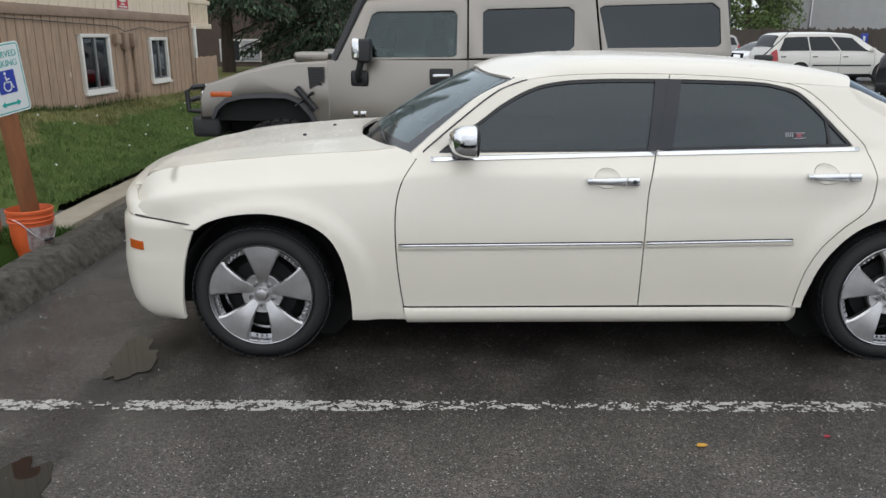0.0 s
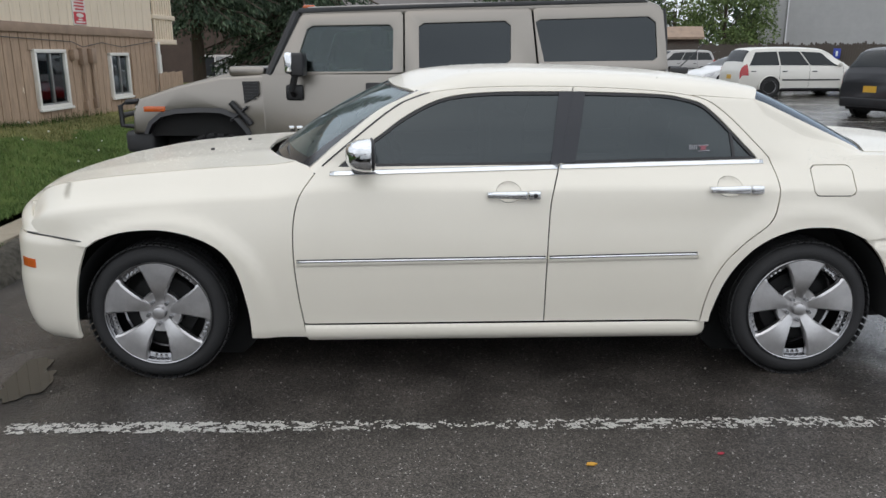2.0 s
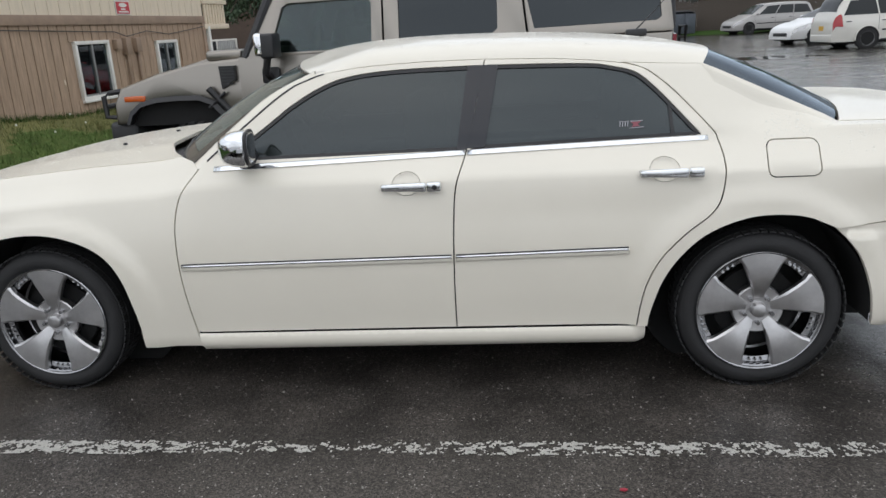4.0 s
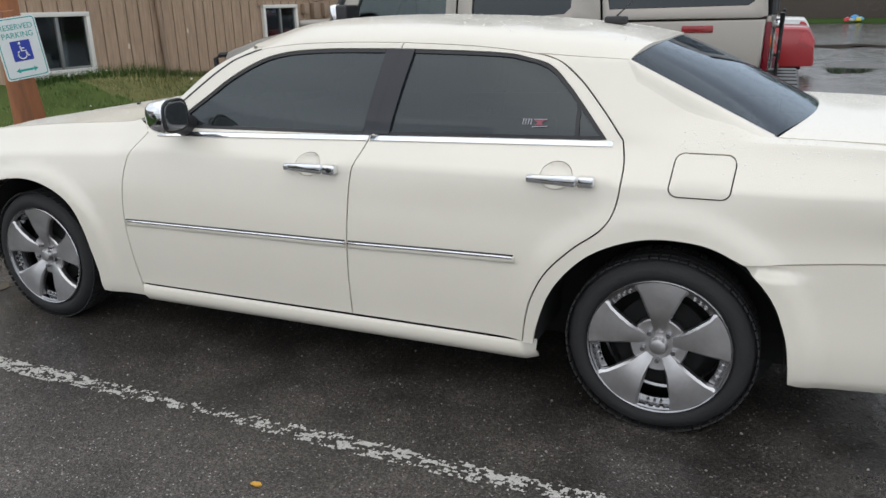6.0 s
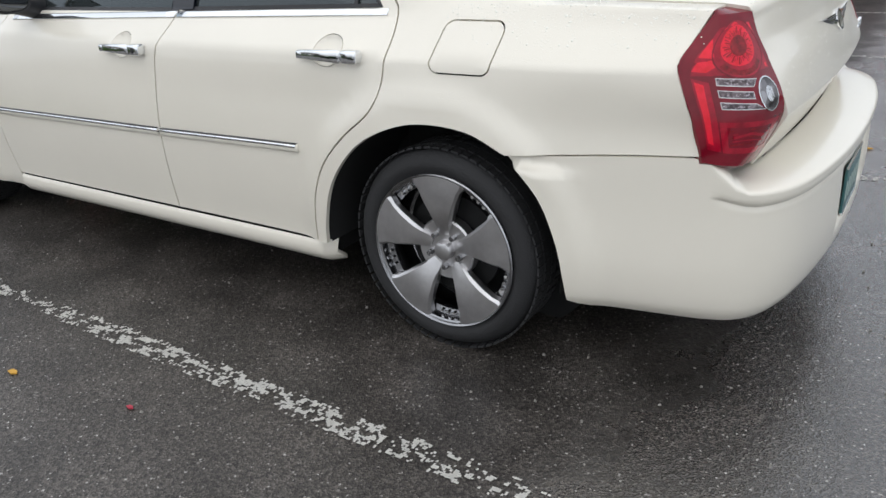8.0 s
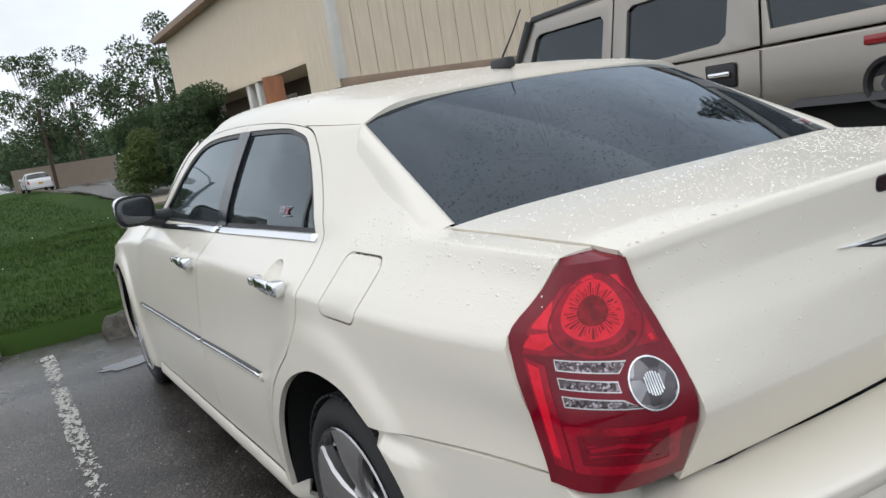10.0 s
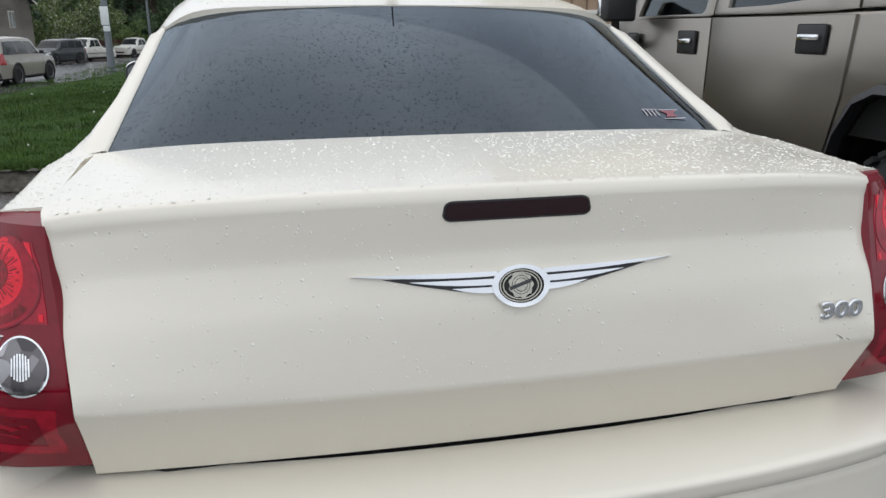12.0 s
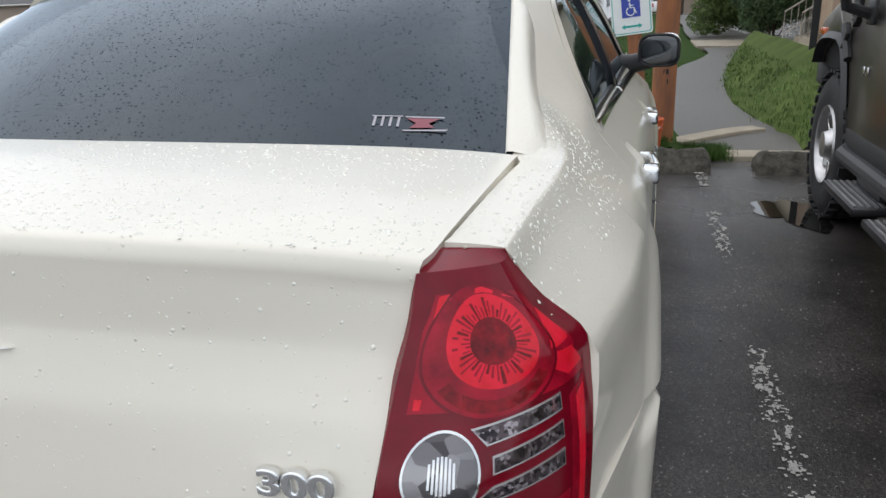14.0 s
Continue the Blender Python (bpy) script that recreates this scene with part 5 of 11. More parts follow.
# wing mirrors
for s, door in zip((-1, 1), front_doors):
    bm = bmesh.new()
    bmesh.ops.create_uvsphere(bm, u_segments=32, v_segments=18, radius=1.0)
    for v in bm.verts:
        c = v.co
        c.x = max(c.x, -1.0) * (0.105 if c.x < 0 else 0.02)
        c.y = math.copysign(abs(c.y) ** 0.55, c.y) * 0.090
        c.z = math.copysign(abs(c.z) ** 0.6, c.z) * 0.070 * (1 + 0.10 * c.y / 0.090 * s)
    bm.transform(Matrix.Translation((1.012 + X0, s * 0.955, 1.088)) @ Matrix.Rotation(radians(-s * 8), 4, "Z"))
    shell = part("mirror_shell", bm, M_CHROME, door, "chrome wing mirror shell")
    bm = bmesh.new()
    bmesh.ops.create_uvsphere(bm, u_segments=28, v_segments=12, radius=1.0)
    for v in bm.verts:
        c = v.co
        c.x, c.y, c.z = c.x * 0.008, math.copysign(abs(c.y) ** 0.6, c.y) * 0.078, math.copysign(abs(c.z) ** 0.62, c.z) * 0.060
    bm.transform(Matrix.Translation((1.032 + X0, s * 0.957, 1.088)) @ Matrix.Rotation(radians(-s * 8), 4, "Z"))
    part("mirror_glass", bm, material("mirror_glass_dark", (0.05, 0.055, 0.06), rough=0.04, metal=0.6, coat=1.0) if s < 0 else bpy.data.materials["mirror_glass_dark"], shell)
    bm = bmesh.new()
    frame_pts = [(1.026 + X0, s * 0.956 + 0.084 * math.copysign(abs(math.cos(a)) ** 0.6, math.cos(a)), 1.088 + 0.066 * math.copysign(abs(math.sin(a)) ** 0.62, math.sin(a))) for a in (k * math.tau / 40 for k in range(40))]
    bm_tube(frame_pts, 0.006, 6, bm=bm, closed=True)
    bmesh.ops.rotate(bm, cent=(1.02 + X0, s * 0.955, 1.088), matrix=Matrix.Rotation(radians(-s * 8), 3, "Z"), verts=bm.verts)
    part("mirror_frame", bm, M_BLACK, shell)
    bm = bm_tube([(0.955 + X0, s * 0.80, 1.022), (0.965 + X0, s * 0.85, 1.028), (0.985 + X0, s * 0.92, 1.048)], [0.048, 0.042, 0.040], 12)
    part("mirror_arm", bm, M_BLACK, door)

# lamps and badges on the body
for s in (-1, 1):
    seam = front_bumper_skin([(sf(p[0]), p[1] + 0.004) for p in smooth_curve([(-0.285, 0.687), (-0.40, 0.701), (-0.543, 0.711), (-0.60, 0.714)], 0.02)]) * (1, s, 1) - (1.6, 0, 0)
    part("bumper_gap", bm_tube([tuple(p) for p in seam], 0.0038, 6), M_BLACK, front_bumper, "dark gap over the bumper")
for s in (-1, 1):
    outline = straight([(sf(-0.548), 0.555), (sf(-0.628), 0.557), (sf(-0.628), 0.600), (sf(-0.548), 0.597), (sf(-0.548), 0.555)], 0.02)[:-1]
    panel("side_marker", outline, front_bumper_skin, M_AMBER, front_bumper, sides=(s,), out=(-1, 1, 0), lift=0.003, gap=0.0, depth=0.006, label="amber side marker lamp")


def s_boot(z):
    """The place on the boot's profile at a height on the tail."""
    k = np.argmin(np.abs(BOOT[:, 1] - z) + (BOOT[:, 0] < 3.925) * 9)
    return float(BOOT_S[k])


def tail_patch(name, yz, mat, lift, parent, sides=(1,), label="", depth=0.004, holes=(), step=0.02):
    """A raised shape on the boot's face from (y, z) outlines; y may lie on either side of the centre."""

    def surf(p):
        p = np.atleast_2d(p)
        s = np.array([s_boot2(z) for z in p[:, 1]])
        w = np.array([_boot_w(a) for a in s])
        q = boot_skin(np.stack([s, np.abs(p[:, 0]) / w], 1))
        q[:, 1] = p[:, 0]
        return q

    return panel(name, yz, surf, mat, parent, sides=sides, out=(1, 0, 0), lift=lift, gap=0.0, depth=depth, holes=holes, step=step, label=label)


_tail = (BOOT[:, 0] > 3.9225) & (BOOT[:, 1] < 1.072)
s_boot2 = pchip(BOOT[_tail][::-1, 1], BOOT_S[_tail][::-1])
M_STOP = material("dark_red_stop_lamp", (0.022, 0.005, 0.008), rough=0.12, coat=0.1, spec=0.25, var=0.3, var_scale=60)
rr = []
for cx, cz, a0 in ((0.100, 1.051, 0), (-0.100, 1.051, 90), (-0.102, 1.041, 180), (0.102, 1.041, 270)):
    rr += [(cx + 0.012 * math.cos(radians(a0 + 15 * k)), cz + 0.0075 * math.sin(radians(a0 + 15 * k))) for k in range(7)]
tail_patch("high_stop_lamp", rr, M_STOP, 0.0028, boot_lid, label="dark red high stop lamp", depth=0.005)
tail_patch("stop_lamp_slot", shrink(rr, -0.003), M_BLACK, 0.0016, boot_lid, depth=0.003)


def feather(y0, y1, z0, z1, tip):
    """One bar of the wing badge, from the hub outward to a point."""
    top = [(y0 + (y1 - y0) * t, z0 + 0.0045 + (tip - z0 - 0.0045) * t**1.3) for t in np.linspace(0, 1, 9)]
    low = [(y0 + (y1 - y0) * t, z1 + 0.0022 + (tip - z1 - 0.0022) * t**2.2) for t in np.linspace(0.96, 0, 8)]
    return top + low


M_STOP_RING = material("dark_badge_enamel", (0.03, 0.032, 0.036), rough=0.3)
badge = tail_patch("wing_badge", [(0.046 * math.cos(a), 0.939 + 0.034 * math.sin(a) * (1.0 if math.sin(a) < 0 else 0.82)) for a in (k * math.tau / 40 for k in range(40))], M_CHROME, 0.008, boot_lid, label="chrome winged badge", depth=0.009, holes=[ring(0, 0.936, 0.036, 0.025, 36)])[0]
for s in (-1, 1):
    for y0, y1, z0, z1, tip in ((0.036, 0.256, 0.9545, 0.950, 0.965), (0.040, 0.172, 0.944, 0.9375, 0.9515), (0.038, 0.108, 0.932, 0.9255, 0.938)):
        f = tail_patch("wing_bar", [(s * a, b) for a, b in feather(y0, y1, z0, z1, tip)], M_CHROME, 0.006, boot_lid, depth=0.006)[0]
        f.parent = badge
    # black plate behind the bars puts the shade of their grooves into colour
    f = tail_patch("wing_groove_shade", [(s * a, b) for a, b in [(0.03, 0.955), (0.21, 0.9575), (0.16, 0.946), (0.10, 0.934), (0.03, 0.926)]], M_BLACK, 0.002, boot_lid, depth=0.002)[0]
    f.parent = badge
f = tail_patch("badge_disc", ring(0, 0.936, 0.037, 0.026, 36), material("badge_enamel", (0.012, 0.012, 0.011), rough=0.25, spec=0.3, var=0.3, var_scale=60), 0.004, boot_lid, depth=0.003)[0]
f.parent = badge
f = tail_patch("badge_seal", [(0.019 * (1 + 0.06 * math.cos(9 * a)) * math.cos(a), 0.937 + 0.0185 * (1 + 0.06 * math.cos(9 * a)) * math.sin(a)) for a in (k * math.tau / 72 for k in range(72))], material("badge_gold", (0.55, 0.53, 0.45), rough=0.3, metal=0.8, var=0.3, var_scale=80), 0.006, boot_lid, depth=0.003)[0]
f.parent = badge
for a in (0.0285, 0.0335):
    f = tail_patch("badge_ring", ring(0, 0.936, a, a * 0.70, 36), bpy.data.materials["badge_gold"], 0.0055, boot_lid, depth=0.002, holes=[ring(0, 0.936, a - 0.0016, a * 0.70 - 0.0016, 36)])[0]
    f.parent = badge

for k in range(2):
    f = tail_patch("badge_ring", ring(0, 0.937, 0.0145 - 0.004 * k, 0.0142 - 0.004 * k, 32), M_STOP_RING, 0.0064, boot_lid, depth=0.001, holes=[ring(0, 0.937, 0.0135 - 0.004 * k, 0.0132 - 0.004 * k, 32)])[0]
    f.parent = badge
f = tail_patch("badge_band", [(-0.018, 0.9295), (0.017, 0.940), (0.017, 0.9455), (-0.018, 0.935)], M_STOP_RING, 0.0068, boot_lid, depth=0.0015)[0]
f.parent = badge
badge.location = badge.location + Vector((0.0015, 0, -0.007))


def text_mesh(body, size, extrude, mat, m, parent=None, name="lettering", label="", shear=0.0, bevel=0.0, align="CENTER", width=1.0):
    cu = bpy.data.curves.new(name, "FONT")
    cu.body, cu.size, cu.extrude, cu.bevel_depth, cu.shear = body, size, extrude, bevel, shear
    cu.align_x, cu.align_y = align, "CENTER"
    ob = bpy.data.objects.new(name, cu)
    scene.collection.objects.link(ob)
    bpy.context.view_layer.update()
    me = bpy.data.meshes.new_from_object(ob.evaluated_get(bpy.context.evaluated_depsgraph_get()))
    bpy.data.objects.remove(ob)
    me.transform(m @ Matrix.Diagonal((width, 1, 1, 1)))
    me.materials.clear()
    me.materials.append(mat)
    me.name = name
    t = new(name, me)
    t.parent = parent
    if label:
        t["label"] = label
    return t


# the model number, in bright letters on the tail
p300 = boot_skin([(s_boot2(0.840), 0.578 / 0.66)])[0]
text_mesh("300", 0.040, 0.003, M_CHROME, Matrix.Translation((p300[0] + 0.004 + X0, 0.578, 0.840)) @ Matrix.Rotation(radians(2), 4, "Z") @ Matrix.Rotation(math.pi / 2, 4, "Z") @ Matrix.Rotation(math.pi / 2, 4, "X"), boot_lid, "model_number", "chrome number 300", bevel=0.0022, width=1.38)
M_SCRATCH = material("bare_scratch", (0.06, 0.05, 0.04), rough=0.8)
for y0, z0, y1, z1 in ((0.567, 0.800, 0.582, 0.792), (0.572, 0.797, 0.584, 0.789), (0.590, 0.791, 0.597, 0.786)):
    d = (z1 - z0) * 0.12
    tail_patch("scratch", [(y0, z0), (y1, z1 + 0.0008), (y1, z1 - 0.0008)], M_SCRATCH, 0.0005, boot_lid, depth=0.0004)

# number plate: characters shown as bars
M_PLATE = material("teal_number_plate", (0.02, 0.085, 0.10), rough=0.35, var=0.35, var_scale=30, color2=(0.035, 0.13, 0.12))
plate = box("number_plate", 4.0460 + X0, 4.0540 + X0, -0.152, 0.152, 0.362, 0.512, M_PLATE, rear_bumper, "teal number plate with pale bars", bevel=0.002)
M_PLATE_MARK = material("pale_plate_marks", (0.42, 0.5, 0.46), rough=0.5)
for k in range(6):
    y = -0.125 + k * 0.05
    box("plate_bar", 4.0530 + X0, 4.0555 + X0, y - 0.011, y + 0.007, 0.400, 0.462, M_PLATE_MARK, plate)
box("plate_frame", 4.0500 + X0, 4.0560 + X0, -0.155, 0.155, 0.508, 0.515, M_CHROME, plate)
box("plate_frame", 4.0500 + X0, 4.0560 + X0, -0.155, 0.155, 0.358, 0.365, M_CHROME, plate)

# roof aerial, wipers, washer jets, stickers
bm = bm_box(2.62 + X0, 2.72 + X0, -0.018, 0.018, 1.41, 1.446, 0.01)
part("aerial_base", bm, M_BLACK, car)
part("aerial", bm_tube([(2.655 + X0, 0, 1.43), (2.745 + X0, 0, 1.515), (2.80 + X0, 0, 1.575)], [0.004, 0.0025, 0.002], 6), M_BLACK, car, "thin black roof aerial")
for y in (-0.42, 0.30):
    part("wiper", bm_tube([(0.60 + X0, y - 0.16, 1.02), (0.56 + X0, y, 1.055), (0.57 + X0, y + 0.32, 1.075)], 0.009, 6), M_BLACK, car)
for x, y in ((0.13, -0.26), (0.24, 0.12)):
    bm = bm_box(x - 0.009 + X0, x + 0.010 + X0, y - 0.008, y + 0.008, _hood_z(x) - 0.01, _hood_z(x) + 0.009, 0.004)
    part("washer_jet", bm, M_BLACK, car)
M_STICK_W = material("sticker_white", (0.40, 0.38, 0.41), rough=0.5)
M_STICK_R = material("sticker_red", (0.26, 0.07, 0.09), rough=0.5)


def sticker(name, m, parent, label):
    """A small jagged decal: pale strokes and a red flash."""
    shapes = (
        (M_STICK_W, [[(0.004 + 0.016 * k, 0.0), (0.009 + 0.016 * k, 0.0), (0.013 + 0.016 * k, 0.030), (0.008 + 0.016 * k, 0.030)] for k in range(4)] + [[(0.070, 0.034), (0.150, 0.036), (0.150, 0.032), (0.072, 0.030)], [(0.064, -0.010), (0.155, -0.004), (0.152, -0.009), (0.066, -0.014)], [(0.004, 0.033), (0.066, 0.035), (0.066, 0.032), (0.004, 0.030)]]),
        (M_STICK_R, [[(0.074, 0.027), (0.140, 0.029), (0.118, 0.013), (0.128, 0.000), (0.078, -0.004), (0.092, 0.012)]]),
    )
    first = None
    for k, (mat, polys) in enumerate(shapes):
        bm = bmesh.new()
        for q in polys:
            bm_prism(q, "z", 0.0003 + k * 0.0004, 0.0008 + k * 0.0004, bm=bm)
        bm.transform(m)
        ob = part(name if not k else "sticker_flash", bm, mat, parent or first, label if not k else "", smooth=False)
        first = first or ob
    return first


a, b = side([(2.50, 1.085)])[0], side([(2.50, 1.115)])[0]
up = Vector((0, -(b - a)[1], (b - a)[2])).normalized()
m = Matrix.Translation((2.495 + X0, -a[1] + 0.0095, 1.085)) @ Matrix((Vector((1, 0, 0)), up, Vector((1, 0, 0)).cross(up))).transposed().to_4x4() @ Matrix.Scale(0.64, 4)
sticker("window_sticker", m, car, "small pale and red racing sticker")
g0 = Vector(rear_glass(0.69, 0.085))
across = (Vector(rear_glass(0.80, 0.085)) - g0).normalized()
up = (Vector(rear_glass(0.69, 0.20)) - g0).normalized()
out = across.cross(up).normalized()
up = out.cross(across)
m = Matrix.Translation(g0 + out * 0.001 + Vector((X0, 0, 0))) @ Matrix((across, up, out)).transposed().to_4x4() @ Matrix.Scale(0.80, 4)
sticker("window_sticker", m, car, "small pale and red racing sticker")


# rain beads on the metal
M_BEAD = paint("rain_bead", (0.83, 0.81, 0.73), rough=0.06)


def rain_beads(surf, places, radius, parent, mirror=1, seed=1):
    """Low round drops standing on a skin, all in one mesh."""
    rng = random.Random(seed)
    p = np.array(places)
    pos = surf(p)
    du, dv = surf(p + (0.004, 0)) - surf(p - (0.004, 0)), surf(p + (0, 0.004)) - surf(p - (0, 0.004))
    nr = np.cross(du, dv)
    nr /= np.linalg.norm(nr, axis=1)[:, None] + 1e-9
    nr *= np.where(nr[:, 2] + nr[:, 0] * 0.5 + nr[:, 1] * 0.3 < 0, -1, 1)[:, None]
    verts, faces = [], []
    for c, nn in zip(pos, nr):
        n0 = Vector(nn)
        t1 = n0.orthogonal().normalized()
        t2 = n0.cross(t1)
        r = rng.uniform(*radius) * (0.6 + 0.7 * rng.random() ** 3)
        base = len(verts)
        wob = rng.uniform(0.75, 1.25)
        for rr, hh in ((1.0, -0.05), (0.86, 0.26), (0.5, 0.42)):
            for k in range(7):
                a = k * math.tau / 7
                q = Vector(c) + (t1 * math.cos(a) * wob + t2 * math.sin(a)) * r * rr + n0 * r * hh
                verts.append((q.x + X0, q.y * mirror, q.z))
        q = Vector(c) + n0 * r * 0.47
        verts.append((q.x + X0, q.y * mirror, q.z))
        for j in (0, 7):
            for k in range(7):
                f = (base + j + k, base + j + (k + 1) % 7, base + j + 7 + (k + 1) % 7, base + j + 7 + k)
                faces.append(f if mirror > 0 else f[::-1])
        for k in range(7):
            f = (base + 14 + k, base + 14 + (k + 1) % 7, base + 21)
            faces.append(f if mirror > 0 else f[::-1])
    ob = new_mesh("rain", verts, faces, M_BEAD, parent, "beads of rain", smooth=True)
    return tagged(ob, kind="stuff")


rng = random.Random(21)
deck_len = float(BOOT_S[np.argmax(BOOT[:, 0] > 3.905)])
for mirror, count in ((1, 1900), (-1, 900)):
    rain_beads(boot_skin, [(rng.uniform(BOOT_0 + 0.01, deck_len), rng.uniform(0.02, 0.985)) for _ in range(count)], (0.0013, 0.0031), boot_lid, mirror, 5 + mirror)
    rain_beads(boot_skin, [(rng.uniform(deck_len + 0.03, BOOT_LEN - 0.04), rng.uniform(0.02, 0.97)) for _ in range(330)], (0.0012, 0.0024), boot_lid, mirror, 9 + mirror)
    q = quarters[0 if mirror < 0 else 1]
    rain_beads(side, [(x, v) for x, v in ((rng.uniform(3.05, 3.77), rng.uniform(0.96, 1.115)) for _ in range(900)) if v > 1.0 or rng.random() < 0.4 if x > 3.37 or v < 1.20 - 0.27 * (x - 3.05)], (0.0014, 0.0034), q, mirror, 13 + mirror)
    rain_beads(side, [(rng.uniform(1.4, 2.9), rng.uniform(1.45, 2.04)) for _ in range(700)], (0.0018, 0.0042), car, mirror, 17 + mirror)
    rain_beads(hood_skin, [(rng.uniform(-0.6, 0.38), rng.uniform(0.02, 0.96)) for _ in range(900)], (0.0018, 0.0042), car, mirror, 27 + mirror)

# ---- ground ----
def asphalt():
    m = bpy.data.materials.new("wet_asphalt")
    m.use_nodes = True
    n, l = m.node_tree.nodes, m.node_tree.links
    b = n["Principled BSDF"]
    co = n.new("ShaderNodeTexCoord")
    stones = n.new("ShaderNodeTexVoronoi")
    stones.inputs["Scale"].default_value = 190
    grit = n.new("ShaderNodeTexVoronoi")
    grit.inputs["Scale"].default_value = 42
    broad = n.new("ShaderNodeTexNoise")
    broad.inputs["Scale"].default_value, broad.inputs["Detail"].default_value = 0.55, 7
    stain = n.new("ShaderNodeTexNoise")
    stain.inputs["Scale"].default_value, stain.inputs["Detail"].default_value = 3.2, 9
    for t in (stones, grit, broad, stain):
        l.new(co.outputs["Object"], t.inputs["Vector"])
    sep = n.new("ShaderNodeSeparateColor")
    l.new(stones.outputs["Color"], sep.inputs["Color"])
    ramp = n.new("ShaderNodeValToRGB")
    e = ramp.color_ramp.elements
    e[0].position, e[0].color = 0.0, (0.018, 0.016, 0.0145, 1)
    e[1].position, e[1].color = 1.0, (0.34, 0.325, 0.30, 1)
    k = ramp.color_ramp.elements.new(0.55)
    k.color = (0.050, 0.0435, 0.038, 1)
    k = ramp.color_ramp.elements.new(0.978)
    k.color = (0.098, 0.087, 0.076, 1)
    l.new(sep.outputs["Red"], ramp.inputs["Fac"])
    dull = n.new("ShaderNodeMapRange")
    dull.inputs["From Min"].default_value, dull.inputs["From Max"].default_value = 0.3, 0.7
    dull.inputs["To Min"].default_value, dull.inputs["To Max"].default_value = 0.90, 1.76
    # the yard is paler towards the driving lane: sky sheen put into the base colour
    sepx = n.new("ShaderNodeSeparateXYZ")
    l.new(co.outputs["Object"], sepx.inputs["Vector"])
    worn = n.new("ShaderNodeMapRange")
    worn.interpolation_type = "SMOOTHSTEP"
    worn.inputs["From Min"].default_value, worn.inputs["From Max"].default_value = 3.3, 5.4
    worn.inputs["To Min"].default_value, worn.inputs["To Max"].default_value = -0.06, 0.10
    l.new(sepx.outputs["X"], worn.inputs["Value"])
    plus = n.new("ShaderNodeMath")
    l.new(stain.outputs["Fac"], plus.inputs[0])
    l.new(worn.outputs["Result"], plus.inputs[1])
    # the vehicles' shade put into the colour, and a shallow run-off trail past the nose
    def span(a, b, lo, hi, src):
        r = n.new("ShaderNodeMapRange")
        r.interpolation_type = "SMOOTHSTEP"
        for key, val in (("From Min", a), ("From Max", b), ("To Min", lo), ("To Max", hi)):
            r.inputs[key].default_value = val
        l.new(src, r.inputs["Value"])
        return r.outputs["Result"]
    def math2(op, p, q):
        r = n.new("ShaderNodeMath")
        r.operation = op
        for k, v in enumerate((p, q)):
            if isinstance(v, (int, float)):
                r.inputs[k].default_value = v
            else:
                l.new(v, r.inputs[k])
        return r.outputs["Value"]
    ragged = math2("ADD", sepx.outputs["Y"], math2("MULTIPLY", stain.outputs["Fac"], 0.9))
    # base colour darkened by and between the vehicles, in place of their shade
    vehicle_shade = math2("ADD", span(-0.75, -1.45, -0.13, 0.08, ragged), span(1.0, 1.5, 0.0, -0.10, ragged))
    xc = math2("ADD", math2("MULTIPLY", sepx.outputs["Y"], 0.15), -0.455)
    off = math2("ADD", math2("ABSOLUTE", math2("SUBTRACT", sepx.outputs["X"], xc), 0), math2("MULTIPLY", stain.outputs["Fac"], 0.34))
    trail = math2("MULTIPLY", span(0.36, 0.26, 0, 1, off), math2("MULTIPLY", span(-0.45, -0.7, 0, 1, sepx.outputs["Y"]), span(-2.6, -2.3, 0, 1, sepx.outputs["Y"])))
    dark_sum = math2("ADD", math2("ADD", plus.outputs["Value"], vehicle_shade), math2("MULTIPLY", trail, -0.30))
    dull.clamp = False
    l.new(dark_sum, dull.inputs["Value"])
    mul = n.new("ShaderNodeMix")
    mul.data_type, mul.blend_type = "RGBA", "MULTIPLY"
    mul.inputs["Factor"].default_value = 1.0
    l.new(ramp.outputs["Color"], mul.inputs[6])
    l.new(dull.outputs["Result"], mul.inputs[7])
    l.new(mul.outputs[2], b.inputs["Base Color"])
    wet = n.new("ShaderNodeMapRange")
    wet.inputs["From Min"].default_value, wet.inputs["From Max"].default_value = 0.42, 0.62
    wet.inputs["To Min"].default_value, wet.inputs["To Max"].default_value = 0.16, 0.42
    l.new(broad.outputs["Fac"], wet.inputs["Value"])
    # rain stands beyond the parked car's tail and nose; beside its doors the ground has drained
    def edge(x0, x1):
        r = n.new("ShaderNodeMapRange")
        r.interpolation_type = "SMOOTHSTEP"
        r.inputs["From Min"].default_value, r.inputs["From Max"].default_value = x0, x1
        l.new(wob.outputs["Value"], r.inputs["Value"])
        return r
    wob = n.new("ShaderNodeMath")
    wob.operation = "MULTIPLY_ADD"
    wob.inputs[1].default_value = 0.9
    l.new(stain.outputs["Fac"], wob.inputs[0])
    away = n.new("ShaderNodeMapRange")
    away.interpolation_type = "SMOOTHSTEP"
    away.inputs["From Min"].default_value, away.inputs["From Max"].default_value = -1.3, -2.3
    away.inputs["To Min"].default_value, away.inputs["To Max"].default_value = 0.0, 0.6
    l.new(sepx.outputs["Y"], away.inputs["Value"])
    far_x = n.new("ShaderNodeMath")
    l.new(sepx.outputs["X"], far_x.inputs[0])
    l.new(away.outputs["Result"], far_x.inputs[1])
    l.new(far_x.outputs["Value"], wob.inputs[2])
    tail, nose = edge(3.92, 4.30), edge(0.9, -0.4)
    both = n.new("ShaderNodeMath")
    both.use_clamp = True
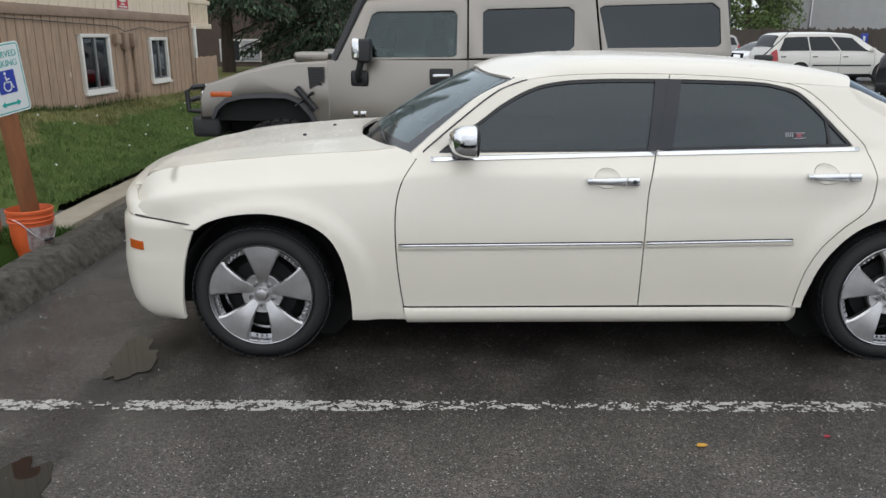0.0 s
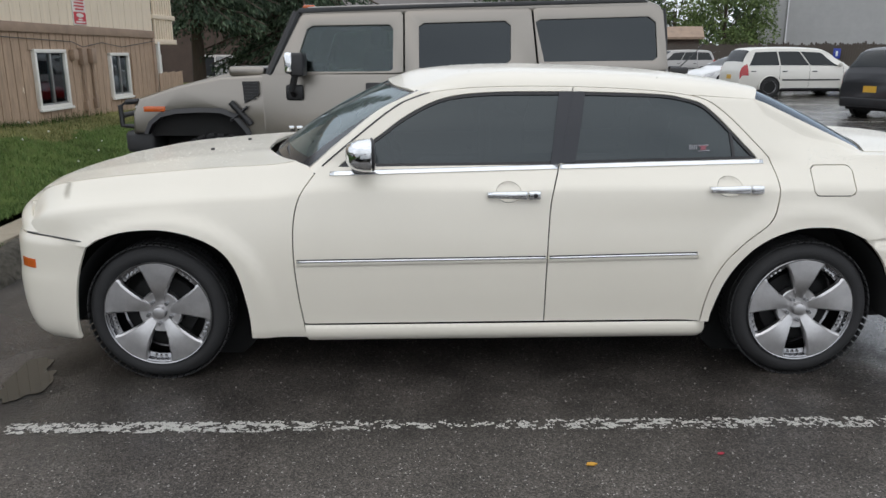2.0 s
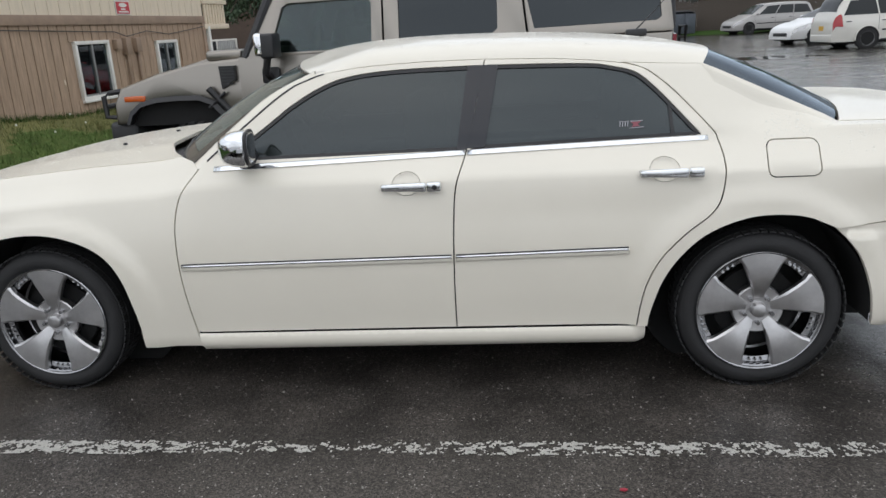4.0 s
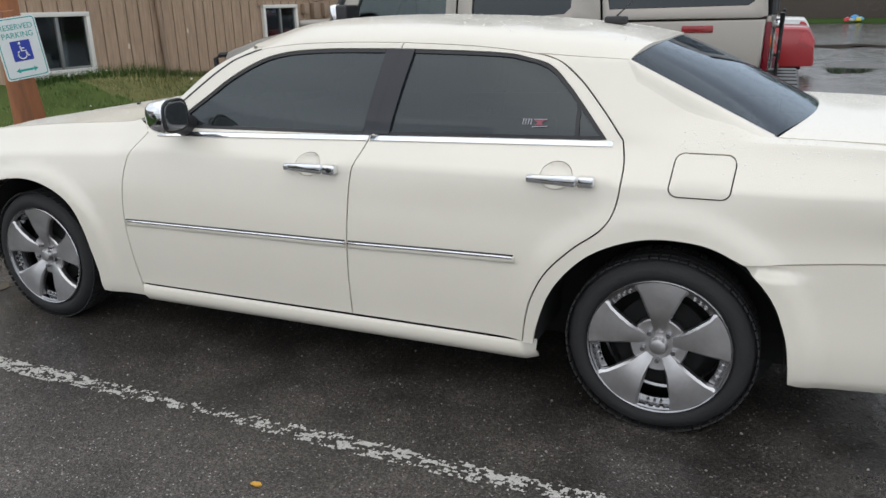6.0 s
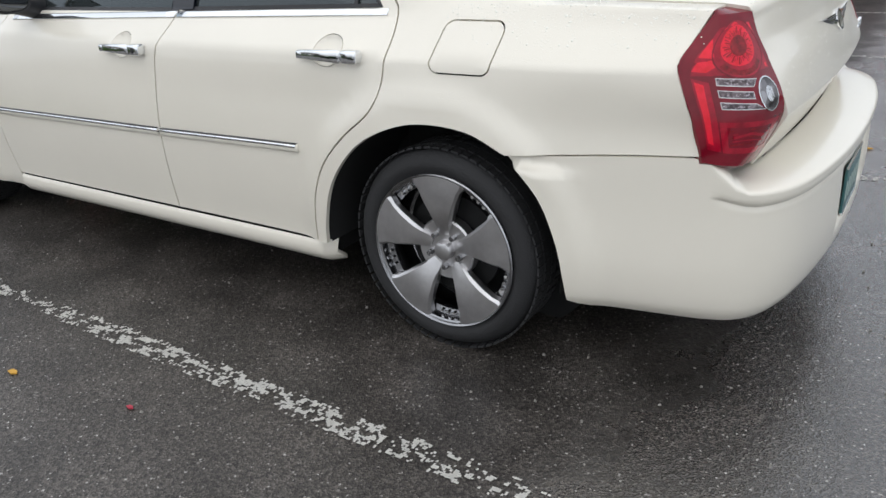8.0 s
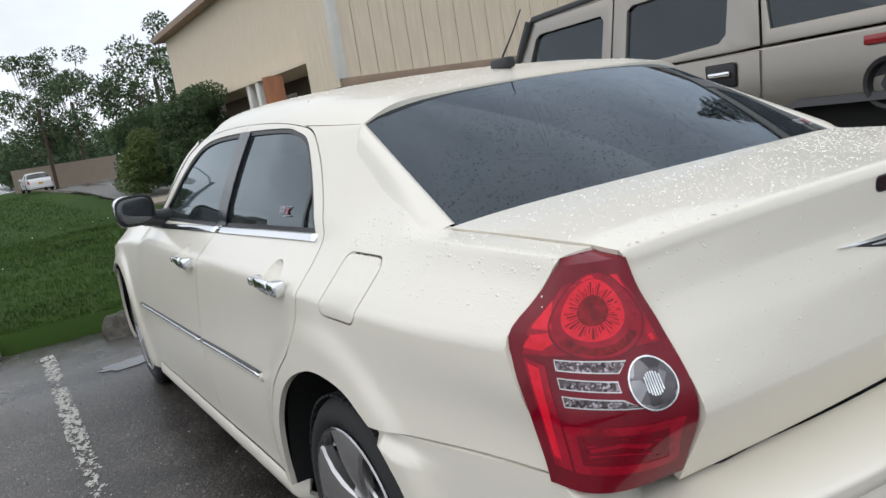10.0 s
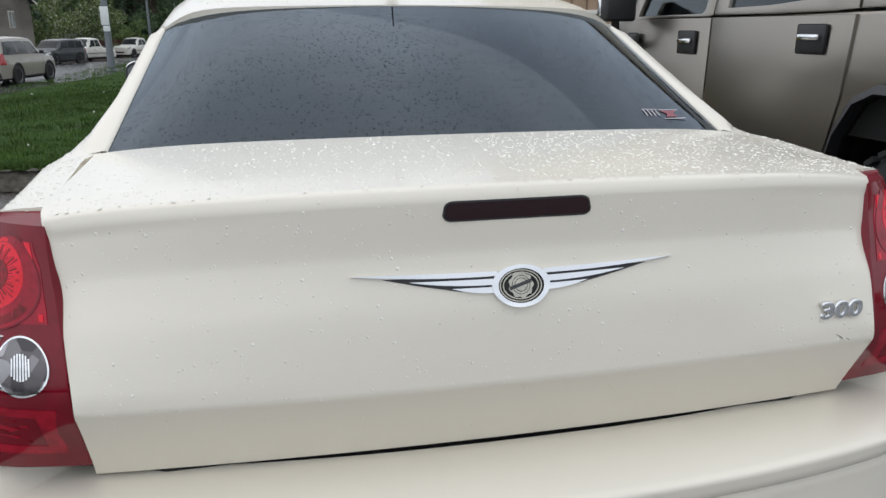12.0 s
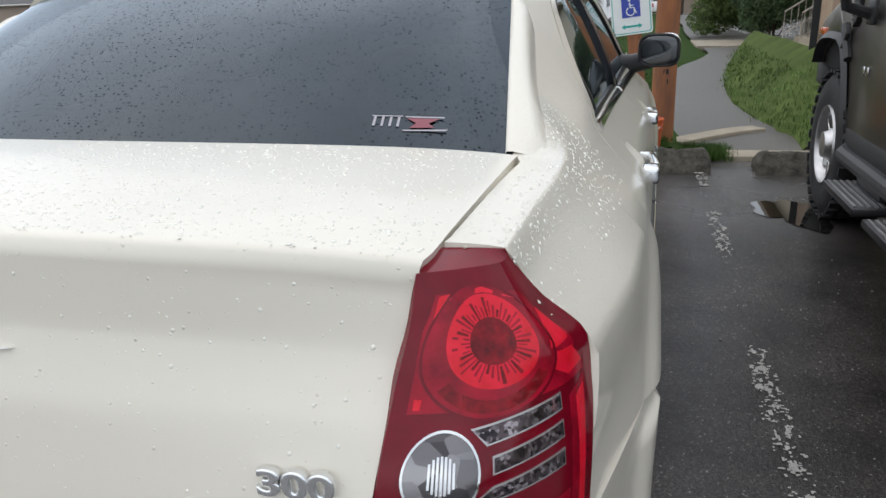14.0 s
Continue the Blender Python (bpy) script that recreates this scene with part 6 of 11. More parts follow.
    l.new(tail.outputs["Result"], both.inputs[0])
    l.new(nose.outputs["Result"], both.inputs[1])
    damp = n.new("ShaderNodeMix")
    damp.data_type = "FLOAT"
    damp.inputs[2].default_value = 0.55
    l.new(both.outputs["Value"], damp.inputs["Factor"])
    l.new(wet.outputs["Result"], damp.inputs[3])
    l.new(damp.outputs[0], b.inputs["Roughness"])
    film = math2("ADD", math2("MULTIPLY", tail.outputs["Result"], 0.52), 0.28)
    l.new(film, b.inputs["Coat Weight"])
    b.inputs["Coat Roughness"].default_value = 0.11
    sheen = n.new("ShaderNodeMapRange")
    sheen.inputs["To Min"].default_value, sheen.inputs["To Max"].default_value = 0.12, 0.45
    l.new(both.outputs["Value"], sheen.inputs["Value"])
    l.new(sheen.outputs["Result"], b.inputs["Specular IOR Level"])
    add = n.new("ShaderNodeMath")
    l.new(stones.outputs["Distance"], add.inputs[0])
    l.new(grit.outputs["Distance"], add.inputs[1])
    bp = n.new("ShaderNodeBump")
    bp.inputs["Strength"].default_value, bp.inputs["Distance"].default_value = 0.8, 0.004
    l.new(add.outputs["Value"], bp.inputs["Height"])
    l.new(bp.outputs["Normal"], b.inputs["Normal"])
    water = n.new("ShaderNodeBump")
    water.inputs["Strength"].default_value, water.inputs["Distance"].default_value = 0.2, 0.004
    l.new(add.outputs["Value"], water.inputs["Height"])
    l.new(water.outputs["Normal"], b.inputs["Coat Normal"])
    b.inputs["Coat IOR"].default_value = 1.8
    return m


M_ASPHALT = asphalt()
M_ROAD = material("wet_road", (0.07, 0.071, 0.073), rough=0.22, var=0.35, var_scale=0.35, bump=0.12, bump_scale=40)
M_WATER = material("puddle_water", (0.012, 0.012, 0.011), rough=0.02, spec=0.6)
M_CONCRETE = material("worn_concrete", (0.40, 0.345, 0.26), rough=0.75, var=0.35, var_scale=3.5, bump=0.4, bump_scale=70)
M_KERB = material("dark_mossy_kerb", (0.135, 0.124, 0.104), rough=0.9, spec=0.2, var=0.8, var_scale=16, bump=1.0, bump_scale=75, color2=(0.035, 0.033, 0.026))
M_PATH = material("wet_path", (0.13, 0.122, 0.108), rough=0.5, spec=0.3, var=0.35, var_scale=1.6, bump=0.3, bump_scale=90)
M_TURF = material("turf_soil", (0.036, 0.070, 0.015), rough=0.9, spec=0.05, var=0.5, var_scale=2.2, bump=0.8, bump_scale=60, color2=(0.035, 0.065, 0.016))
M_LINE = material("worn_white_line", (0.62, 0.60, 0.55), rough=0.6, var=0.3, var_scale=30, bump=0.3, bump_scale=150)


def lawn_b(x, y):
    """The lawn towards the road: it falls to the road and the far part climbs with it."""
    fall = smoothstep(-3.5, -10.5, y) * (1 - smoothstep(-14, -30, x))
    away = smoothstep(0.5, -4.5, y)
    return 0.13 - 0.62 * fall - (0.88 * smoothstep(-8, -32, x) + 0.55 * smoothstep(-32, -95, x)) * away + 0.02 * noise.noise(Vector((x * 0.6, y * 0.6, 0)))


def lawn_a(x, y):
    """The lawn in front of the flats, rising to their wall."""
    up = smoothstep(-2.6, -4.6, x)
    return 0.07 + up * (0.42 + 0.26 * smoothstep(7.5, 3.0, y)) * smoothstep(1.9, 3.0, y) + 0.015 * noise.noise(Vector((x * 0.9, y * 0.9, 3)))


ROAD = [(60, -21, -1.5), (20, -19.5, -1.35), (0, -17.5, -1.15), (-16, -15.4, -0.82), (-30, -14.1, -0.82), (-60, -12.5, -1.2), (-90, -11.3, -1.42), (-150, -9.8, -0.93), (-290, -7.8, 1.45), (-420, -6.5, 2.9)]

# one sheet for the whole ground; it dips a little under the road and the lawns
bm = bmesh.new()
span = [-700, -400, -200, -120, -80, -50, -30, -20, -12, -7, -4, -2.4, -1, 0, 1.5, 3, 5, 8, 12, 20, 35, 60, 100, 200, 400, 700]
rows = [[bm.verts.new((x, y, -2.2 if (y < -5.5 and x < 40 and y > -60) or (x < -2.5 and -70 < y <= -5.5) or (x <= -7 and -70 < y <= 0) else (-0.04 if x < -2.2 else 0.0))) for y in span] for x in span]
for a, b in zip(rows, rows[1:]):
    for k in range(len(span) - 1):
        bm.faces.new((a[k], a[k + 1], b[k + 1], b[k]))
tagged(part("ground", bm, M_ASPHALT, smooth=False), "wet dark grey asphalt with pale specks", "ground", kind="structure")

# the road beyond the lawn
pts = smooth_curve([np.array(p, float) for p in ROAD], 4.0)
verts, faces = [], []
for i, p in enumerate(pts):
    for w in (-5.2, -2.6, 0, 2.6, 5.2):
        verts.append((p[0], p[1] + w, p[2] + 0.03 - 0.012 * abs(w) / 2))
for i in range(len(pts) - 1):
    for k in range(4):
        q = i * 5 + k
        faces.append((q, q + 5, q + 6, q + 1))
tagged(new_mesh("road", verts, faces, M_ROAD, smooth=True), "wet grey street that climbs in the distance", "road", kind="structure")
# verge and yards on the far side of the road
verts, faces = [], []
for i, p in enumerate(pts):
    low = smoothstep(-75, -55, p[0])
    for w, dz in ((-5.2, 0.0), (-9, 0.06 - 0.35 * low), (-30, 0.2 - 1.3 * low), (-120, 1.0 - 2.3 * low)):
        verts.append((p[0], p[1] + w, p[2] + dz))
for i in range(len(pts) - 1):
    for k in range(3):
        q = i * 4 + k
        faces.append((q, q + 1, q + 5, q + 4))
tagged(new_mesh("far_yard", verts, faces, M_ROAD, smooth=True), "wet parking yard across the street", "ground", kind="structure")


def sheet(name, x0, x1, y0, y1, n, fn, mat, label, category="lawn", keep=None):
    verts, faces, index = [], [], {}
    xs, ys = np.linspace(x0, x1, n[0]), np.linspace(y0, y1, n[1])
    for i, x in enumerate(xs):
        for j, y in enumerate(ys):
            if keep is None or keep(x, y):
                index[i, j] = len(verts)
                verts.append((x, y, fn(x, y)))
    for i in range(n[0] - 1):
        for j in range(n[1] - 1):
            k = [(i, j), (i + 1, j), (i + 1, j + 1), (i, j + 1)]
            if all(q in index for q in k):
                faces.append([index[q] for q in k])
    return tagged(new_mesh(name, verts, faces, mat, smooth=True), label, category, kind="structure")


verts, faces = [], []
for y in np.linspace(-13.2, 1.15, 70):
    verts += [(-2.225, y, lawn_b(-2.22, y)), (-2.16, y, 0.07), (-2.12, y, -0.06)]
for i in range(69):
    for k in range(2):
        q = i * 3 + k
        faces.append((q, q + 1, q + 4, q + 3))
tagged(new_mesh("lawn_edge", verts, faces, M_TURF, smooth=True), "ragged earth edge of the lawn", "lawn edge", kind="structure")
PATH_A = pchip([2.0, 3.0, 7.0, 10.0, 12.5, 14.6, 20, 24, 37, 60], [1.20, 1.20, 1.30, 1.48, 2.05, 2.35, 2.3, 2.3, 2.6, 2.6])
PATH_B = pchip([2.0, 3.2, 4.5, 6.4, 9.2, 12.2, 14.6, 20, 24, 37, 60], [2.50, 2.26, 1.94, 1.98, 2.35, 3.30, 4.6, 4.4, 4.2, 4.0, 4.0])


def path_edge(x):
    return float(PATH_A(-x)), float(PATH_B(-x))


def verge(x):
    """The street's near edge at a place along it."""
    return float(np.interp(-x, [-p[0] for p in ROAD], [p[1] for p in ROAD])) + 5.2


sheet("lawn_road_side", -95, -2.22, -13.2, 2.55, (150, 44), lambda x, y: lawn_b(x, y) - 0.75 * smoothstep(verge(x) + 0.5, verge(x) - 0.15, y) - (0.16 if y > path_edge(x)[0] + 0.12 else 0), M_TURF, "green lawn sloping down to the street")
sheet("lawn_flats_side", -24, -2.60, 1.95, 24, (150, 170), lambda x, y: lawn_a(x, y) - (0.14 if y < path_edge(x)[1] - 0.05 else 0), M_TURF, "uneven green lawn in front of the flats", keep=lambda x, y: not (x < -4.8 and 2.9 < y < 11.6) and y > path_edge(x)[1] - 0.25)


# grass blades
def blades(name, count, area, fn, label, h=(0.035, 0.085), keep=None, seed=1, per=6, spread=0.03, wide=0.004):
    rng = random.Random(seed)
    verts, faces = [], []
    for _ in range(count):
        x = area[0] + (area[1] - area[0]) * rng.random() ** (1.6 if area[4] else 1.0)
        y = area[2] + (area[3] - area[2]) * rng.random()
        if area[4]:
            x = area[1] - (area[1] - area[0]) * rng.random() ** 1.9
        if keep and not keep(x, y):
            continue
        z = fn(x, y)
        far = 1 + 0.10 * abs(x - area[1])
        for _ in range(per):
            a, hh = rng.random() * math.tau, rng.uniform(*h) * (0.8 + 0.35 * noise.noise(Vector((x, y, 0)))) * min(far, 1.8) ** 0.5
            bx, by = x + rng.gauss(0, spread) * far, y + rng.gauss(0, spread) * far
            lx, ly = math.cos(a) * hh * 0.6, math.sin(a) * hh * 0.6
            wx, wy = -math.sin(a) * wide * far, math.cos(a) * wide * far
            k = len(verts)
            verts += [(bx - wx, by - wy, z - 0.01), (bx + wx, by + wy, z - 0.01), (bx + lx, by + ly, z + hh)]
            faces.append((k, k + 1, k + 2))
    return tagged(new_mesh(name, verts, faces, M_BLADE), label, "grass", kind="stuff")


def leafy(name, dark, light, rough=0.6):
    m = material(name, light, rough=rough, spec=0.12)
    n, l = m.node_tree.nodes, m.node_tree.links
    geo = n.new("ShaderNodeNewGeometry")
    ramp = n.new("ShaderNodeValToRGB")
    ramp.color_ramp.elements[0].color, ramp.color_ramp.elements[1].color = (*dark, 1), (*light, 1)
    l.new(geo.outputs["Random Per Island"], ramp.inputs["Fac"])
    co = n.new("ShaderNodeTexCoord")
    patch = n.new("ShaderNodeTexNoise")
    patch.inputs["Scale"].default_value, patch.inputs["Detail"].default_value = 0.9, 6
    l.new(co.outputs["Object"], patch.inputs["Vector"])
    mr = n.new("ShaderNodeMapRange")
    mr.inputs["From Min"].default_value, mr.inputs["From Max"].default_value = 0.3, 0.7
    mr.inputs["To Min"].default_value, mr.inputs["To Max"].default_value = 0.5, 1.3
    l.new(patch.outputs["Fac"], mr.inputs["Value"])
    mul = n.new("ShaderNodeMix")
    mul.data_type, mul.blend_type = "RGBA", "MULTIPLY"
    mul.inputs["Factor"].default_value = 1.0
    l.new(ramp.outputs["Color"], mul.inputs[6])
    l.new(mr.outputs["Result"], mul.inputs[7])
    l.new(mul.outputs[2], n["Principled BSDF"].inputs["Base Color"])
    return m


M_BLADE = leafy("grass_blades", (0.026, 0.062, 0.011), (0.078, 0.138, 0.030))
blades("grass_road_side", 15000, (-12, -2.25, -9.8, 1.15, True), lawn_b, "short wet green grass on the lawn", seed=3, h=(0.03, 0.065), per=7)
M_BLADE_DRY = leafy("yellowish_grass_blades", (0.09, 0.12, 0.034), (0.36, 0.33, 0.15))
M_TURF_DRY = material("yellowish_turf", (0.22, 0.21, 0.085), rough=0.9, spec=0.05, var=0.5, var_scale=2.2, bump=0.8, bump_scale=60, color2=(0.10, 0.11, 0.045))
def lush(x, y):
    """Where the flats' lawn is fresh green; the strip along the wall is strawy."""
    return y < 3.4 or x > -3.75 + 0.5 * noise.noise(Vector((x * 0.9, y * 0.9, 5)))


lawn_mesh = bpy.data.objects["lawn_flats_side"].data
lawn_mesh.materials.append(M_TURF_DRY)
lawn_mesh.polygons.foreach_set("material_index", [0 if lush(p.center.x, p.center.y) else 1 for p in lawn_mesh.polygons])
M_BLADE_LUSH = leafy("fresh_grass_blades", (0.058, 0.115, 0.03), (0.185, 0.26, 0.085))
M_TURF_LUSH = material("fresh_turf", (0.11, 0.15, 0.045), rough=0.9, spec=0.05, var=0.5, var_scale=2.2, bump=0.8, bump_scale=60)
lawn_mesh.materials[0] = M_TURF_LUSH
blades("grass_by_path", 17000, (-11, -2.62, 1.9, 13, True), lawn_a, "short fresh green grass before the flats", seed=15, keep=lambda x, y: lush(x, y) and not (x < -4.75 and y > 2.6) and y > path_edge(x)[1] - 0.02, h=(0.025, 0.07), per=7)
bpy.data.objects["grass_by_path"].data.materials[0] = M_BLADE_LUSH
blades("grass_flats_side", 15000, (-10, -2.62, 2.0, 13, True), lawn_a, "ragged green grass before the flats", seed=5, keep=lambda x, y: not (x < -4.75 and y > 2.6 and y < 11.8) and not lush(x, y), h=(0.03, 0.085))
bpy.data.objects["grass_flats_side"].data.materials[0] = M_BLADE_DRY
blades("grass_far_road_side", 9000, (-60, -11, -10.0, 0.9, True), lawn_b, "short wet green grass on the lawn", seed=7, per=4, spread=0.06, wide=0.006, h=(0.03, 0.06))
blades("grass_tuft_by_post", 520, (-2.72, -2.15, 1.08, 1.66, False), lambda x, y: 0.0, "green grass tuft at the post", seed=9, per=7, h=(0.04, 0.11))
blades("grass_at_wall", 1500, (-4.72, -4.45, 2.8, 11.6, False), lambda x, y: lawn_a(x, y), "tall weeds along the wall", seed=11, h=(0.06, 0.2), per=5)
M_BLOOM = material("dandelion_heads", (0.75, 0.75, 0.7), rough=0.8)
rng = random.Random(4)
bm = bmesh.new()
for _ in range(46):
    x, y = -2.6 - 11 * rng.random(), -9 + 10 * rng.random()
    bmesh.ops.create_icosphere(bm, subdivisions=1, radius=rng.uniform(0.007, 0.014), matrix=Matrix.Translation((x, y, lawn_b(x, y) + rng.uniform(0.07, 0.13))))
for _ in range(16):
    x, y = -2.8 - 1.8 * rng.random(), 2.2 + 8 * rng.random()
    bmesh.ops.create_icosphere(bm, subdivisions=1, radius=rng.uniform(0.008, 0.016), matrix=Matrix.Translation((x, y, lawn_a(x, y) + rng.uniform(0.06, 0.12))))
tagged(part("dandelion_clocks", bm, M_BLOOM), "white dandelion clocks in the grass", "flowers", kind="stuff")


# concrete: kerbs, edging strip, path
def rough_block(name, x0, x1, y0, y1, h, label, seed, mat=None, group="kerb stones", chip=0.026, category="kerb", batter=1.0):
    bm = bmesh.new()
    n = max(4, int((y1 - y0) / 0.02))
    sec = [(x1, -0.02), (x1 - 0.03 * batter, h * 0.25), (x1 - 0.075 * batter, h * 0.6), (x1 - 0.115 * batter, h * 0.88), (x1 - 0.14 * batter, h), ((x0 + x1) / 2, h), (x0 + 0.08 * batter, h), (x0 + 0.045 * batter, h * 0.85), (x0, -0.02)]
    rows = []
    for i in range(n + 1):
        y = y0 + (y1 - y0) * i / n
        row = []
        endcap = 1.0 - 0.55 * (max(0.0, 1 - min(i, n - i) / 3.0)) ** 2
        for x, z in sec:
            w = noise.noise(Vector((x * 9, y * 7, z * 9 + seed))) * chip + noise.noise(Vector((x * 30, y * 25, z * 30 + seed))) * chip * 0.5 + noise.noise(Vector((x * 75, y * 70, z * 75 + seed))) * chip * 0.3
            row.append(bm.verts.new((x + w * 0.8, y, max(-0.02, z * (endcap if z > 0.03 else 1) + w * (1 if z > 0.03 else 0)))))
        rows.append(row)
    for a, b in zip(rows, rows[1:]):
        for k in range(len(sec) - 1):
            bm.faces.new((a[k], a[k + 1], b[k + 1], b[k]))
    bm.faces.new(rows[0])
    bm.faces.new(rows[-1][::-1])
    return tagged(part(name, bm, mat or M_KERB, sharp=60), label, category, group)


rough_block("kerb_stone", -1.98, -1.60, -0.95, 0.80, 0.14, "chipped dark concrete kerb stone on the asphalt", 1)
rough_block("kerb_stone", -1.98, -1.61, 0.83, 1.46, 0.145, "chipped dark concrete kerb stone on the asphalt", 6)
rough_block("kerb_stone", -2.16, -1.98, -1.68 - 2.45, -1.68, 0.14, "long weathered kerb stone below the lawn", 2)
rough_block("kerb_stone", -2.17, -1.98, -1.68 - 2.45 - 3.2, -1.70 - 2.45, 0.14, "long weathered kerb stone below the lawn", 3)
rough_block("kerb_stone", -2.02, -1.68, 1.80, 3.95, 0.13, "dark mossy kerb stone before the truck", 4)
# flat pale concrete strip that bends round from the path along the lawn
for line, wide, lab in (([(-2.38, 1.62), (-2.40, 2.2), (-2.43, 3.0), (-2.45, 5.0), (-2.45, 7.6)], 0.15, "pale tan concrete edging strip along the lawn"), ([(-2.72, 1.18), (-2.95, 1.40), (-3.22, 1.72), (-3.42, 2.02)], 0.11, "pale tan concrete strip across the path")):
    verts, faces = [], []
    strip = smooth_curve(line, 0.08)
    for i, p in enumerate(strip):
        t = np.array(strip[min(i + 1, len(strip) - 1)]) - np.array(strip[max(i - 1, 0)])
        t = t / np.linalg.norm(t)
        zt = 0.022 if line[0][0] > -2.5 else 0.062 + 0.03 * smoothstep(-2.8, -3.4, p[0])
        for w, z in ((-1.05, -0.04), (-1.0, zt - 0.006), (-0.93, zt), (0.93, zt), (1.0, zt - 0.006), (1.05, -0.04)):
            wob = 0.010 * noise.noise(Vector((p[0] * 5, p[1] * 5, w * 3)))
            verts.append((p[0] - t[1] * (w * wide + wob), p[1] + t[0] * (w * wide + wob), z))
    for i in range(len(strip) - 1):
        for k in range(5):
            q = i * 6 + k
            faces.append((q, q + 6, q + 7, q + 1))
    tagged(new_mesh("edging_strip", verts, faces, M_CONCRETE), lab, "paving", kind="structure")


verts, faces = [], []
xs = [-2.02, -2.3, -2.6, -3.2, -4, -5, -6, -7, -8, -9, -10, -11, -12, -13, -14, -15, -16, -17, -18, -19, -20, -22, -26, -32, -40, -55]
for x in xs:
    a, b = path_edge(x)
    for k in range(5):
        verts.append((x, a + (b - a) * k / 4, -0.035 + 0.065 * smoothstep(-2.0, -2.9, x) + 0.09 * smoothstep(-2.6, -4.2, x) + 0.012 * smoothstep(-3, -8, x) + 0.16 * smoothstep(-20, -40, x)))
for i in range(len(xs) - 1):
    for k in range(4):
        q = i * 5 + k
        faces.append((q, q + 1, q + 6, q + 5))
tagged(new_mesh("path", verts, faces, M_PATH, smooth=True), "wet grey path leading to the flats", "path", kind="structure")
box_path = box("path_branch", -19.5, -16.4, 2.2, 7.0, 0.0, 0.17, M_CONCRETE)
tagged(box_path, "pale concrete path before the steps", "path", kind="structure")


# worn parking lines, as flakes of paint
def flakes(name, x0, x1, yc, width, wear, seed, label, cell=0.013):
    rng = random.Random(seed)
    verts, faces = [], []
    nx, ny = int((x1 - x0) / cell), int(width / cell)
    for i in range(nx):
        x = x0 + i * cell
        for j in range(ny):
            y = yc - width / 2 + j * cell
            v = noise.noise(Vector((x * 14, y * 38, seed))) * 0.6 + noise.noise(Vector((x * 42, y * 60, seed + 7))) * 0.5 + noise.noise(Vector((x * 90, y * 90, seed))) * 0.55 - 0.06
            edge = abs(j + 0.5 - ny / 2) / (ny / 2)
            if v < wear(x) + 0.35 * edge**4:
                continue
            a, b, c, d = (rng.uniform(-0.3, 0.1) * cell for _ in range(4))
            k = len(verts)
            verts += [(x + a, y + b, 0.0035), (x + cell * 1.1 + c, y + a, 0.0035), (x + cell * 1.1 + b, y + cell * 1.1 + d, 0.0035), (x + d, y + cell * 1.1 + c, 0.0035)]
            faces.append((k, k + 1, k + 2, k + 3))
    return tagged(new_mesh(name, verts, faces, M_LINE), label, "road marking", "parking lines", kind="stuff")


flakes("parking_line", -1.55, 5.2, -1.385, 0.105, lambda x: -0.02 - 0.12 * smoothstep(0.9, 0.3, x) * smoothstep(-0.7, -0.45, x) + 0.40 * smoothstep(-0.46, -0.54, x) * smoothstep(-0.76, -0.68, x) - 0.10 * smoothstep(-0.70, -0.78, x) + 0.14 * smoothstep(0.6, 1.3, x) * smoothstep(2.0, 1.5, x) + 0.25 * smoothstep(3.1, 3.9, x), 2, "worn flaking white parking line on wet asphalt", 0.0062)
flakes("parking_line", -1.62, 4.4, 1.385, 0.105, lambda x: 0.08 + 0.5 * smoothstep(-1.2, -1.0, x) * smoothstep(-0.35, -0.5, x) + 0.6 * smoothstep(0.35, 0.7, x) * smoothstep(1.75, 1.5, x), 12, "worn flaking white parking line on wet asphalt", 0.0062)
for k, yc in enumerate((4.7, 7.5, 10.3, 17.2, -4.2, -7.0)):
    flakes("parking_line", -1.0, 4.2, yc, 0.10, lambda x: 0.05, 20 + k, "worn flaking white parking line on wet asphalt")
for k, (xx, yc) in enumerate(((9.0, 13.0), (9.0, 16.0), (10.0, 19.0), (10.0, 26.0))):
    flakes("parking_line", xx, xx + 5, yc, 0.12, lambda x: -0.1, 40 + k, "worn flaking white parking line on wet asphalt")


# standing water
def puddle(cx, cy, rx, ry, seed, z=0.0045):
    rng = random.Random(seed)
    ph = [rng.uniform(0, math.tau) for _ in range(5)]
    n = 60
    ring_pts = []
    for k in range(n):
        a = k * math.tau / n
        r = 1 + 0.22 * math.sin(2 * a + ph[0]) + 0.16 * math.sin(3 * a + ph[1]) + 0.09 * math.sin(7 * a + ph[2]) + 0.05 * math.sin(13 * a + ph[3])
        ring_pts.append((cx + rx * r * math.cos(a), cy + ry * r * math.sin(a), z))
    verts = [(cx, cy, z)] + ring_pts
    faces = [(0, 1 + k, 1 + (k + 1) % n) for k in range(n)]
    return tagged(new_mesh("puddle", verts, faces, M_WATER), "shallow puddle of rainwater on the asphalt", "puddle", "puddles", kind="stuff")


for k, (a, b, c, d) in enumerate(((-0.655, -0.90, 0.11, 0.24), (-0.66, -2.22, 0.19, 0.42), (-0.45, 1.86, 0.34, 0.19), (4.65, 9.5, 0.6, 0.35), (4.8, 16.0, 0.7, 1.3), (5.0, 24.4, 0.9, 1.3), (7.2, 24.5, 1.6, 1.0), (4.6, 6.9, 0.8, 0.35), (9.5, 21.0, 1.8, 0.7), (4.95, -0.9, 0.22, 0.5))):
    puddle(a, b, c, d, 50 + k)
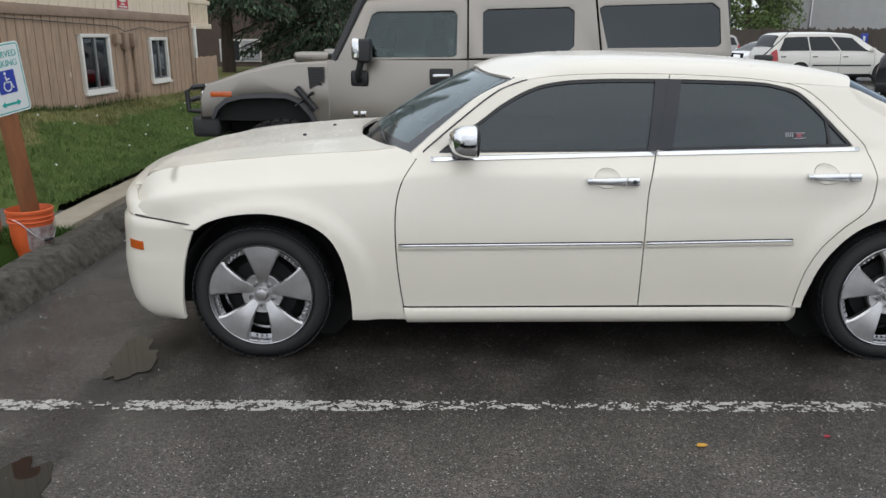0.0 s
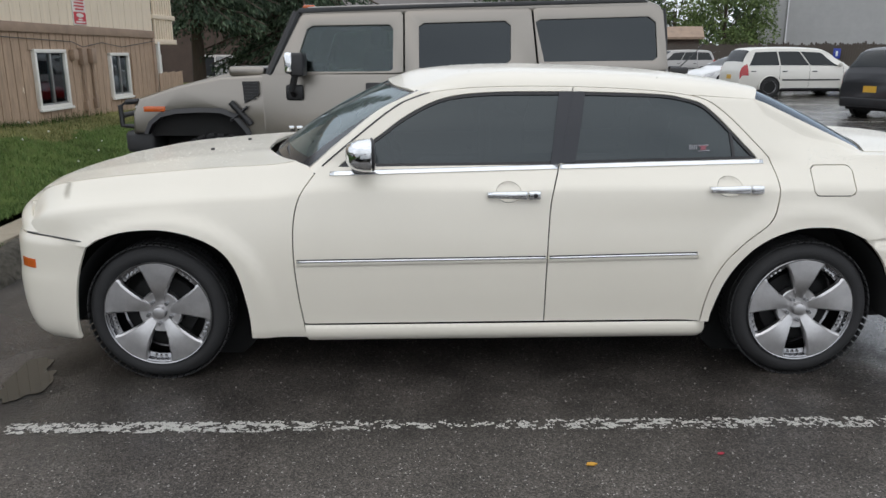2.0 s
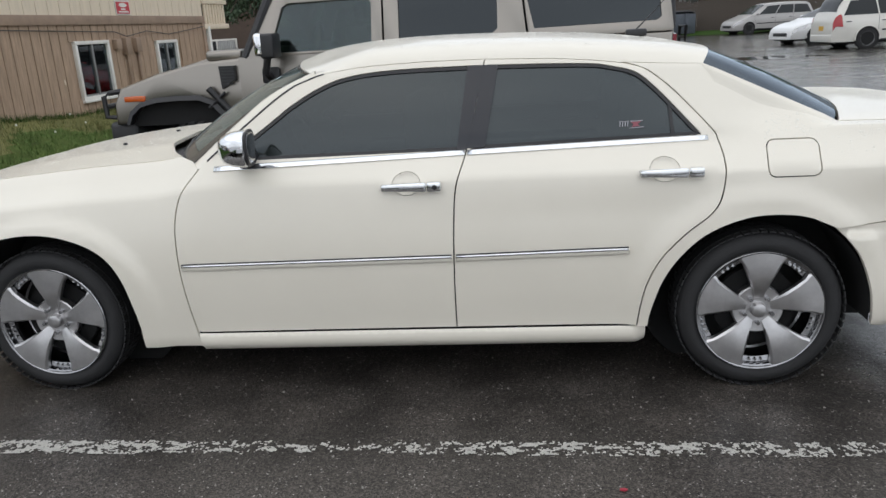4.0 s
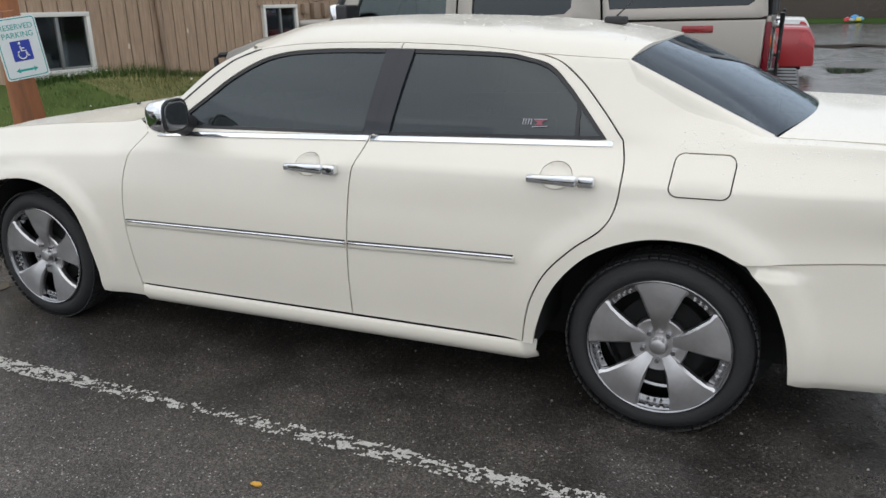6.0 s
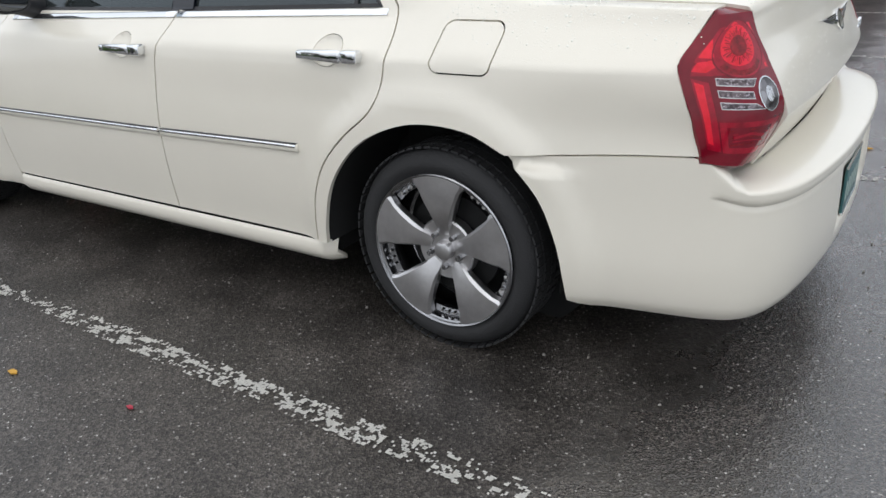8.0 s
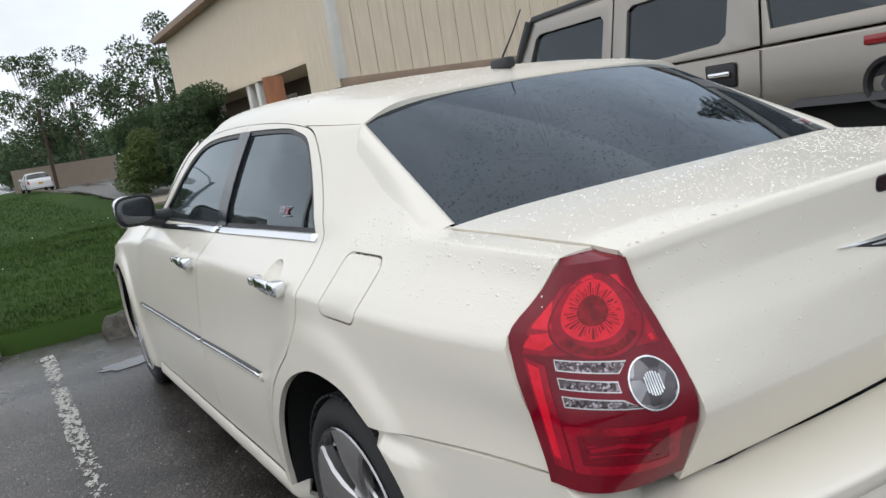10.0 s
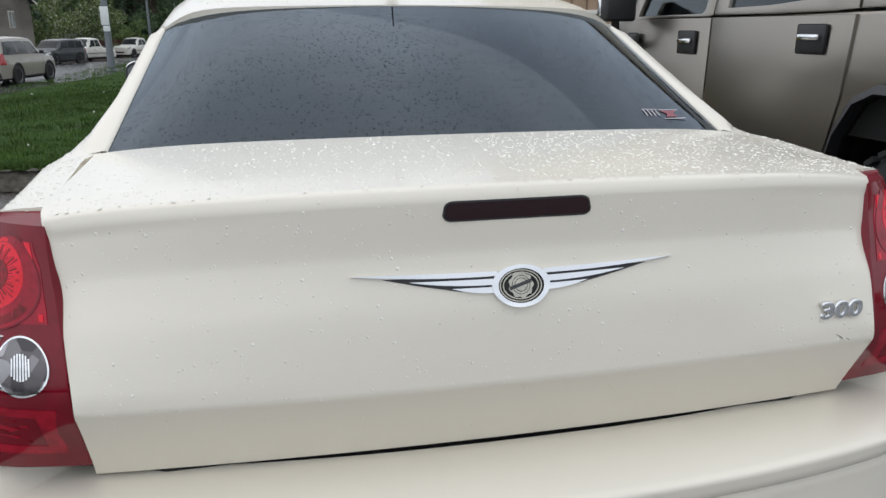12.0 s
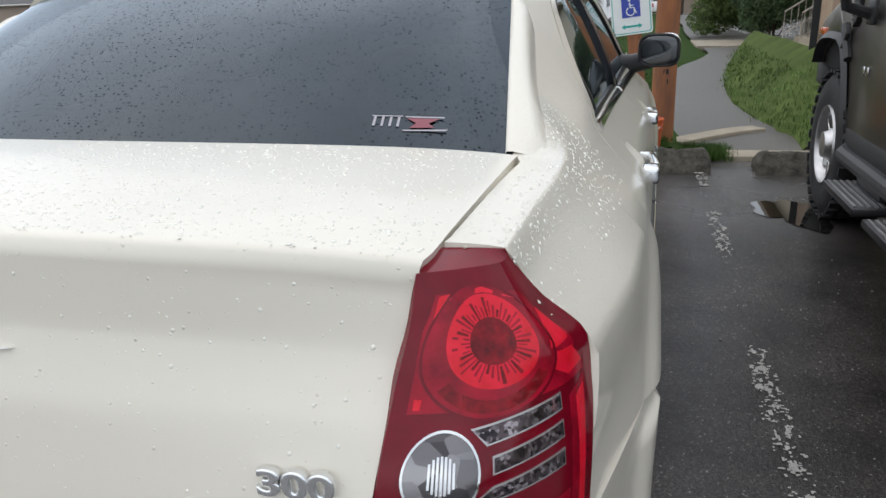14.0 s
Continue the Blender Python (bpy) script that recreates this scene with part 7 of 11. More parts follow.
# litter on the asphalt
M_LEAF = material("yellow_leaf", (0.55, 0.30, 0.04), rough=0.7)
for x, y, s, mat, lab in ((1.893, -1.715, 0.022, M_LEAF, "yellow fallen leaf on the asphalt"), (2.415, -1.645, 0.014, material("red_scrap", (0.35, 0.03, 0.05), rough=0.6), "red scrap on the asphalt"), (3.95, 1.9, 0.02, M_LEAF, "yellow fallen leaf on the asphalt")):
    bm = bm_prism([(x - s, y - s * 0.3), (x + s * 0.2, y - s * 0.5), (x + s, y), (x + s * 0.3, y + s * 0.45), (x - s * 0.7, y + s * 0.35)], "z", 0.003, 0.008)
    tagged(part("fallen_leaf" if mat is M_LEAF else "paper_scrap", bm, mat), lab, "litter")
bm = bmesh.new()
rng = random.Random(8)
for _ in range(700):
    x, y, r = rng.uniform(-1.5, 5.5), rng.uniform(-3.4, 2.0), rng.uniform(0.0018, 0.0055)
    m = Matrix.Translation((x, y, r * 0.5)) @ Euler((rng.random() * 3, rng.random() * 3, rng.random() * 3)).to_matrix().to_4x4() @ Matrix.Diagonal((r, r * 0.8, r * 0.6, 1))
    bmesh.ops.create_cube(bm, size=1.6, matrix=m)
tagged(part("gravel", bm, material("loose_gravel", (0.30, 0.28, 0.25), rough=0.7, var=0.5, var_scale=3), smooth=False), "loose pale gravel on wet asphalt", "gravel", kind="stuff")

# ---- the off-road truck beside it ----
M_PEWTER = paint("pewter_paint", (0.29, 0.268, 0.238), rough=0.32)
M_PEWTER.node_tree.nodes["Principled BSDF"].inputs["Metallic"].default_value = 1.0
M_PEWTER.node_tree.nodes["Principled BSDF"].inputs["Coat Weight"].default_value = 0.2
M_PEWTER_GLASS = tinted_glass("truck_tinted_glass", (0.05, 0.055, 0.06))
M_CLEAR_GLASS = tinted_glass("truck_clear_glass", (0.55, 0.62, 0.58))
M_GREY_TRIM = material("dark_grey_cladding", (0.035, 0.036, 0.038), rough=0.55, var=0.25, var_scale=10, bump=0.1, bump_scale=200)
HX, HY = 1.0, 3.04
hum = thing("off_road_truck", HX, HY, 0, "large pewter grey off-road truck with black cladding", "truck")


def hx(p):
    return [(a - HX, b) for a, b in p]


HW = 1.03
arch_f = [(-1.02, 0.88), (-0.985, 0.955), (-0.91, 1.015), (-0.79, 1.045), (-0.60, 1.055), (-0.42, 1.05), (-0.32, 1.01), (-0.23, 0.90), (-0.15, 0.73), (-0.10, 0.60)]
arch_r = [(2.10, 0.60), (2.17, 0.86), (2.26, 1.00), (2.37, 1.05), (2.92, 1.05), (3.02, 0.98), (3.10, 0.84)]
body_poly = [(-1.15, 0.88)] + arch_f + arch_r + [(3.19, 0.84), (3.22, 1.10), (3.23, 1.385), (-0.04, 1.355), (-0.41, 1.335), (-0.77, 1.265), (-1.09, 1.165), (-1.14, 1.05)]
bm = bm_prism(hx(body_poly), "y", -HW, HW)
for v in bm.verts:
    # the bonnet's sides draw in towards the front and upward
    if v.co.x < -HX + 0.0 and v.co.z > 1.1:
        v.co.y *= 0.965
    elif v.co.z > 1.3:
        v.co.y *= 0.985
bmesh.ops.bevel(bm, geom=[e for e in bm.edges if abs(e.verts[0].co.y - e.verts[1].co.y) < 0.1], offset=0.025, segments=3, profile=0.5, affect="EDGES")
part("body", bm, M_PEWTER, hum)


def tilt(z):
    """Half width of the cab at a height: the sides lean in."""
    return HW - 0.015 - 0.115 * max(0.0, z - 1.36) / 0.53


def lean(poly, out=0.0, back=0.03, mat=None, name="panel", parent=None, sides=(-1, 1), bevel=0.006, label="", hole=None):
    """A plate on the leaning cab side, cut to an (x, z) outline in world places."""
    made = []
    for s in sides:
        bm = bmesh.new()
        a = [bm.verts.new((x - HX, s * (tilt(z) + out), z)) for x, z in poly]
        b = [bm.verts.new((x - HX, s * (tilt(z) + out - back), z)) for x, z in poly]
        if hole:
            ha = [bm.verts.new((x - HX, s * (tilt(z) + out), z)) for x, z in hole]
            hb = [bm.verts.new((x - HX, s * (tilt(z) + out - back), z)) for x, z in hole]
            n = len(poly)
            for ring_o, ring_i in ((a, ha), (b, hb)):
                for i in range(n):
                    j = (i + 1) % n
                    bm.faces.new((ring_o[i], ring_o[j], ring_i[j], ring_i[i]))
            for i in range(n):
                j = (i + 1) % n
                bm.faces.new((ha[i], ha[j], hb[j], hb[i]))
                bm.faces.new((a[i], a[j], b[j], b[i]))
        else:
            bm.faces.new(a)
            bm.faces.new(b[::-1])
            for i in range(len(a)):
                j = (i + 1) % len(a)
                bm.faces.new((a[j], a[i], b[i], b[j]))
        bmesh.ops.recalc_face_normals(bm, faces=bm.faces)
        if bevel:
            front = [e for e in bm.edges if all(v in a or (hole and v in ha) for v in e.verts) and len(e.link_faces) == 2 and e.calc_face_angle(0) > 0.9]
            bmesh.ops.bevel(bm, geom=front, offset=bevel, segments=2, profile=0.5, affect="EDGES")
        made.append(part(name, bm, mat or M_PEWTER, parent or hum, label))
    return made


def grow(poly, d):
    """An outline of the same count, moved outward from the middle."""
    return [tuple(p) for p in shrink(poly, -d)]


WIN_F = [(0.18, 1.375), (0.56, 1.378), (0.955, 1.38), (0.985, 1.40), (0.99, 1.71), (0.96, 1.745), (0.34, 1.735), (0.295, 1.71)]
WIN_R = [(1.20, 1.405), (1.56, 1.41), (1.90, 1.43), (1.945, 1.47), (1.945, 1.74), (1.90, 1.775), (1.24, 1.757), (1.20, 1.73)]
WIN_Q = [(2.22, 1.455), (2.66, 1.46), (3.11, 1.465), (3.145, 1.49), (3.13, 1.765), (3.07, 1.81), (2.19, 1.785), (2.15, 1.765)]
CAB_F = [(-0.02, 1.352), (0.56, 1.36), (1.03, 1.362), (1.072, 1.37), (1.072, 1.82), (1.05, 1.85), (0.27, 1.825), (0.225, 1.80)]
CAB_R = [(1.084, 1.37), (1.56, 1.368), (2.02, 1.372), (2.165, 1.38), (2.115, 1.85), (2.09, 1.875), (1.11, 1.855), (1.084, 1.835)]
CAB_Q = [(2.178, 1.38), (2.66, 1.383), (3.19, 1.385), (3.235, 1.40), (3.19, 1.86), (3.10, 1.90), (2.16, 1.88), (2.128, 1.86)]
for nm, cab, win in (("front_door_frame", CAB_F, WIN_F), ("rear_door_frame", CAB_R, WIN_R), ("rear_pillar_panel", CAB_Q, WIN_Q)):
    lean(cab, 0.004, 0.06, M_PEWTER, nm, hole=win)
lean(grow(WIN_F, 0.01), -0.020, 0.006, M_CLEAR_GLASS, "side_window", label="clear door window", bevel=0)
lean(grow(WIN_R, 0.01), -0.018, 0.006, M_PEWTER_GLASS, "side_window", label="dark tinted side window", bevel=0)
lean(grow(WIN_Q, 0.01), -0.012, 0.006, M_PEWTER_GLASS, "side_window", label="dark tinted side window", bevel=0)
# door plates below the windows
for nm, x0, x1, low in (("front_door", -0.075, 1.072, 0.60), ("rear_door", 1.084, 2.13, 0.60)):
    for s in (-1, 1):
        top = 1.358
        poly = [(x0 + 0.02, low), (x1 - 0.02, low), (x1, low + 0.03), (x1, top), (x0, top), (x0, low + 0.03)]
        if nm == "rear_door":
            poly = [(x0 + 0.02, low), (1.95, low), (2.05, 0.66), (2.10, 0.80), (2.155, 1.02), (2.165, top), (x0, top), (x0, low + 0.03)]
        bm = bm_prism(hx(poly), "y", s * (HW - 0.012), s * (HW + 0.010))
        front = [e for e in bm.edges if abs(e.verts[0].co.y - e.verts[1].co.y) < 1e-4 and abs(e.verts[0].co.y) > HW]
        bmesh.ops.bevel(bm, geom=front, offset=0.007, segments=2, profile=0.5, affect="EDGES")
        for v in bm.verts:
            if v.co.z > 1.3:
                v.co.y -= s * 0.016
        door = part(nm, bm, M_PEWTER, hum)
        hxx, hz = (0.86, 1.225) if nm == "front_door" else (1.93, 1.255)
        recess = box("handle_recess", hxx - 0.095 - HX, hxx + 0.095 - HX, s * (HW + 0.002), s * (HW + 0.016), hz - 0.065, hz + 0.065, M_BLACK, door, bevel=0.012)
        part("handle", bm_box(hxx - 0.07 - HX, hxx + 0.07 - HX, s * (HW + 0.018), s * (HW + 0.036), hz - 0.006, hz + 0.022, 0.007), M_CHROME, recess, "chrome lever handle")
        if nm == "front_door":
            bm = bm_box(0.13 - HX, 0.17 - HX, s * (HW + 0.008), s * (HW + 0.016), 0.90, 0.945, 0.003)
            bm_box(0.19 - HX, 0.24 - HX, s * (HW + 0.008), s * (HW + 0.016), 0.90, 0.945, 0.003, bm=bm)
            part("side_badge", bm, M_CHROME, door)
# roof with black rails and front visor lamps
bm = bm_prism([(0.20 - HX, 1.80), (0.30 - HX, 1.885), (1.2 - HX, 1.915), (3.05 - HX, 1.945), (3.17 - HX, 1.90), (3.20 - HX, 1.84), (2.0 - HX, 1.84), (1.0 - HX, 1.82)], "y", -0.90, 0.90, bevel=0.02)
part("roof", bm, M_PEWTER, hum)
for s in (-1, 1):
    bm = bm_prism([(0.20 - HX, 1.835), (0.24 - HX, 1.875), (1.2 - HX, 1.905), (3.02 - HX, 1.955), (3.07 - HX, 1.925), (1.2 - HX, 1.872)], "y", s * 0.83, s * 0.915, bevel=0.008)
    part("roof_rail", bm, M_GREY_TRIM, hum, "black roof rail")
for k in range(5):
    y = -0.6 + 0.3 * k
    part("cab_lamp", bm_box(0.22 - HX, 0.32 - HX, y - 0.05, y + 0.05, 1.88, 1.915, 0.012), M_AMBER, hum, "amber roof lamp")
bm = bm_prism([(0.0 - HX, 1.37), (0.02 - HX, 1.35), (0.24 - HX, 1.84), (0.22 - HX, 1.85)], "y", -0.86, 0.86)
part("windscreen", bm, M_CLEAR_GLASS, hum)
for s in (-1, 1):
    part("screen_pillar", bm_tube([(-0.02 - HX, s * 1.0, 1.35), (0.215 - HX, s * 0.915, 1.84)], 0.034, 8), M_GREY_TRIM, hum)
# bonnet, scoop, vents, latches, lamps
bm = bm_prism(hx([(-1.10, 1.16), (-0.78, 1.27), (-0.40, 1.36), (-0.05, 1.385), (-0.05, 1.33), (-1.05, 1.12)]), "y", -0.80, 0.80, bevel=0.015)
part("bonnet", bm, M_PEWTER, hum)
for s in (-1, 1):
    bm = bm_box(-0.36 - HX, -0.06 - HX, s * 0.62, s * 0.96, 1.34, 1.418, 0.025, 3)
    part("cowl_scoop", bm, M_PEWTER, hum)
    vent = part("side_vent", bm_prism(hx([(-0.235, 1.30), (-0.105, 1.30), (-0.105, 1.20), (-0.225, 1.125)]), "y", s * (HW - 0.06), s * (HW + 0.006)), M_BLACK, hum, "black slatted side vent")
    for k in range(6):
        z = 1.285 - k * 0.024
        part("slat", bm_box(-0.228 + 0.0 - HX, -0.112 - (0.02 if k > 4 else 0) - HX, s * (HW - 0.005), s * (HW + 0.012), z - 0.006, z + 0.004), M_GREY_TRIM, vent)
    bm = bm_tube([(-0.335 - HX, s * (HW + 0.012), 1.135), (-0.18 - HX, s * (HW + 0.012), 0.955)], 0.026, 10)
    latch = part("bonnet_latch", bm, M_BLACK, hum, "black rubber bonnet latch")
    part("strap", bm_tube([(-0.345 - HX, s * (HW + 0.02), 0.985), (-0.20 - HX, s * (HW + 0.025), 1.10)], 0.012, 6), M_BLACK, latch)
    m = part("side_marker", bm_box(-1.05 - HX, -0.875 - HX, s * (HW - 0.035), s * (HW + 0.006), 1.058, 1.102, 0.008), M_AMBER, hum, "amber side marker lamp")
    # black wheel-arch cladding, front and rear
    for pts in (arch_f, arch_r):
        pts = hx(pts)
        out = shrink(pts + [(pts[-1][0], 0.5), (pts[0][0], 0.5)], -0.038)[: len(pts)]
        bm = bmesh.new()
        n = len(pts)
        a = [bm.verts.new((x, s * (HW + 0.035), z)) for x, z in pts]
        b = [bm.verts.new((x, s * (HW + 0.012), z)) for x, z in out]
        c = [bm.verts.new((x, s * (HW - 0.10), z)) for x, z in pts]
        for i in range(n - 1):
            bm.faces.new((a[i], a[i + 1], b[i + 1], b[i]))
            bm.faces.new((a[i + 1], a[i], c[i], c[i + 1]))
        part("arch_cladding", bm, M_BLACK, hum, "dark grey wheel-arch cladding")
    # mirrors: black housing with a chrome cap
    arm = part("mirror_arm", bm_tube([(0.185 - HX, s * 1.05, 1.20), (0.19 - HX, s * 1.17, 1.24), (0.225 - HX, s * 1.20, 1.36)], 0.028, 8), M_BLACK, hum)
    part("arm_pad", bm_box(0.12 - HX, 0.26 - HX, s * (HW + 0.004), s * (HW + 0.03), 1.15, 1.275, 0.02), M_BLACK, hum)
    head = part("mirror_head", bm_box(0.20 - HX, 0.305 - HX, s * 1.09, s * 1.30, 1.345, 1.525, 0.02, 3), M_BLACK, hum, "black truck mirror with chrome cap")
    part("mirror_cap", bm_box(0.155 - HX, 0.225 - HX, s * 1.085, s * 1.305, 1.365, 1.53, 0.025, 3), M_CHROME, head, "chrome mirror cap")
    # sill, tube step and two mesh steps
    part("rocker", bm_box(-0.12 - HX, 2.12 - HX, s * (HW - 0.10), s * (HW + 0.012), 0.49, 0.615, 0.02), M_GREY_TRIM, hum)
    part("side_tube", bm_tube([(-0.05 - HX, s * (HW - 0.06), 0.52), (0.05 - HX, s * (HW + 0.03), 0.47), (2.0 - HX, s * (HW + 0.03), 0.47), (2.1 - HX, s * (HW - 0.06), 0.52)], 0.045, 10), M_GREY_TRIM, hum, "black side tube")
    for x0, x1 in ((0.38, 0.98), (1.14, 1.74)):
        st = part("side_step", bm_box(x0 - HX, x1 - HX, s * (HW + 0.02), s * (HW + 0.19), 0.365, 0.40, 0.008), M_BLACK, hum, "black ribbed side step")
        for k in range(5):
            y = HW + 0.045 + k * 0.03
            part("step_rib", bm_box(x0 + 0.03 - HX, x1 - 0.03 - HX, s * y, s * (y + 0.012), 0.398, 0.407), M_RIM, st)
        part("step_bracket", bm_box(x0 + 0.1 - HX, x1 - 0.1 - HX, s * (HW - 0.05), s * (HW + 0.06), 0.40, 0.47, 0.01), M_BLACK, hum)
    # red rear marker and round filler cup
    part("rear_marker", bm_box(2.71 - HX, 2.91 - HX, s * (HW - 0.03), s * (HW + 0.008), 1.297, 1.342, 0.008), material("red_marker_lens", (0.30, 0.008, 0.012), rough=0.2, coat=0.5, var=0.3, var_scale=40) if s < 0 else bpy.data.materials["red_marker_lens"], hum, "red side marker lamp")
    cup = part("filler_cup", bm_lathe([(0.0, 0.0), (0.085, 0.0), (0.098, -0.03), (0.116, -0.034), (0.120, -0.026), (0.120, 0.0)], sides=36, center=(2.825 - HX, 0, 1.122)), M_BLACK, hum, "round black fuel filler cup")
    cup.location.y = s * (HW - 0.006)
    cup.scale.y = -s
    part("filler_cap", bm_lathe([(0.0, -0.025), (0.04, -0.025), (0.05, 0.0)], sides=6, center=(2.825 - HX, 0, 1.118)), M_GREY_TRIM, cup)


def off_road_wheel(x, s, turn=0.0):
    hub = new("truck_wheel")
    hub.parent = hum
    hub.matrix_basis = pose(x - HX, s * 0.90, 0.435, 0, 0, (180 if s > 0 else 0) + turn)
    w = 0.15
    prof = [(0.225, w), (0.30, w), (0.38, w - 0.01), (0.425, w - 0.03), (0.437, w - 0.05), (0.437, -w + 0.05), (0.425, -w + 0.03), (0.38, -w), (0.30, -w - 0.006), (0.235, -w + 0.01), (0.225, w)]
    part("tyre", bm_lathe(prof, sides=56), M_RUBBER, hub, "chunky off-road tyre", sharp=50)
    bm = bmesh.new()
    for k in range(34):
        for j, o in enumerate((-0.12, -0.04, 0.04, 0.12)):
            a = (k + 0.5 * (j % 2)) * math.tau / 34
            m = Matrix.Rotation(-a, 4, "Y") @ Matrix.Translation((0.436, o, 0)) @ Matrix.Diagonal((0.022, 0.065, 0.05, 1))
            bmesh.ops.create_cube(bm, size=1.0, matrix=m)
    part("tread", bm, M_RUBBER, hub, smooth=False)
    rim = [(0.236, -w + 0.01), (0.232, -w - 0.004), (0.222, -w + 0.002), (0.205, -w + 0.05), (0.19, -w + 0.075), (0.12, -w + 0.055), (0.085, -w + 0.02), (0.075, -w - 0.01), (0.0, -w - 0.016)]
    part("rim", bm_lathe(rim, sides=48), M_RIM, hub, "bright cast wheel rim")
    for k in range(8):
        a = k * math.tau / 8
        m = Matrix.Rotation(-a, 4, "Y") @ Matrix.Translation((0.15, -w + 0.045, 0)) @ Matrix.Diagonal((0.11, 0.03, 0.035, 1))
        bm = bmesh.new()
        bmesh.ops.create_cube(bm, size=1.0, matrix=m)
        bmesh.ops.bevel(bm, geom=list(bm.edges), offset=0.008, segments=2, profile=0.5, affect="EDGES")
        part("spoke", bm, M_CHROME, hub)
    return hub


for s in (-1, 1):
    off_road_wheel(-0.47, s)
    off_road_wheel(2.65, s)
# dark wells, floor and cabin
box("chassis", -1.0 - HX, 3.15 - HX, -0.68, 0.68, 0.42, 0.86, M_DARK, hum, bevel=0.03)
box("wheel_well", -1.12 - HX, -0.12 - HX, -0.98, 0.98, 0.86, 1.12, M_DARK, hum)
box("wheel_well", 2.10 - HX, 3.12 - HX, -0.98, 0.98, 0.86, 1.12, M_DARK, hum)
box("dashboard", 0.02 - HX, 0.30 - HX, -0.85, 0.85, 1.30, 1.42, M_BLACK, hum, bevel=0.03)
box("cab_partition", 1.10 - HX, 1.16 - HX, -0.85, -0.1, 1.3, 1.8, M_BLACK, hum, bevel=0.02)
for y in (-0.5, 0.5):
    bm = bm_box(0.72 - HX, 0.92 - HX, y - 0.26, y + 0.26, 1.0, 1.56, 0.06)
    bm_box(0.78 - HX, 0.88 - HX, y - 0.13, y + 0.13, 1.58, 1.74, 0.04, bm=bm)
    part("seat", bm, M_BLACK, hum)
bm = bm_tube([(0.42 - HX + 0.09 * math.sin(a) * 0.5, -0.5 + 0.19 * math.cos(a), 1.42 + 0.17 * math.sin(a)) for a in (k * math.tau / 28 for k in range(28))], 0.015, 6, closed=True)
part("steering_wheel", bm, M_BLACK, hum)
# front bumper, brush guard, grille
box("front_bumper", -1.24 - HX, -1.00 - HX, -0.99, 0.99, 0.72, 0.90, M_GREY_TRIM, hum, "black front bumper", bevel=0.04, segs=3)
box("grille", -1.165 - HX, -1.10 - HX, -0.86, 0.86, 0.92, 1.155, M_CHROME, hum, "chrome slotted grille", bevel=0.02)
for s in (-1, 1):
    guard = [(-1.16 - HX, s * 0.93, 0.93), (-1.27 - HX, s * 0.93, 0.94), (-1.275 - HX, s * 0.93, 1.10), (-1.22 - HX, s * 0.93, 1.13), (-1.12 - HX, s * 0.93, 1.14)]
    part("brush_guard", bm_tube(guard, 0.022, 8), M_BLACK, hum, "black tube brush guard")
    box("headlamp", -1.17 - HX, -1.09 - HX, s * 0.70, s * 0.90, 0.97, 1.12, M_CHROME, hum, bevel=0.02)
part("brush_guard_bar", bm_tube([(-1.272 - HX, -0.93, 1.02), (-1.29 - HX, 0, 1.02), (-1.272 - HX, 0.93, 1.02)], 0.022, 8), M_BLACK, hum)
# tail: gate, lamps, ladder racks, plate, bumper
gate = box("tailgate", 3.20 - HX, 3.265 - HX, -0.86, 0.86, 0.93, 1.40, M_PEWTER, hum, "pewter tailgate with chrome handle", bevel=0.02)
box("rear_window", 3.17 - HX, 3.235 - HX, -0.80, 0.80, 1.42, 1.86, M_PEWTER_GLASS, hum, "dark rear window", bevel=0.02)
box("gate_step", 3.24 - HX, 3.275 - HX, -0.75, 0.75, 1.05, 1.085, M_GREY_TRIM, gate, bevel=0.008)
box("plate_pocket", 3.262 - HX, 3.272 - HX, -0.60, 0.10, 1.08, 1.31, M_BLACK, gate, bevel=0.004)
tp = box("truck_plate", 3.27 - HX, 3.279 - HX, -0.46, -0.12, 1.13, 1.27, material("white_truck_plate", (0.65, 0.66, 0.62), rough=0.45, var=0.2, var_scale=25), gate, "pale number plate with coloured bars", bevel=0.003)
for k in range(4):
    box("plate_bar", 3.278 - HX, 3.282 - HX, -0.425 + k * 0.075, -0.375 + k * 0.075, 1.155, 1.225, material("plate_marks_dark", (0.35, 0.18, 0.06), rough=0.5) if k == 0 else bpy.data.materials["plate_marks_dark"], tp)
box("gate_handle", 3.262 - HX, 3.33 - HX, -0.62, 0.12, 1.31, 1.355, M_CHROME, gate, "chrome tailgate bar", bevel=0.012)
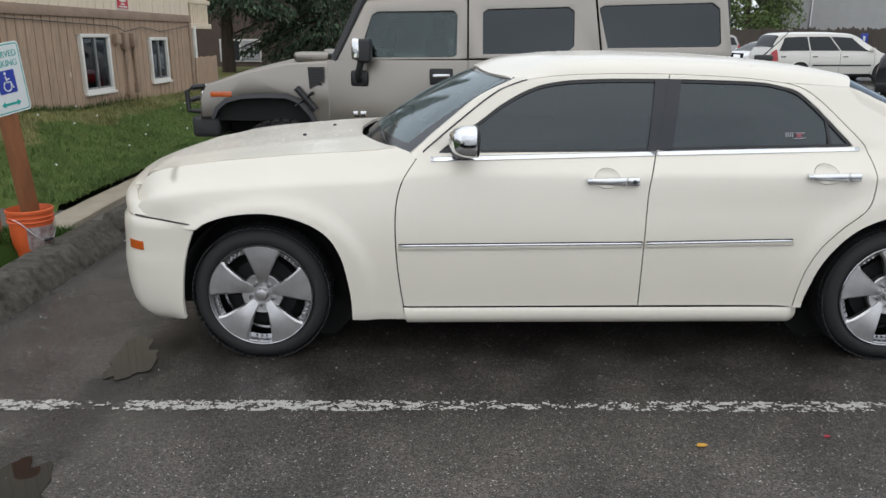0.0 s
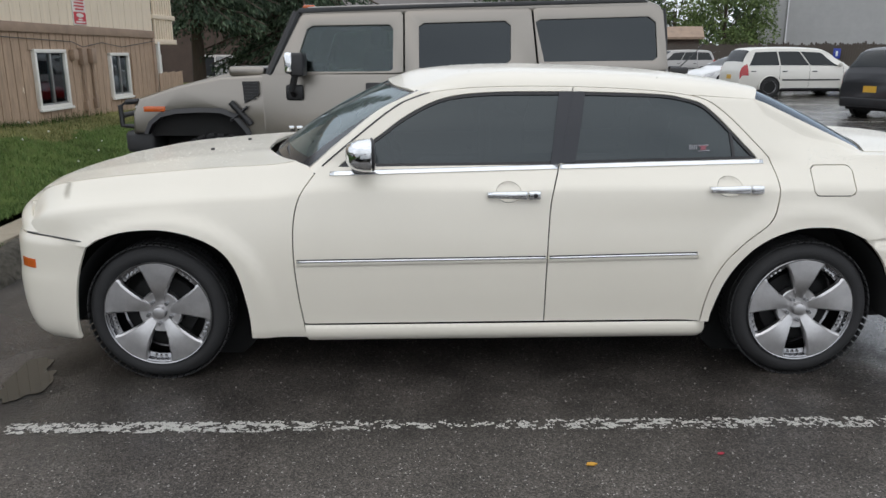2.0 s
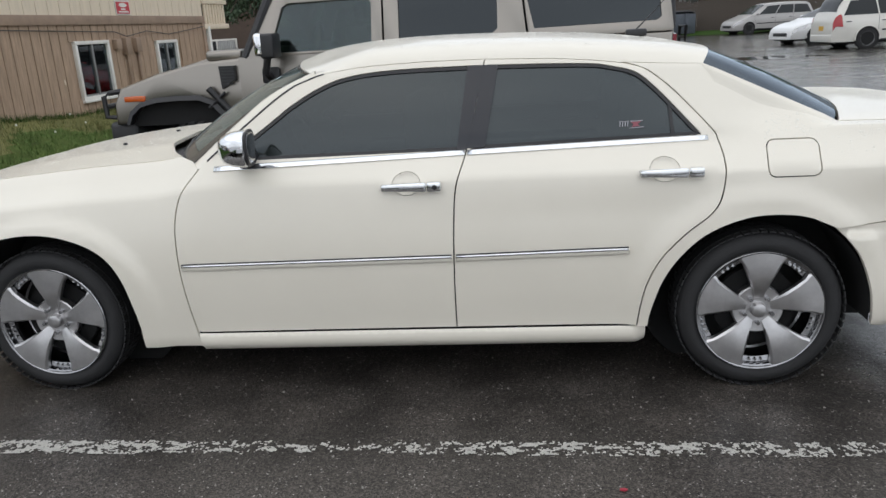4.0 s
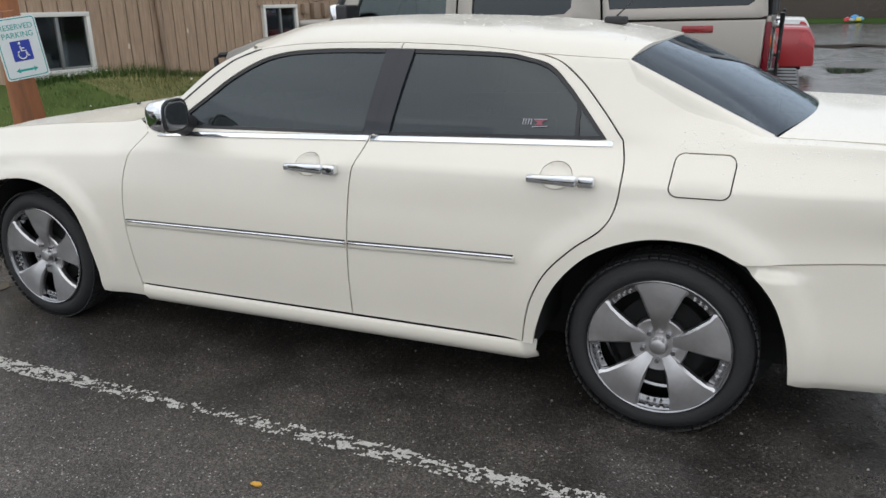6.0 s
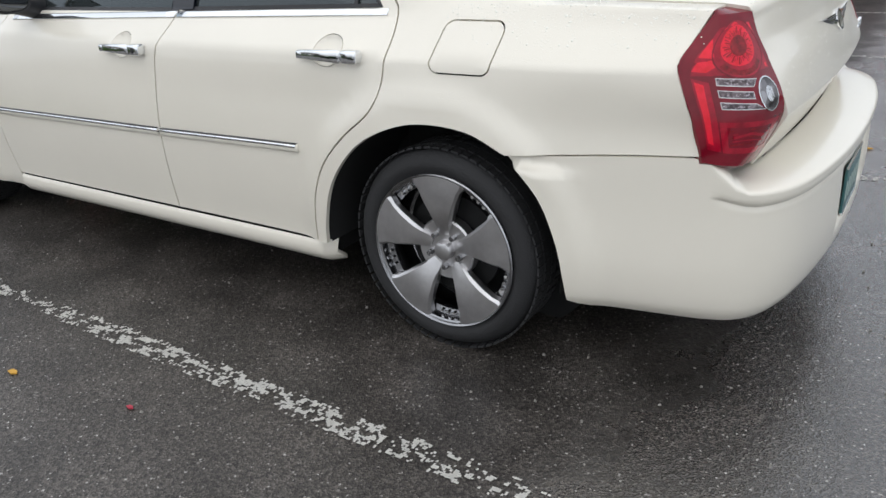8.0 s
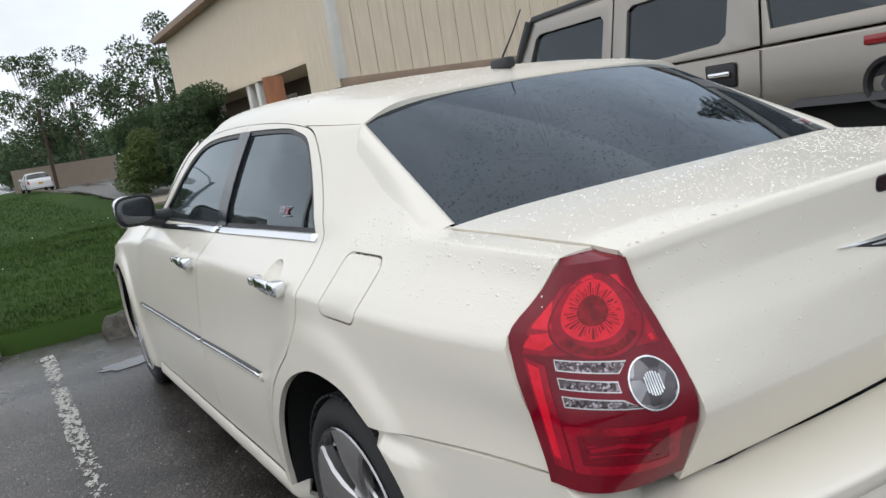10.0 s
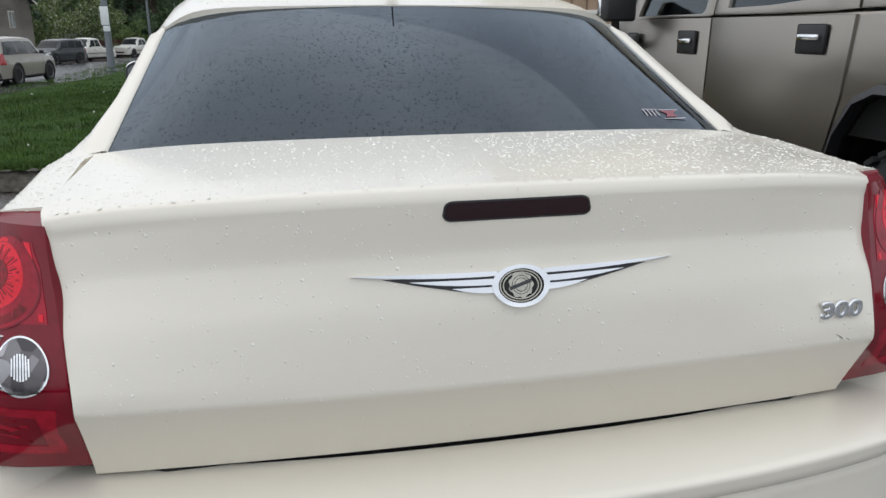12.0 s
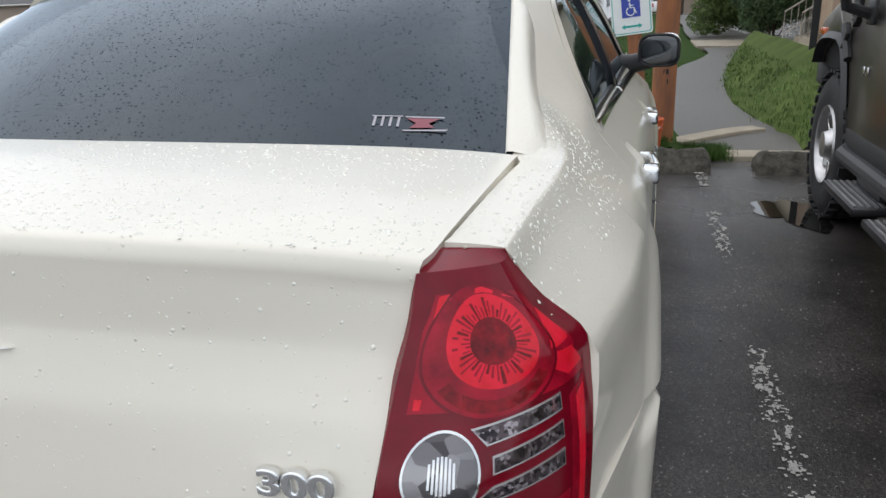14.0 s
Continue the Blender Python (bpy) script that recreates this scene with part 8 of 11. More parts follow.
for s in (-1, 1):
    lamp = box("rear_lamp", 3.22 - HX, 3.262 - HX, s * 0.90, s * 0.985, 0.98, 1.36, M_LENS_RED, hum, "tall red and amber rear lamp", bevel=0.01)
    box("amber_segment", 3.258 - HX, 3.268 - HX, s * 0.905, s * 0.98, 1.20, 1.28, M_AMBER, lamp, bevel=0.004)
    box("clear_segment", 3.258 - HX, 3.268 - HX, s * 0.905, s * 0.98, 1.06, 1.12, M_LENS_CLEAR, lamp, bevel=0.004)
    rack = part("lamp_guard", bm_tube([(3.31 - HX, s * 0.78, 1.01), (3.32 - HX, s * 0.78, 1.41), (3.32 - HX, s * 1.0, 1.41), (3.31 - HX, s * 1.0, 1.01), (3.31 - HX, s * 0.78, 1.01)], 0.014, 8), M_BLACK, hum, "black lamp guard rack")
    for k in range(4):
        part("guard_bar", bm_tube([(3.315 - HX, s * 0.78, 1.08 + 0.085 * k), (3.315 - HX, s * 1.0, 1.08 + 0.085 * k)], 0.009, 6), M_BLACK, rack)
    part("guard_foot", bm_box(3.23 - HX, 3.32 - HX, s * 0.87, s * 0.91, 1.02, 1.05, 0.005), M_BLACK, rack)
    part("ladder_rail", bm_tube([(3.255 - HX, s * 0.80, 1.40), (3.245 - HX, s * 0.80, 1.65), (3.215 - HX, s * 0.80, 1.88)], 0.03, 8), M_GREY_TRIM, hum, "ribbed black rear rail")
box("rear_bumper", 3.18 - HX, 3.48 - HX, -0.98, 0.98, 0.70, 0.92, M_GREY_TRIM, hum, "black rear step bumper", bevel=0.03, segs=3)
for k in range(6):
    box("bumper_tread", 3.30 - HX, 3.46 - HX, -0.82 + k * 0.29, -0.62 + k * 0.29, 0.915, 0.928, M_BLACK, hum, bevel=0.004)
part("tow_bar", bm_box(3.3 - HX, 3.56 - HX, -0.06, 0.06, 0.58, 0.70, 0.015), M_GREY_TRIM, hum)

# ---- the flats behind the lawn ----
M_BROWN = material("brown_stained_boards", (0.49, 0.345, 0.235), rough=0.7, var=0.45, var_scale=5, bump=0.5, bump_scale=45, stretch=(6, 6, 0.6))
M_BROWN_TRIM = material("brown_trim_board", (0.36, 0.255, 0.18), rough=0.7, var=0.35, var_scale=3, bump=0.3, bump_scale=40)
M_BEIGE = material("beige_boards", (0.74, 0.63, 0.48), rough=0.75, var=0.15, var_scale=3, bump=0.25, bump_scale=50, stretch=(6, 6, 0.6))
M_WHITE_TRIM = material("white_window_frame", (0.74, 0.72, 0.66), rough=0.5, var=0.12, var_scale=8, bump=0.05)
M_PANE = tinted_glass("window_pane", (0.55, 0.58, 0.58))
M_CURTAIN = material("pale_curtain", (0.52, 0.52, 0.50), rough=0.9, var=0.3, var_scale=5, stretch=(1, 12, 0.5))
M_ROOM_DARK = material("room_darkness", (0.03, 0.032, 0.035), rough=0.9, var=0.3)
FX0, FY0, FY1 = -4.64, 2.86, 11.75


def fx(y):
    return FX0 + 0.047 * (y - 5)


flats = thing("apartment_house", -4.65, 7.2, 0, "flats with brown boarded ground floor and beige upper floor", "building")
FM = Matrix.Translation((4.65, -7.2, 0))
TURN = math.atan(0.047)


def fpart(name, bm, mat, parent=flats, label="", **kw):
    """Turns a piece drawn straight along y to the wall's own direction and fixes it to the flats."""
    bm.transform(FM @ Matrix.Translation((fx(7.2), 7.2, 0)) @ Matrix.Rotation(-TURN, 4, "Z") @ Matrix.Translation((0, -7.2, 0)))
    return part(name, bm, mat, parent, label, **kw)


WINDOWS = ((2.96, 3.89, 0.80, 1.53, True), (7.28, 8.20, 0.70, 1.58, False), (9.72, 10.50, 0.74, 1.53, False))
# core behind the boards, with rooms left open at the windows
edges = [FY0] + [v for w in WINDOWS for v in (w[0] + 0.04, w[1] - 0.04)] + [FY1]
for a, b in zip(edges[::2], edges[1::2]):
    fpart("wall_core", bm_box(-0.25, -0.03, a, b, -0.1, 1.85), M_BROWN)
for y0, y1, z0, z1, lit in WINDOWS:
    fpart("wall_core", bm_box(-0.25, -0.03, y0 + 0.04, y1 - 0.04, -0.1, z0 + 0.04), M_BROWN)
    fpart("wall_core", bm_box(-0.25, -0.03, y0 + 0.04, y1 - 0.04, z1 - 0.04, 1.85), M_BROWN)
    # near-black sheet: the unlit interior's darkness put into colour
    fpart("room_dark_sheet", bm_box(-0.85, -0.82, y0 - 0.2, y1 + 0.2, z0 - 0.2, z1 + 0.2), M_ROOM_DARK)
    fpart("curtain", bm_box(-0.34, -0.30, y0 if lit else y0 + 0.12 * (y1 - y0), y1, z0 + 0.02, z1 - 0.02), M_CURTAIN, label="pale drawn curtain")
fpart("upper_core", bm_box(-1.2, -0.03, FY0 - 0.05, FY1 + 0.05, 1.85, 5.4), M_BEIGE)
fpart("side_core", bm_box(-1.2, -0.05, FY0 - 0.02, FY0 + 0.2, -0.1, 1.86), M_BROWN)
fpart("back_core", bm_box(-1.2, -1.0, FY0, FY1, -0.1, 1.86), M_BROWN)
fpart("roof", bm_box(-1.6, 0.5, FY0 - 0.5, FY1 + 0.5, 5.4, 5.55), M_BROWN_TRIM)
rng = random.Random(2)
y = FY0
while y < FY1 - 0.05:
    w = 0.205
    spans = [(-0.1, 1.83)]
    for y0, y1, z0, z1, _ in WINDOWS:
        if y < y1 - 0.02 and y + w > y0 + 0.02:
            spans = [(-0.1, z0 + 0.01), (z1 - 0.01, 1.83)]
    for z0, z1 in spans:
        fpart("board", bm_box(-0.03, 0.0 + rng.uniform(-0.002, 0.003), y + 0.008, min(y + w - 0.008, FY1), z0, z1, 0.004, 1), M_BROWN)
    y += w
y = FY0
while y < FY1 - 0.05:
    fpart("upper_board", bm_box(-0.03, 0.012 + rng.uniform(-0.002, 0.002), y + 0.004, min(y + 0.26, FY1), 1.95, 5.4, 0.004, 1), M_BEIGE)
    y += 0.264
fpart("band_board", bm_box(-0.03, 0.035, FY0 - 0.03, FY1 + 0.03, 1.815, 1.955, 0.006), M_BROWN_TRIM, label="brown band board between the floors")
fpart("corner_board", bm_box(-0.05, 0.02, FY0 - 0.03, FY0 + 0.09, -0.1, 1.82, 0.005), M_BROWN_TRIM)
fpart("corner_board", bm_box(-0.05, 0.035, FY1 - 0.09, FY1 + 0.03, -0.1, 1.82, 0.005), M_BROWN_TRIM)
fpart("corner_post", bm_box(-0.10, 0.04, FY0 - 0.06, FY0 + 0.06, 1.95, 5.4, 0.006), M_WHITE_TRIM)
for y0, y1, z0, z1, lit in WINDOWS:
    win = new("window")
    win.parent = flats
    f = 0.055
    for nm, b in (("frame", (y0, y1, z1 - f, z1)), ("frame", (y0, y1, z0, z0 + f)), ("frame", (y0, y0 + f, z0 + f, z1 - f)), ("frame", (y1 - f, y1, z0 + f, z1 - f))):
        fpart(nm, bm_box(-0.05, 0.028, *b, 0.005), M_WHITE_TRIM, win)
    fpart("sill", bm_box(-0.03, 0.055, y0 - 0.025, y1 + 0.025, z0 - 0.035, z0 + 0.004, 0.006), M_WHITE_TRIM, win)
    mid = y0 + (y1 - y0) * 0.5
    M_SASH = bpy.data.materials.get("grey_sash") or material("grey_sash", (0.25, 0.25, 0.24), rough=0.45, metal=0.4, var=0.2)
    fpart("mullion", bm_box(-0.04, 0.008, mid - 0.022, mid + 0.022, z0 + f, z1 - f, 0.003), M_SASH, win)
    for a, b in ((y0 + f, mid - 0.022), (mid + 0.022, y1 - f)):
        fpart("sash", bm_box(-0.035, 0.0, a, b, z0 + f, z0 + f + 0.025, 0.003), M_SASH, win)
        fpart("pane", bm_box(-0.024, -0.018, a, b, z0 + f + 0.02, z1 - f), M_PANE, win, smooth=False)
# electricity boxes, conduits, cable, downpipe, notices
for y0, z0, z1, cz in ((8.32, 1.42, 1.58, 0.0), (8.60, 1.33, 1.60, 0.62), (8.93, 1.36, 1.60, 0.66)):
    bx = fpart("meter_box", bm_box(0.0, 0.09, y0, y0 + 0.15, z0, z1, 0.01), M_BROWN_TRIM, label="brown meter box on the wall")
    if cz:
        fpart("conduit", bm_tube([(0.04, y0 + 0.07, z0), (0.04, y0 + 0.07, cz)], 0.022, 8), M_BROWN_TRIM)
        fpart("conduit_box", bm_box(0.0, 0.07, y0 + 0.03, y0 + 0.11, cz - 0.05, cz + 0.12, 0.008), M_BROWN_TRIM)
fpart("downpipe", bm_tube([(0.05, 5.05, 0.5), (0.05, 5.0, 1.85)], 0.035, 8), M_BROWN_TRIM, label="brown downpipe")
fpart("cable", bm_tube([(0.02, FY0, 1.80), (0.03, 5.2, 1.77), (0.03, 8.4, 1.70), (0.05, 8.7, 1.62), (0.04, 9.4, 1.70), (0.03, 10.2, 1.63), (0.03, FY1, 1.76)], 0.007, 5), M_BLACK)
for y0, z0 in ((5.55, 1.28), (4.45, 1.12), (6.9, 1.05)):
    fpart("paint_scar", bm_prism([(y0, z0), (y0 + 0.025, z0 - 0.02), (y0 + 0.02, z0 - 0.09), (y0 - 0.008, z0 - 0.06)], "x", 0.003, 0.006), M_BEIGE)
notice = fpart("notice", bm_box(0.012, 0.03, 8.55, 8.98, 1.965, 2.62, 0.004), M_WHITE_TRIM, label="white and red parking notice with bars")
M_RED_SIGN = material("sign_red", (0.55, 0.03, 0.045), rough=0.4, var=0.15)
fpart("red_field", bm_box(0.030, 0.034, 8.57, 8.96, 1.985, 2.17), M_RED_SIGN, notice)
fpart("white_badge", bm_prism(ring(8.765, 2.12, 0.12, 0.035), "x", 0.034, 0.037), M_WHITE_TRIM, notice)
for k, (z, w, mat) in enumerate(((2.015, 0.30, M_WHITE_TRIM), (2.055, 0.14, M_WHITE_TRIM), (2.215, 0.26, M_RED_SIGN), (2.265, 0.33, M_RED_SIGN), (2.315, 0.30, M_RED_SIGN), (2.365, 0.34, M_RED_SIGN), (2.44, 0.32, M_RED_SIGN), (2.53, 0.34, M_RED_SIGN))):
    fpart("text_bar", bm_box(0.031, 0.038, 8.765 - w / 2, 8.765 + w / 2, z - 0.012, z + 0.012), mat, notice)
# balcony at the end and a board fence below it
for k in range(8):
    y = FY1 + 0.10 + k * 0.13
    fpart("balcony_slat", bm_box(-0.02, 0.02, y, y + 0.07, 1.72, 2.75, 0.004, 1), M_BEIGE)
fpart("balcony_rail", bm_box(-0.04, 0.04, FY1, FY1 + 1.2, 2.20, 2.29, 0.005), M_BEIGE)
fpart("balcony_floor", bm_box(-1.2, 0.04, FY1, FY1 + 1.2, 1.70, 1.80, 0.005), M_BEIGE)
fpart("balcony_post", bm_box(-0.05, 0.05, FY1 + 0.12, FY1 + 0.22, 0.2, 1.75, 0.005), M_WHITE_TRIM)
for k in range(9):
    y = FY1 + 0.06 + k * 0.145
    fpart("fence_board", bm_box(0.03, 0.055, y, y + 0.135, 0.28, 1.12 + 0.01 * (k % 3), 0.004, 1), M_BROWN)

# the wing further back, with its porch, steps and rails
M_DARK_WALL = material("dark_brown_wall", (0.12, 0.085, 0.065), rough=0.8, var=0.3, var_scale=2)
wing_b = thing("apartment_wing", -15, 6.5, 0, "brown apartment wing with white porch posts and steps", "building")


def wpart(name, bm, mat, parent=wing_b, label="", **kw):
    bm.transform(Matrix.Translation((15, -6.5, 0)))
    return part(name, bm, mat, parent, label, **kw)


wpart("wall", bm_box(-26, -6.2, 6.6, 7.0, 0, 5.6), M_DARK_WALL)
wpart("upper_wall", bm_box(-26, -6.2, 5.6, 6.6, 2.9, 5.6), M_BEIGE)
wpart("porch_floor", bm_box(-20.5, -9.5, 5.3, 6.6, 0.05, 0.62, 0.02), M_CONCRETE)
for x in (-10.6, -11.4, -15.4, -16.2, -19.6):
    wpart("porch_post", bm_box(x - 0.13, x + 0.13, 5.25, 5.5, 0.3, 2.95, 0.01), M_WHITE_TRIM, label="white painted porch post")
for x0, x1 in ((-13.4, -12.2), (-18.4, -17.3), (-9.0, -7.8)):
    wpart("door_panel", bm_box(x0, x1, 6.54, 6.60, 0.62, 2.7, 0.01), M_BEIGE)
    win = wpart("window_frame", bm_box(x1 + 0.35, x1 + 1.25, 6.53, 6.6, 1.3, 2.5, 0.01), M_WHITE_TRIM)
    wpart("pane", bm_box(x1 + 0.42, x1 + 1.18, 6.52, 6.54, 1.37, 2.43), M_PANE, win, smooth=False)
for k in range(4):
    wpart("step", bm_box(-17.0 - 0.28 * (3 - k), -15.0, 4.4 + 0.28 * k, 5.4, 0.12 + 0.0, 0.20 + 0.15 * k, 0.012), M_CONCRETE, label="concrete step")
M_RAIL = material("pale_iron_rail", (0.45, 0.40, 0.35), rough=0.5, metal=0.3, var=0.3, var_scale=12)
for y0, y1, x in ((4.35, 5.3, -14.95), (4.35, 5.3, -17.3)):
    rail = wpart("rail", bm_tube([(x, y0, 0.95), (x, y1, 1.55), (x, y1 + 0.15, 1.60)], 0.022, 6), M_RAIL, label="pale iron stair rail")
    wpart("rail", bm_tube([(x, y0, 0.40), (x, y1, 0.98)], 0.014, 6), M_RAIL)
    for k in range(7):
        y = y0 + (y1 - y0) * k / 6
        wpart("baluster", bm_tube([(x, y, 0.28 + 0.56 * k / 6), (x, y, 0.95 + 0.6 * k / 6)], 0.010, 5), M_RAIL)
for k in range(16):
    x = -14.6 + k * 0.22
    wpart("baluster", bm_tube([(x, 5.32, 0.62), (x, 5.32, 1.52)], 0.010, 5), M_RAIL)
wpart("rail", bm_tube([(-14.7, 5.32, 1.52), (-11.2, 5.32, 1.52)], 0.02, 6), M_RAIL)
wpart("roof", bm_box(-26.5, -5.9, 5.2, 8, 5.6, 5.8), M_BROWN_TRIM)
wpart("porch_ceiling", bm_box(-26, -6.2, 5.2, 6.7, 2.85, 2.95), M_BEIGE)

# the back block seen past the spruce
block = thing("apartment_block", -9, 30, 0, "dark brown apartment block behind the spruce", "building")
part("wall", bm_box(-4, 6.5, 0, 0.4, -0.2, 6), M_DARK_WALL, block)
part("roof", bm_box(-4.4, 6.9, -0.5, 4, 6, 6.3), M_BROWN_TRIM, block)
for x in (0.04, -3.2):
    w = part("window_frame", bm_box(x, x + 1.82, -0.06, 0.02, 0.48, 1.45, 0.01), M_WHITE_TRIM, block, "white framed window with blinds")
    # near-black pane carries the darkness of the unlit interior as colour
    part("pane", bm_box(x + 0.08, x + 1.74, -0.075, -0.06, 0.56, 1.37), M_ROOM_DARK, w, smooth=False)
    part("mullion", bm_box(x + 0.87, x + 0.95, -0.085, -0.06, 0.56, 1.37), M_WHITE_TRIM, w)
    for k in range(9):
        part("blind_slat", bm_box(x + 0.97 + 0.085 * k, x + 1.045 + 0.085 * k, -0.082, -0.078, 0.58, 1.36), M_CURTAIN, w, smooth=False)

# ---- sign in the bucket, timber post ----
M_POST = material("orange_stained_timber", (0.30, 0.115, 0.045), rough=0.7, var=0.35, var_scale=5, bump=0.3, bump_scale=60, stretch=(4, 4, 0.6))
M_BUCKET = material("orange_plastic_bucket", (0.72, 0.13, 0.035), rough=0.42, var=0.18, var_scale=6)
M_SIGN = material("white_sign_sheet", (0.74, 0.77, 0.76), rough=0.3, var=0.06, var_scale=6)
M_TEAL = material("sign_teal", (0.02, 0.35, 0.30), rough=0.4)
M_BLUE = material("sign_blue", (0.025, 0.05, 0.34), rough=0.4)
BX, BY = -2.09, 0.94
bucket = thing("bucket", BX, BY, 0, "orange plastic bucket holding a sign post", "bucket")
part("pail", bm_lathe([(0.0, 0.004), (0.128, 0.004), (0.132, 0.02), (0.150, 0.33), (0.158, 0.335), (0.158, 0.352), (0.150, 0.356), (0.146, 0.34), (0.128, 0.05), (0.0, 0.05)], sides=40), M_BUCKET, bucket).matrix_basis = pose(0, 0, 0, 90, 0, 0)
for z in (0.27, 0.30, 0.332):
    part("rib", bm_tube([((0.1465 + 0.004) * math.cos(a) * (0.97 + z * 0.1), (0.1465 + 0.004) * math.sin(a) * (0.97 + z * 0.1), z) for a in (k * math.tau / 36 for k in range(36))], 0.006, 6, closed=True), M_BUCKET, bucket)
part("ballast", bm_lathe([(0.0, 0.30), (0.14, 0.30), (0.14, 0.26), (0.0, 0.26)], sides=24), M_KERB, bucket).matrix_basis = pose(0, 0, 0, 90, 0, 0)
bm = bmesh.new()
for k in range(11):
    a = radians(-75 + 9 * k)
    for z in (0.08, 0.24):
        r = 0.1345 + 0.055 * z + 0.001
        bm.verts.new((r * math.cos(a), r * math.sin(a), z))
bm.verts.ensure_lookup_table()
for k in range(10):
    bm.faces.new((bm.verts[2 * k], bm.verts[2 * k + 2], bm.verts[2 * k + 3], bm.verts[2 * k + 1]))
lab = part("paper_label", bm, material("scuffed_label", (0.45, 0.43, 0.42), rough=0.6, var=0.6, var_scale=22, color2=(0.16, 0.06, 0.05)), bucket, "scuffed grey and red paper label")
part("bail", bm_tube([(0.155 * math.cos(a), 0.155 * math.sin(a), 0.30 - 0.17 * math.sin((a + 1.9) / 3.0 * math.pi) ** 2) for a in np.linspace(-1.9, 1.1, 16)], 0.003, 5), M_RIM, bucket)
part("bail_grip", bm_tube([(0.160 * math.cos(a), 0.160 * math.sin(a), 0.14) for a in np.linspace(-0.60, -0.2, 5)], 0.009, 8), M_BLACK, bucket)
# leaning post with the sign facing the car park
LEAN = pose(BX + 0.03, BY, 0.05, 6.8, -0.9, 0)
post = thing("sign_post", BX, BY, 0, "brown timber post leaning in a bucket, with parking sign", "sign")
bm = bm_box(-0.045, 0.045, -0.045, 0.045, 0.0, 1.50, 0.004)
bm.transform(Matrix.Translation((-BX, -BY, 0)) @ LEAN @ pose(0, 0, 0, 0, 0, 66))
part("post", bm, M_POST, post)


def on_sign(bm):
    """Pieces drawn with x to the right and z up on the sign's face are set on the leaning post, facing the cars."""
    bm.transform(Matrix.Translation((-BX, -BY, 0)) @ LEAN @ pose(0, 0, 0, 0, 0, 76))
    return bm


def rounded(w, h, r, z):
    out = []
    for cx, cz, a0 in ((w - r, h - r, 0), (-w + r, h - r, 90), (-w + r, -h + r, 180), (w - r, -h + r, 270)):
        out += [(cx + r * math.cos(radians(a0 + 15 * k)), z + cz + r * math.sin(radians(a0 + 15 * k))) for k in range(7)]
    return out


SZ = 1.225
plate_s = part("sign_plate", on_sign(bm_prism(rounded(0.165, 0.23, 0.025, SZ), "y", -0.056, -0.051)), M_SIGN, post, "white reserved parking sign with blue symbol")
bm = bmesh.new()
outer, inner = rounded(0.155, 0.220, 0.022, SZ), rounded(0.148, 0.213, 0.018, SZ)
va, vb = [bm.verts.new((x, -0.0570, z)) for x, z in outer], [bm.verts.new((x, -0.0570, z)) for x, z in inner]
for k in range(len(va)):
    j = (k + 1) % len(va)
    bm.faces.new((va[k], va[j], vb[j], vb[k]))
part("sign_border", on_sign(bm), M_TEAL, plate_s, smooth=False)
M_TO_SIGN = Matrix.Translation((-BX, -BY, 0)) @ LEAN @ pose(0, 0, 0, 0, 0, 76)
for txt, z in (("RESERVED", SZ + 0.155), ("PARKING", SZ + 0.095)):
    text_mesh(txt, 0.058, 0.0008, M_TEAL, M_TO_SIGN @ Matrix.Translation((0, -0.0575, z)) @ Matrix.Rotation(math.pi / 2, 4, "X"), plate_s, "sign_lettering", "")
part("blue_field", on_sign(bm_prism(rounded(0.075, 0.075, 0.006, SZ - 0.02), "y", -0.0585, -0.056)), M_BLUE, plate_s)
bm = bm_tube([(0.032 * math.cos(a) - 0.004, -0.0595, SZ - 0.048 + 0.032 * math.sin(a)) for a in np.linspace(radians(120), radians(385), 16)], 0.005, 6)
bm_tube([(-0.008, -0.0595, SZ + 0.018), (-0.004, -0.0595, SZ - 0.022), (0.026, -0.0595, SZ - 0.022), (0.038, -0.0595, SZ - 0.062), (0.048, -0.0595, SZ - 0.060)], 0.0055, 6, bm=bm)
bm_tube([(-0.006, -0.0595, SZ - 0.002), (0.022, -0.0595, SZ - 0.002)], 0.0045, 6, bm=bm)
bmesh.ops.create_icosphere(bm, subdivisions=2, radius=0.010, matrix=Matrix.Translation((-0.008, -0.0595, SZ + 0.035)) @ Matrix.Diagonal((1, 0.3, 1, 1)))
part("wheelchair_symbol", on_sign(bm), M_SIGN, plate_s)
bm = bm_prism([(-0.085, SZ - 0.165), (-0.055, SZ - 0.145), (-0.055, SZ - 0.157), (0.055, SZ - 0.157), (0.055, SZ - 0.145), (0.085, SZ - 0.165), (0.055, SZ - 0.185), (0.055, SZ - 0.173), (-0.055, SZ - 0.173), (-0.055, SZ - 0.185)], "y", -0.0585, -0.056)
part("double_arrow", on_sign(bm), M_TEAL, plate_s)
# thicker round timber post with dark hand-painted marks
round_post = thing("timber_post", -2.52, 1.09, 0, "orange weathered round timber post with dark painted marks", "post")
bm = bm_tube([(0, 0, -0.05), (0.01, 0, 0.5), (0.0, 0.0, 1.0), (0.01, 0.0, 1.9)], [0.105, 0.102, 0.10, 0.098], 20)
part("shaft", bm, material("orange_pole", (0.42, 0.16, 0.06), rough=0.75, var=0.5, var_scale=4, bump=0.4, bump_scale=50, stretch=(3, 3, 0.5), color2=(0.20, 0.09, 0.05)), round_post)
for k in range(4):
    part("painted_mark", bm_box(0.096, 0.106, -0.022 + 0.006 * (k % 2), 0.03, 0.60 + 0.085 * k, 0.645 + 0.085 * k, 0.003), M_BLACK, round_post)

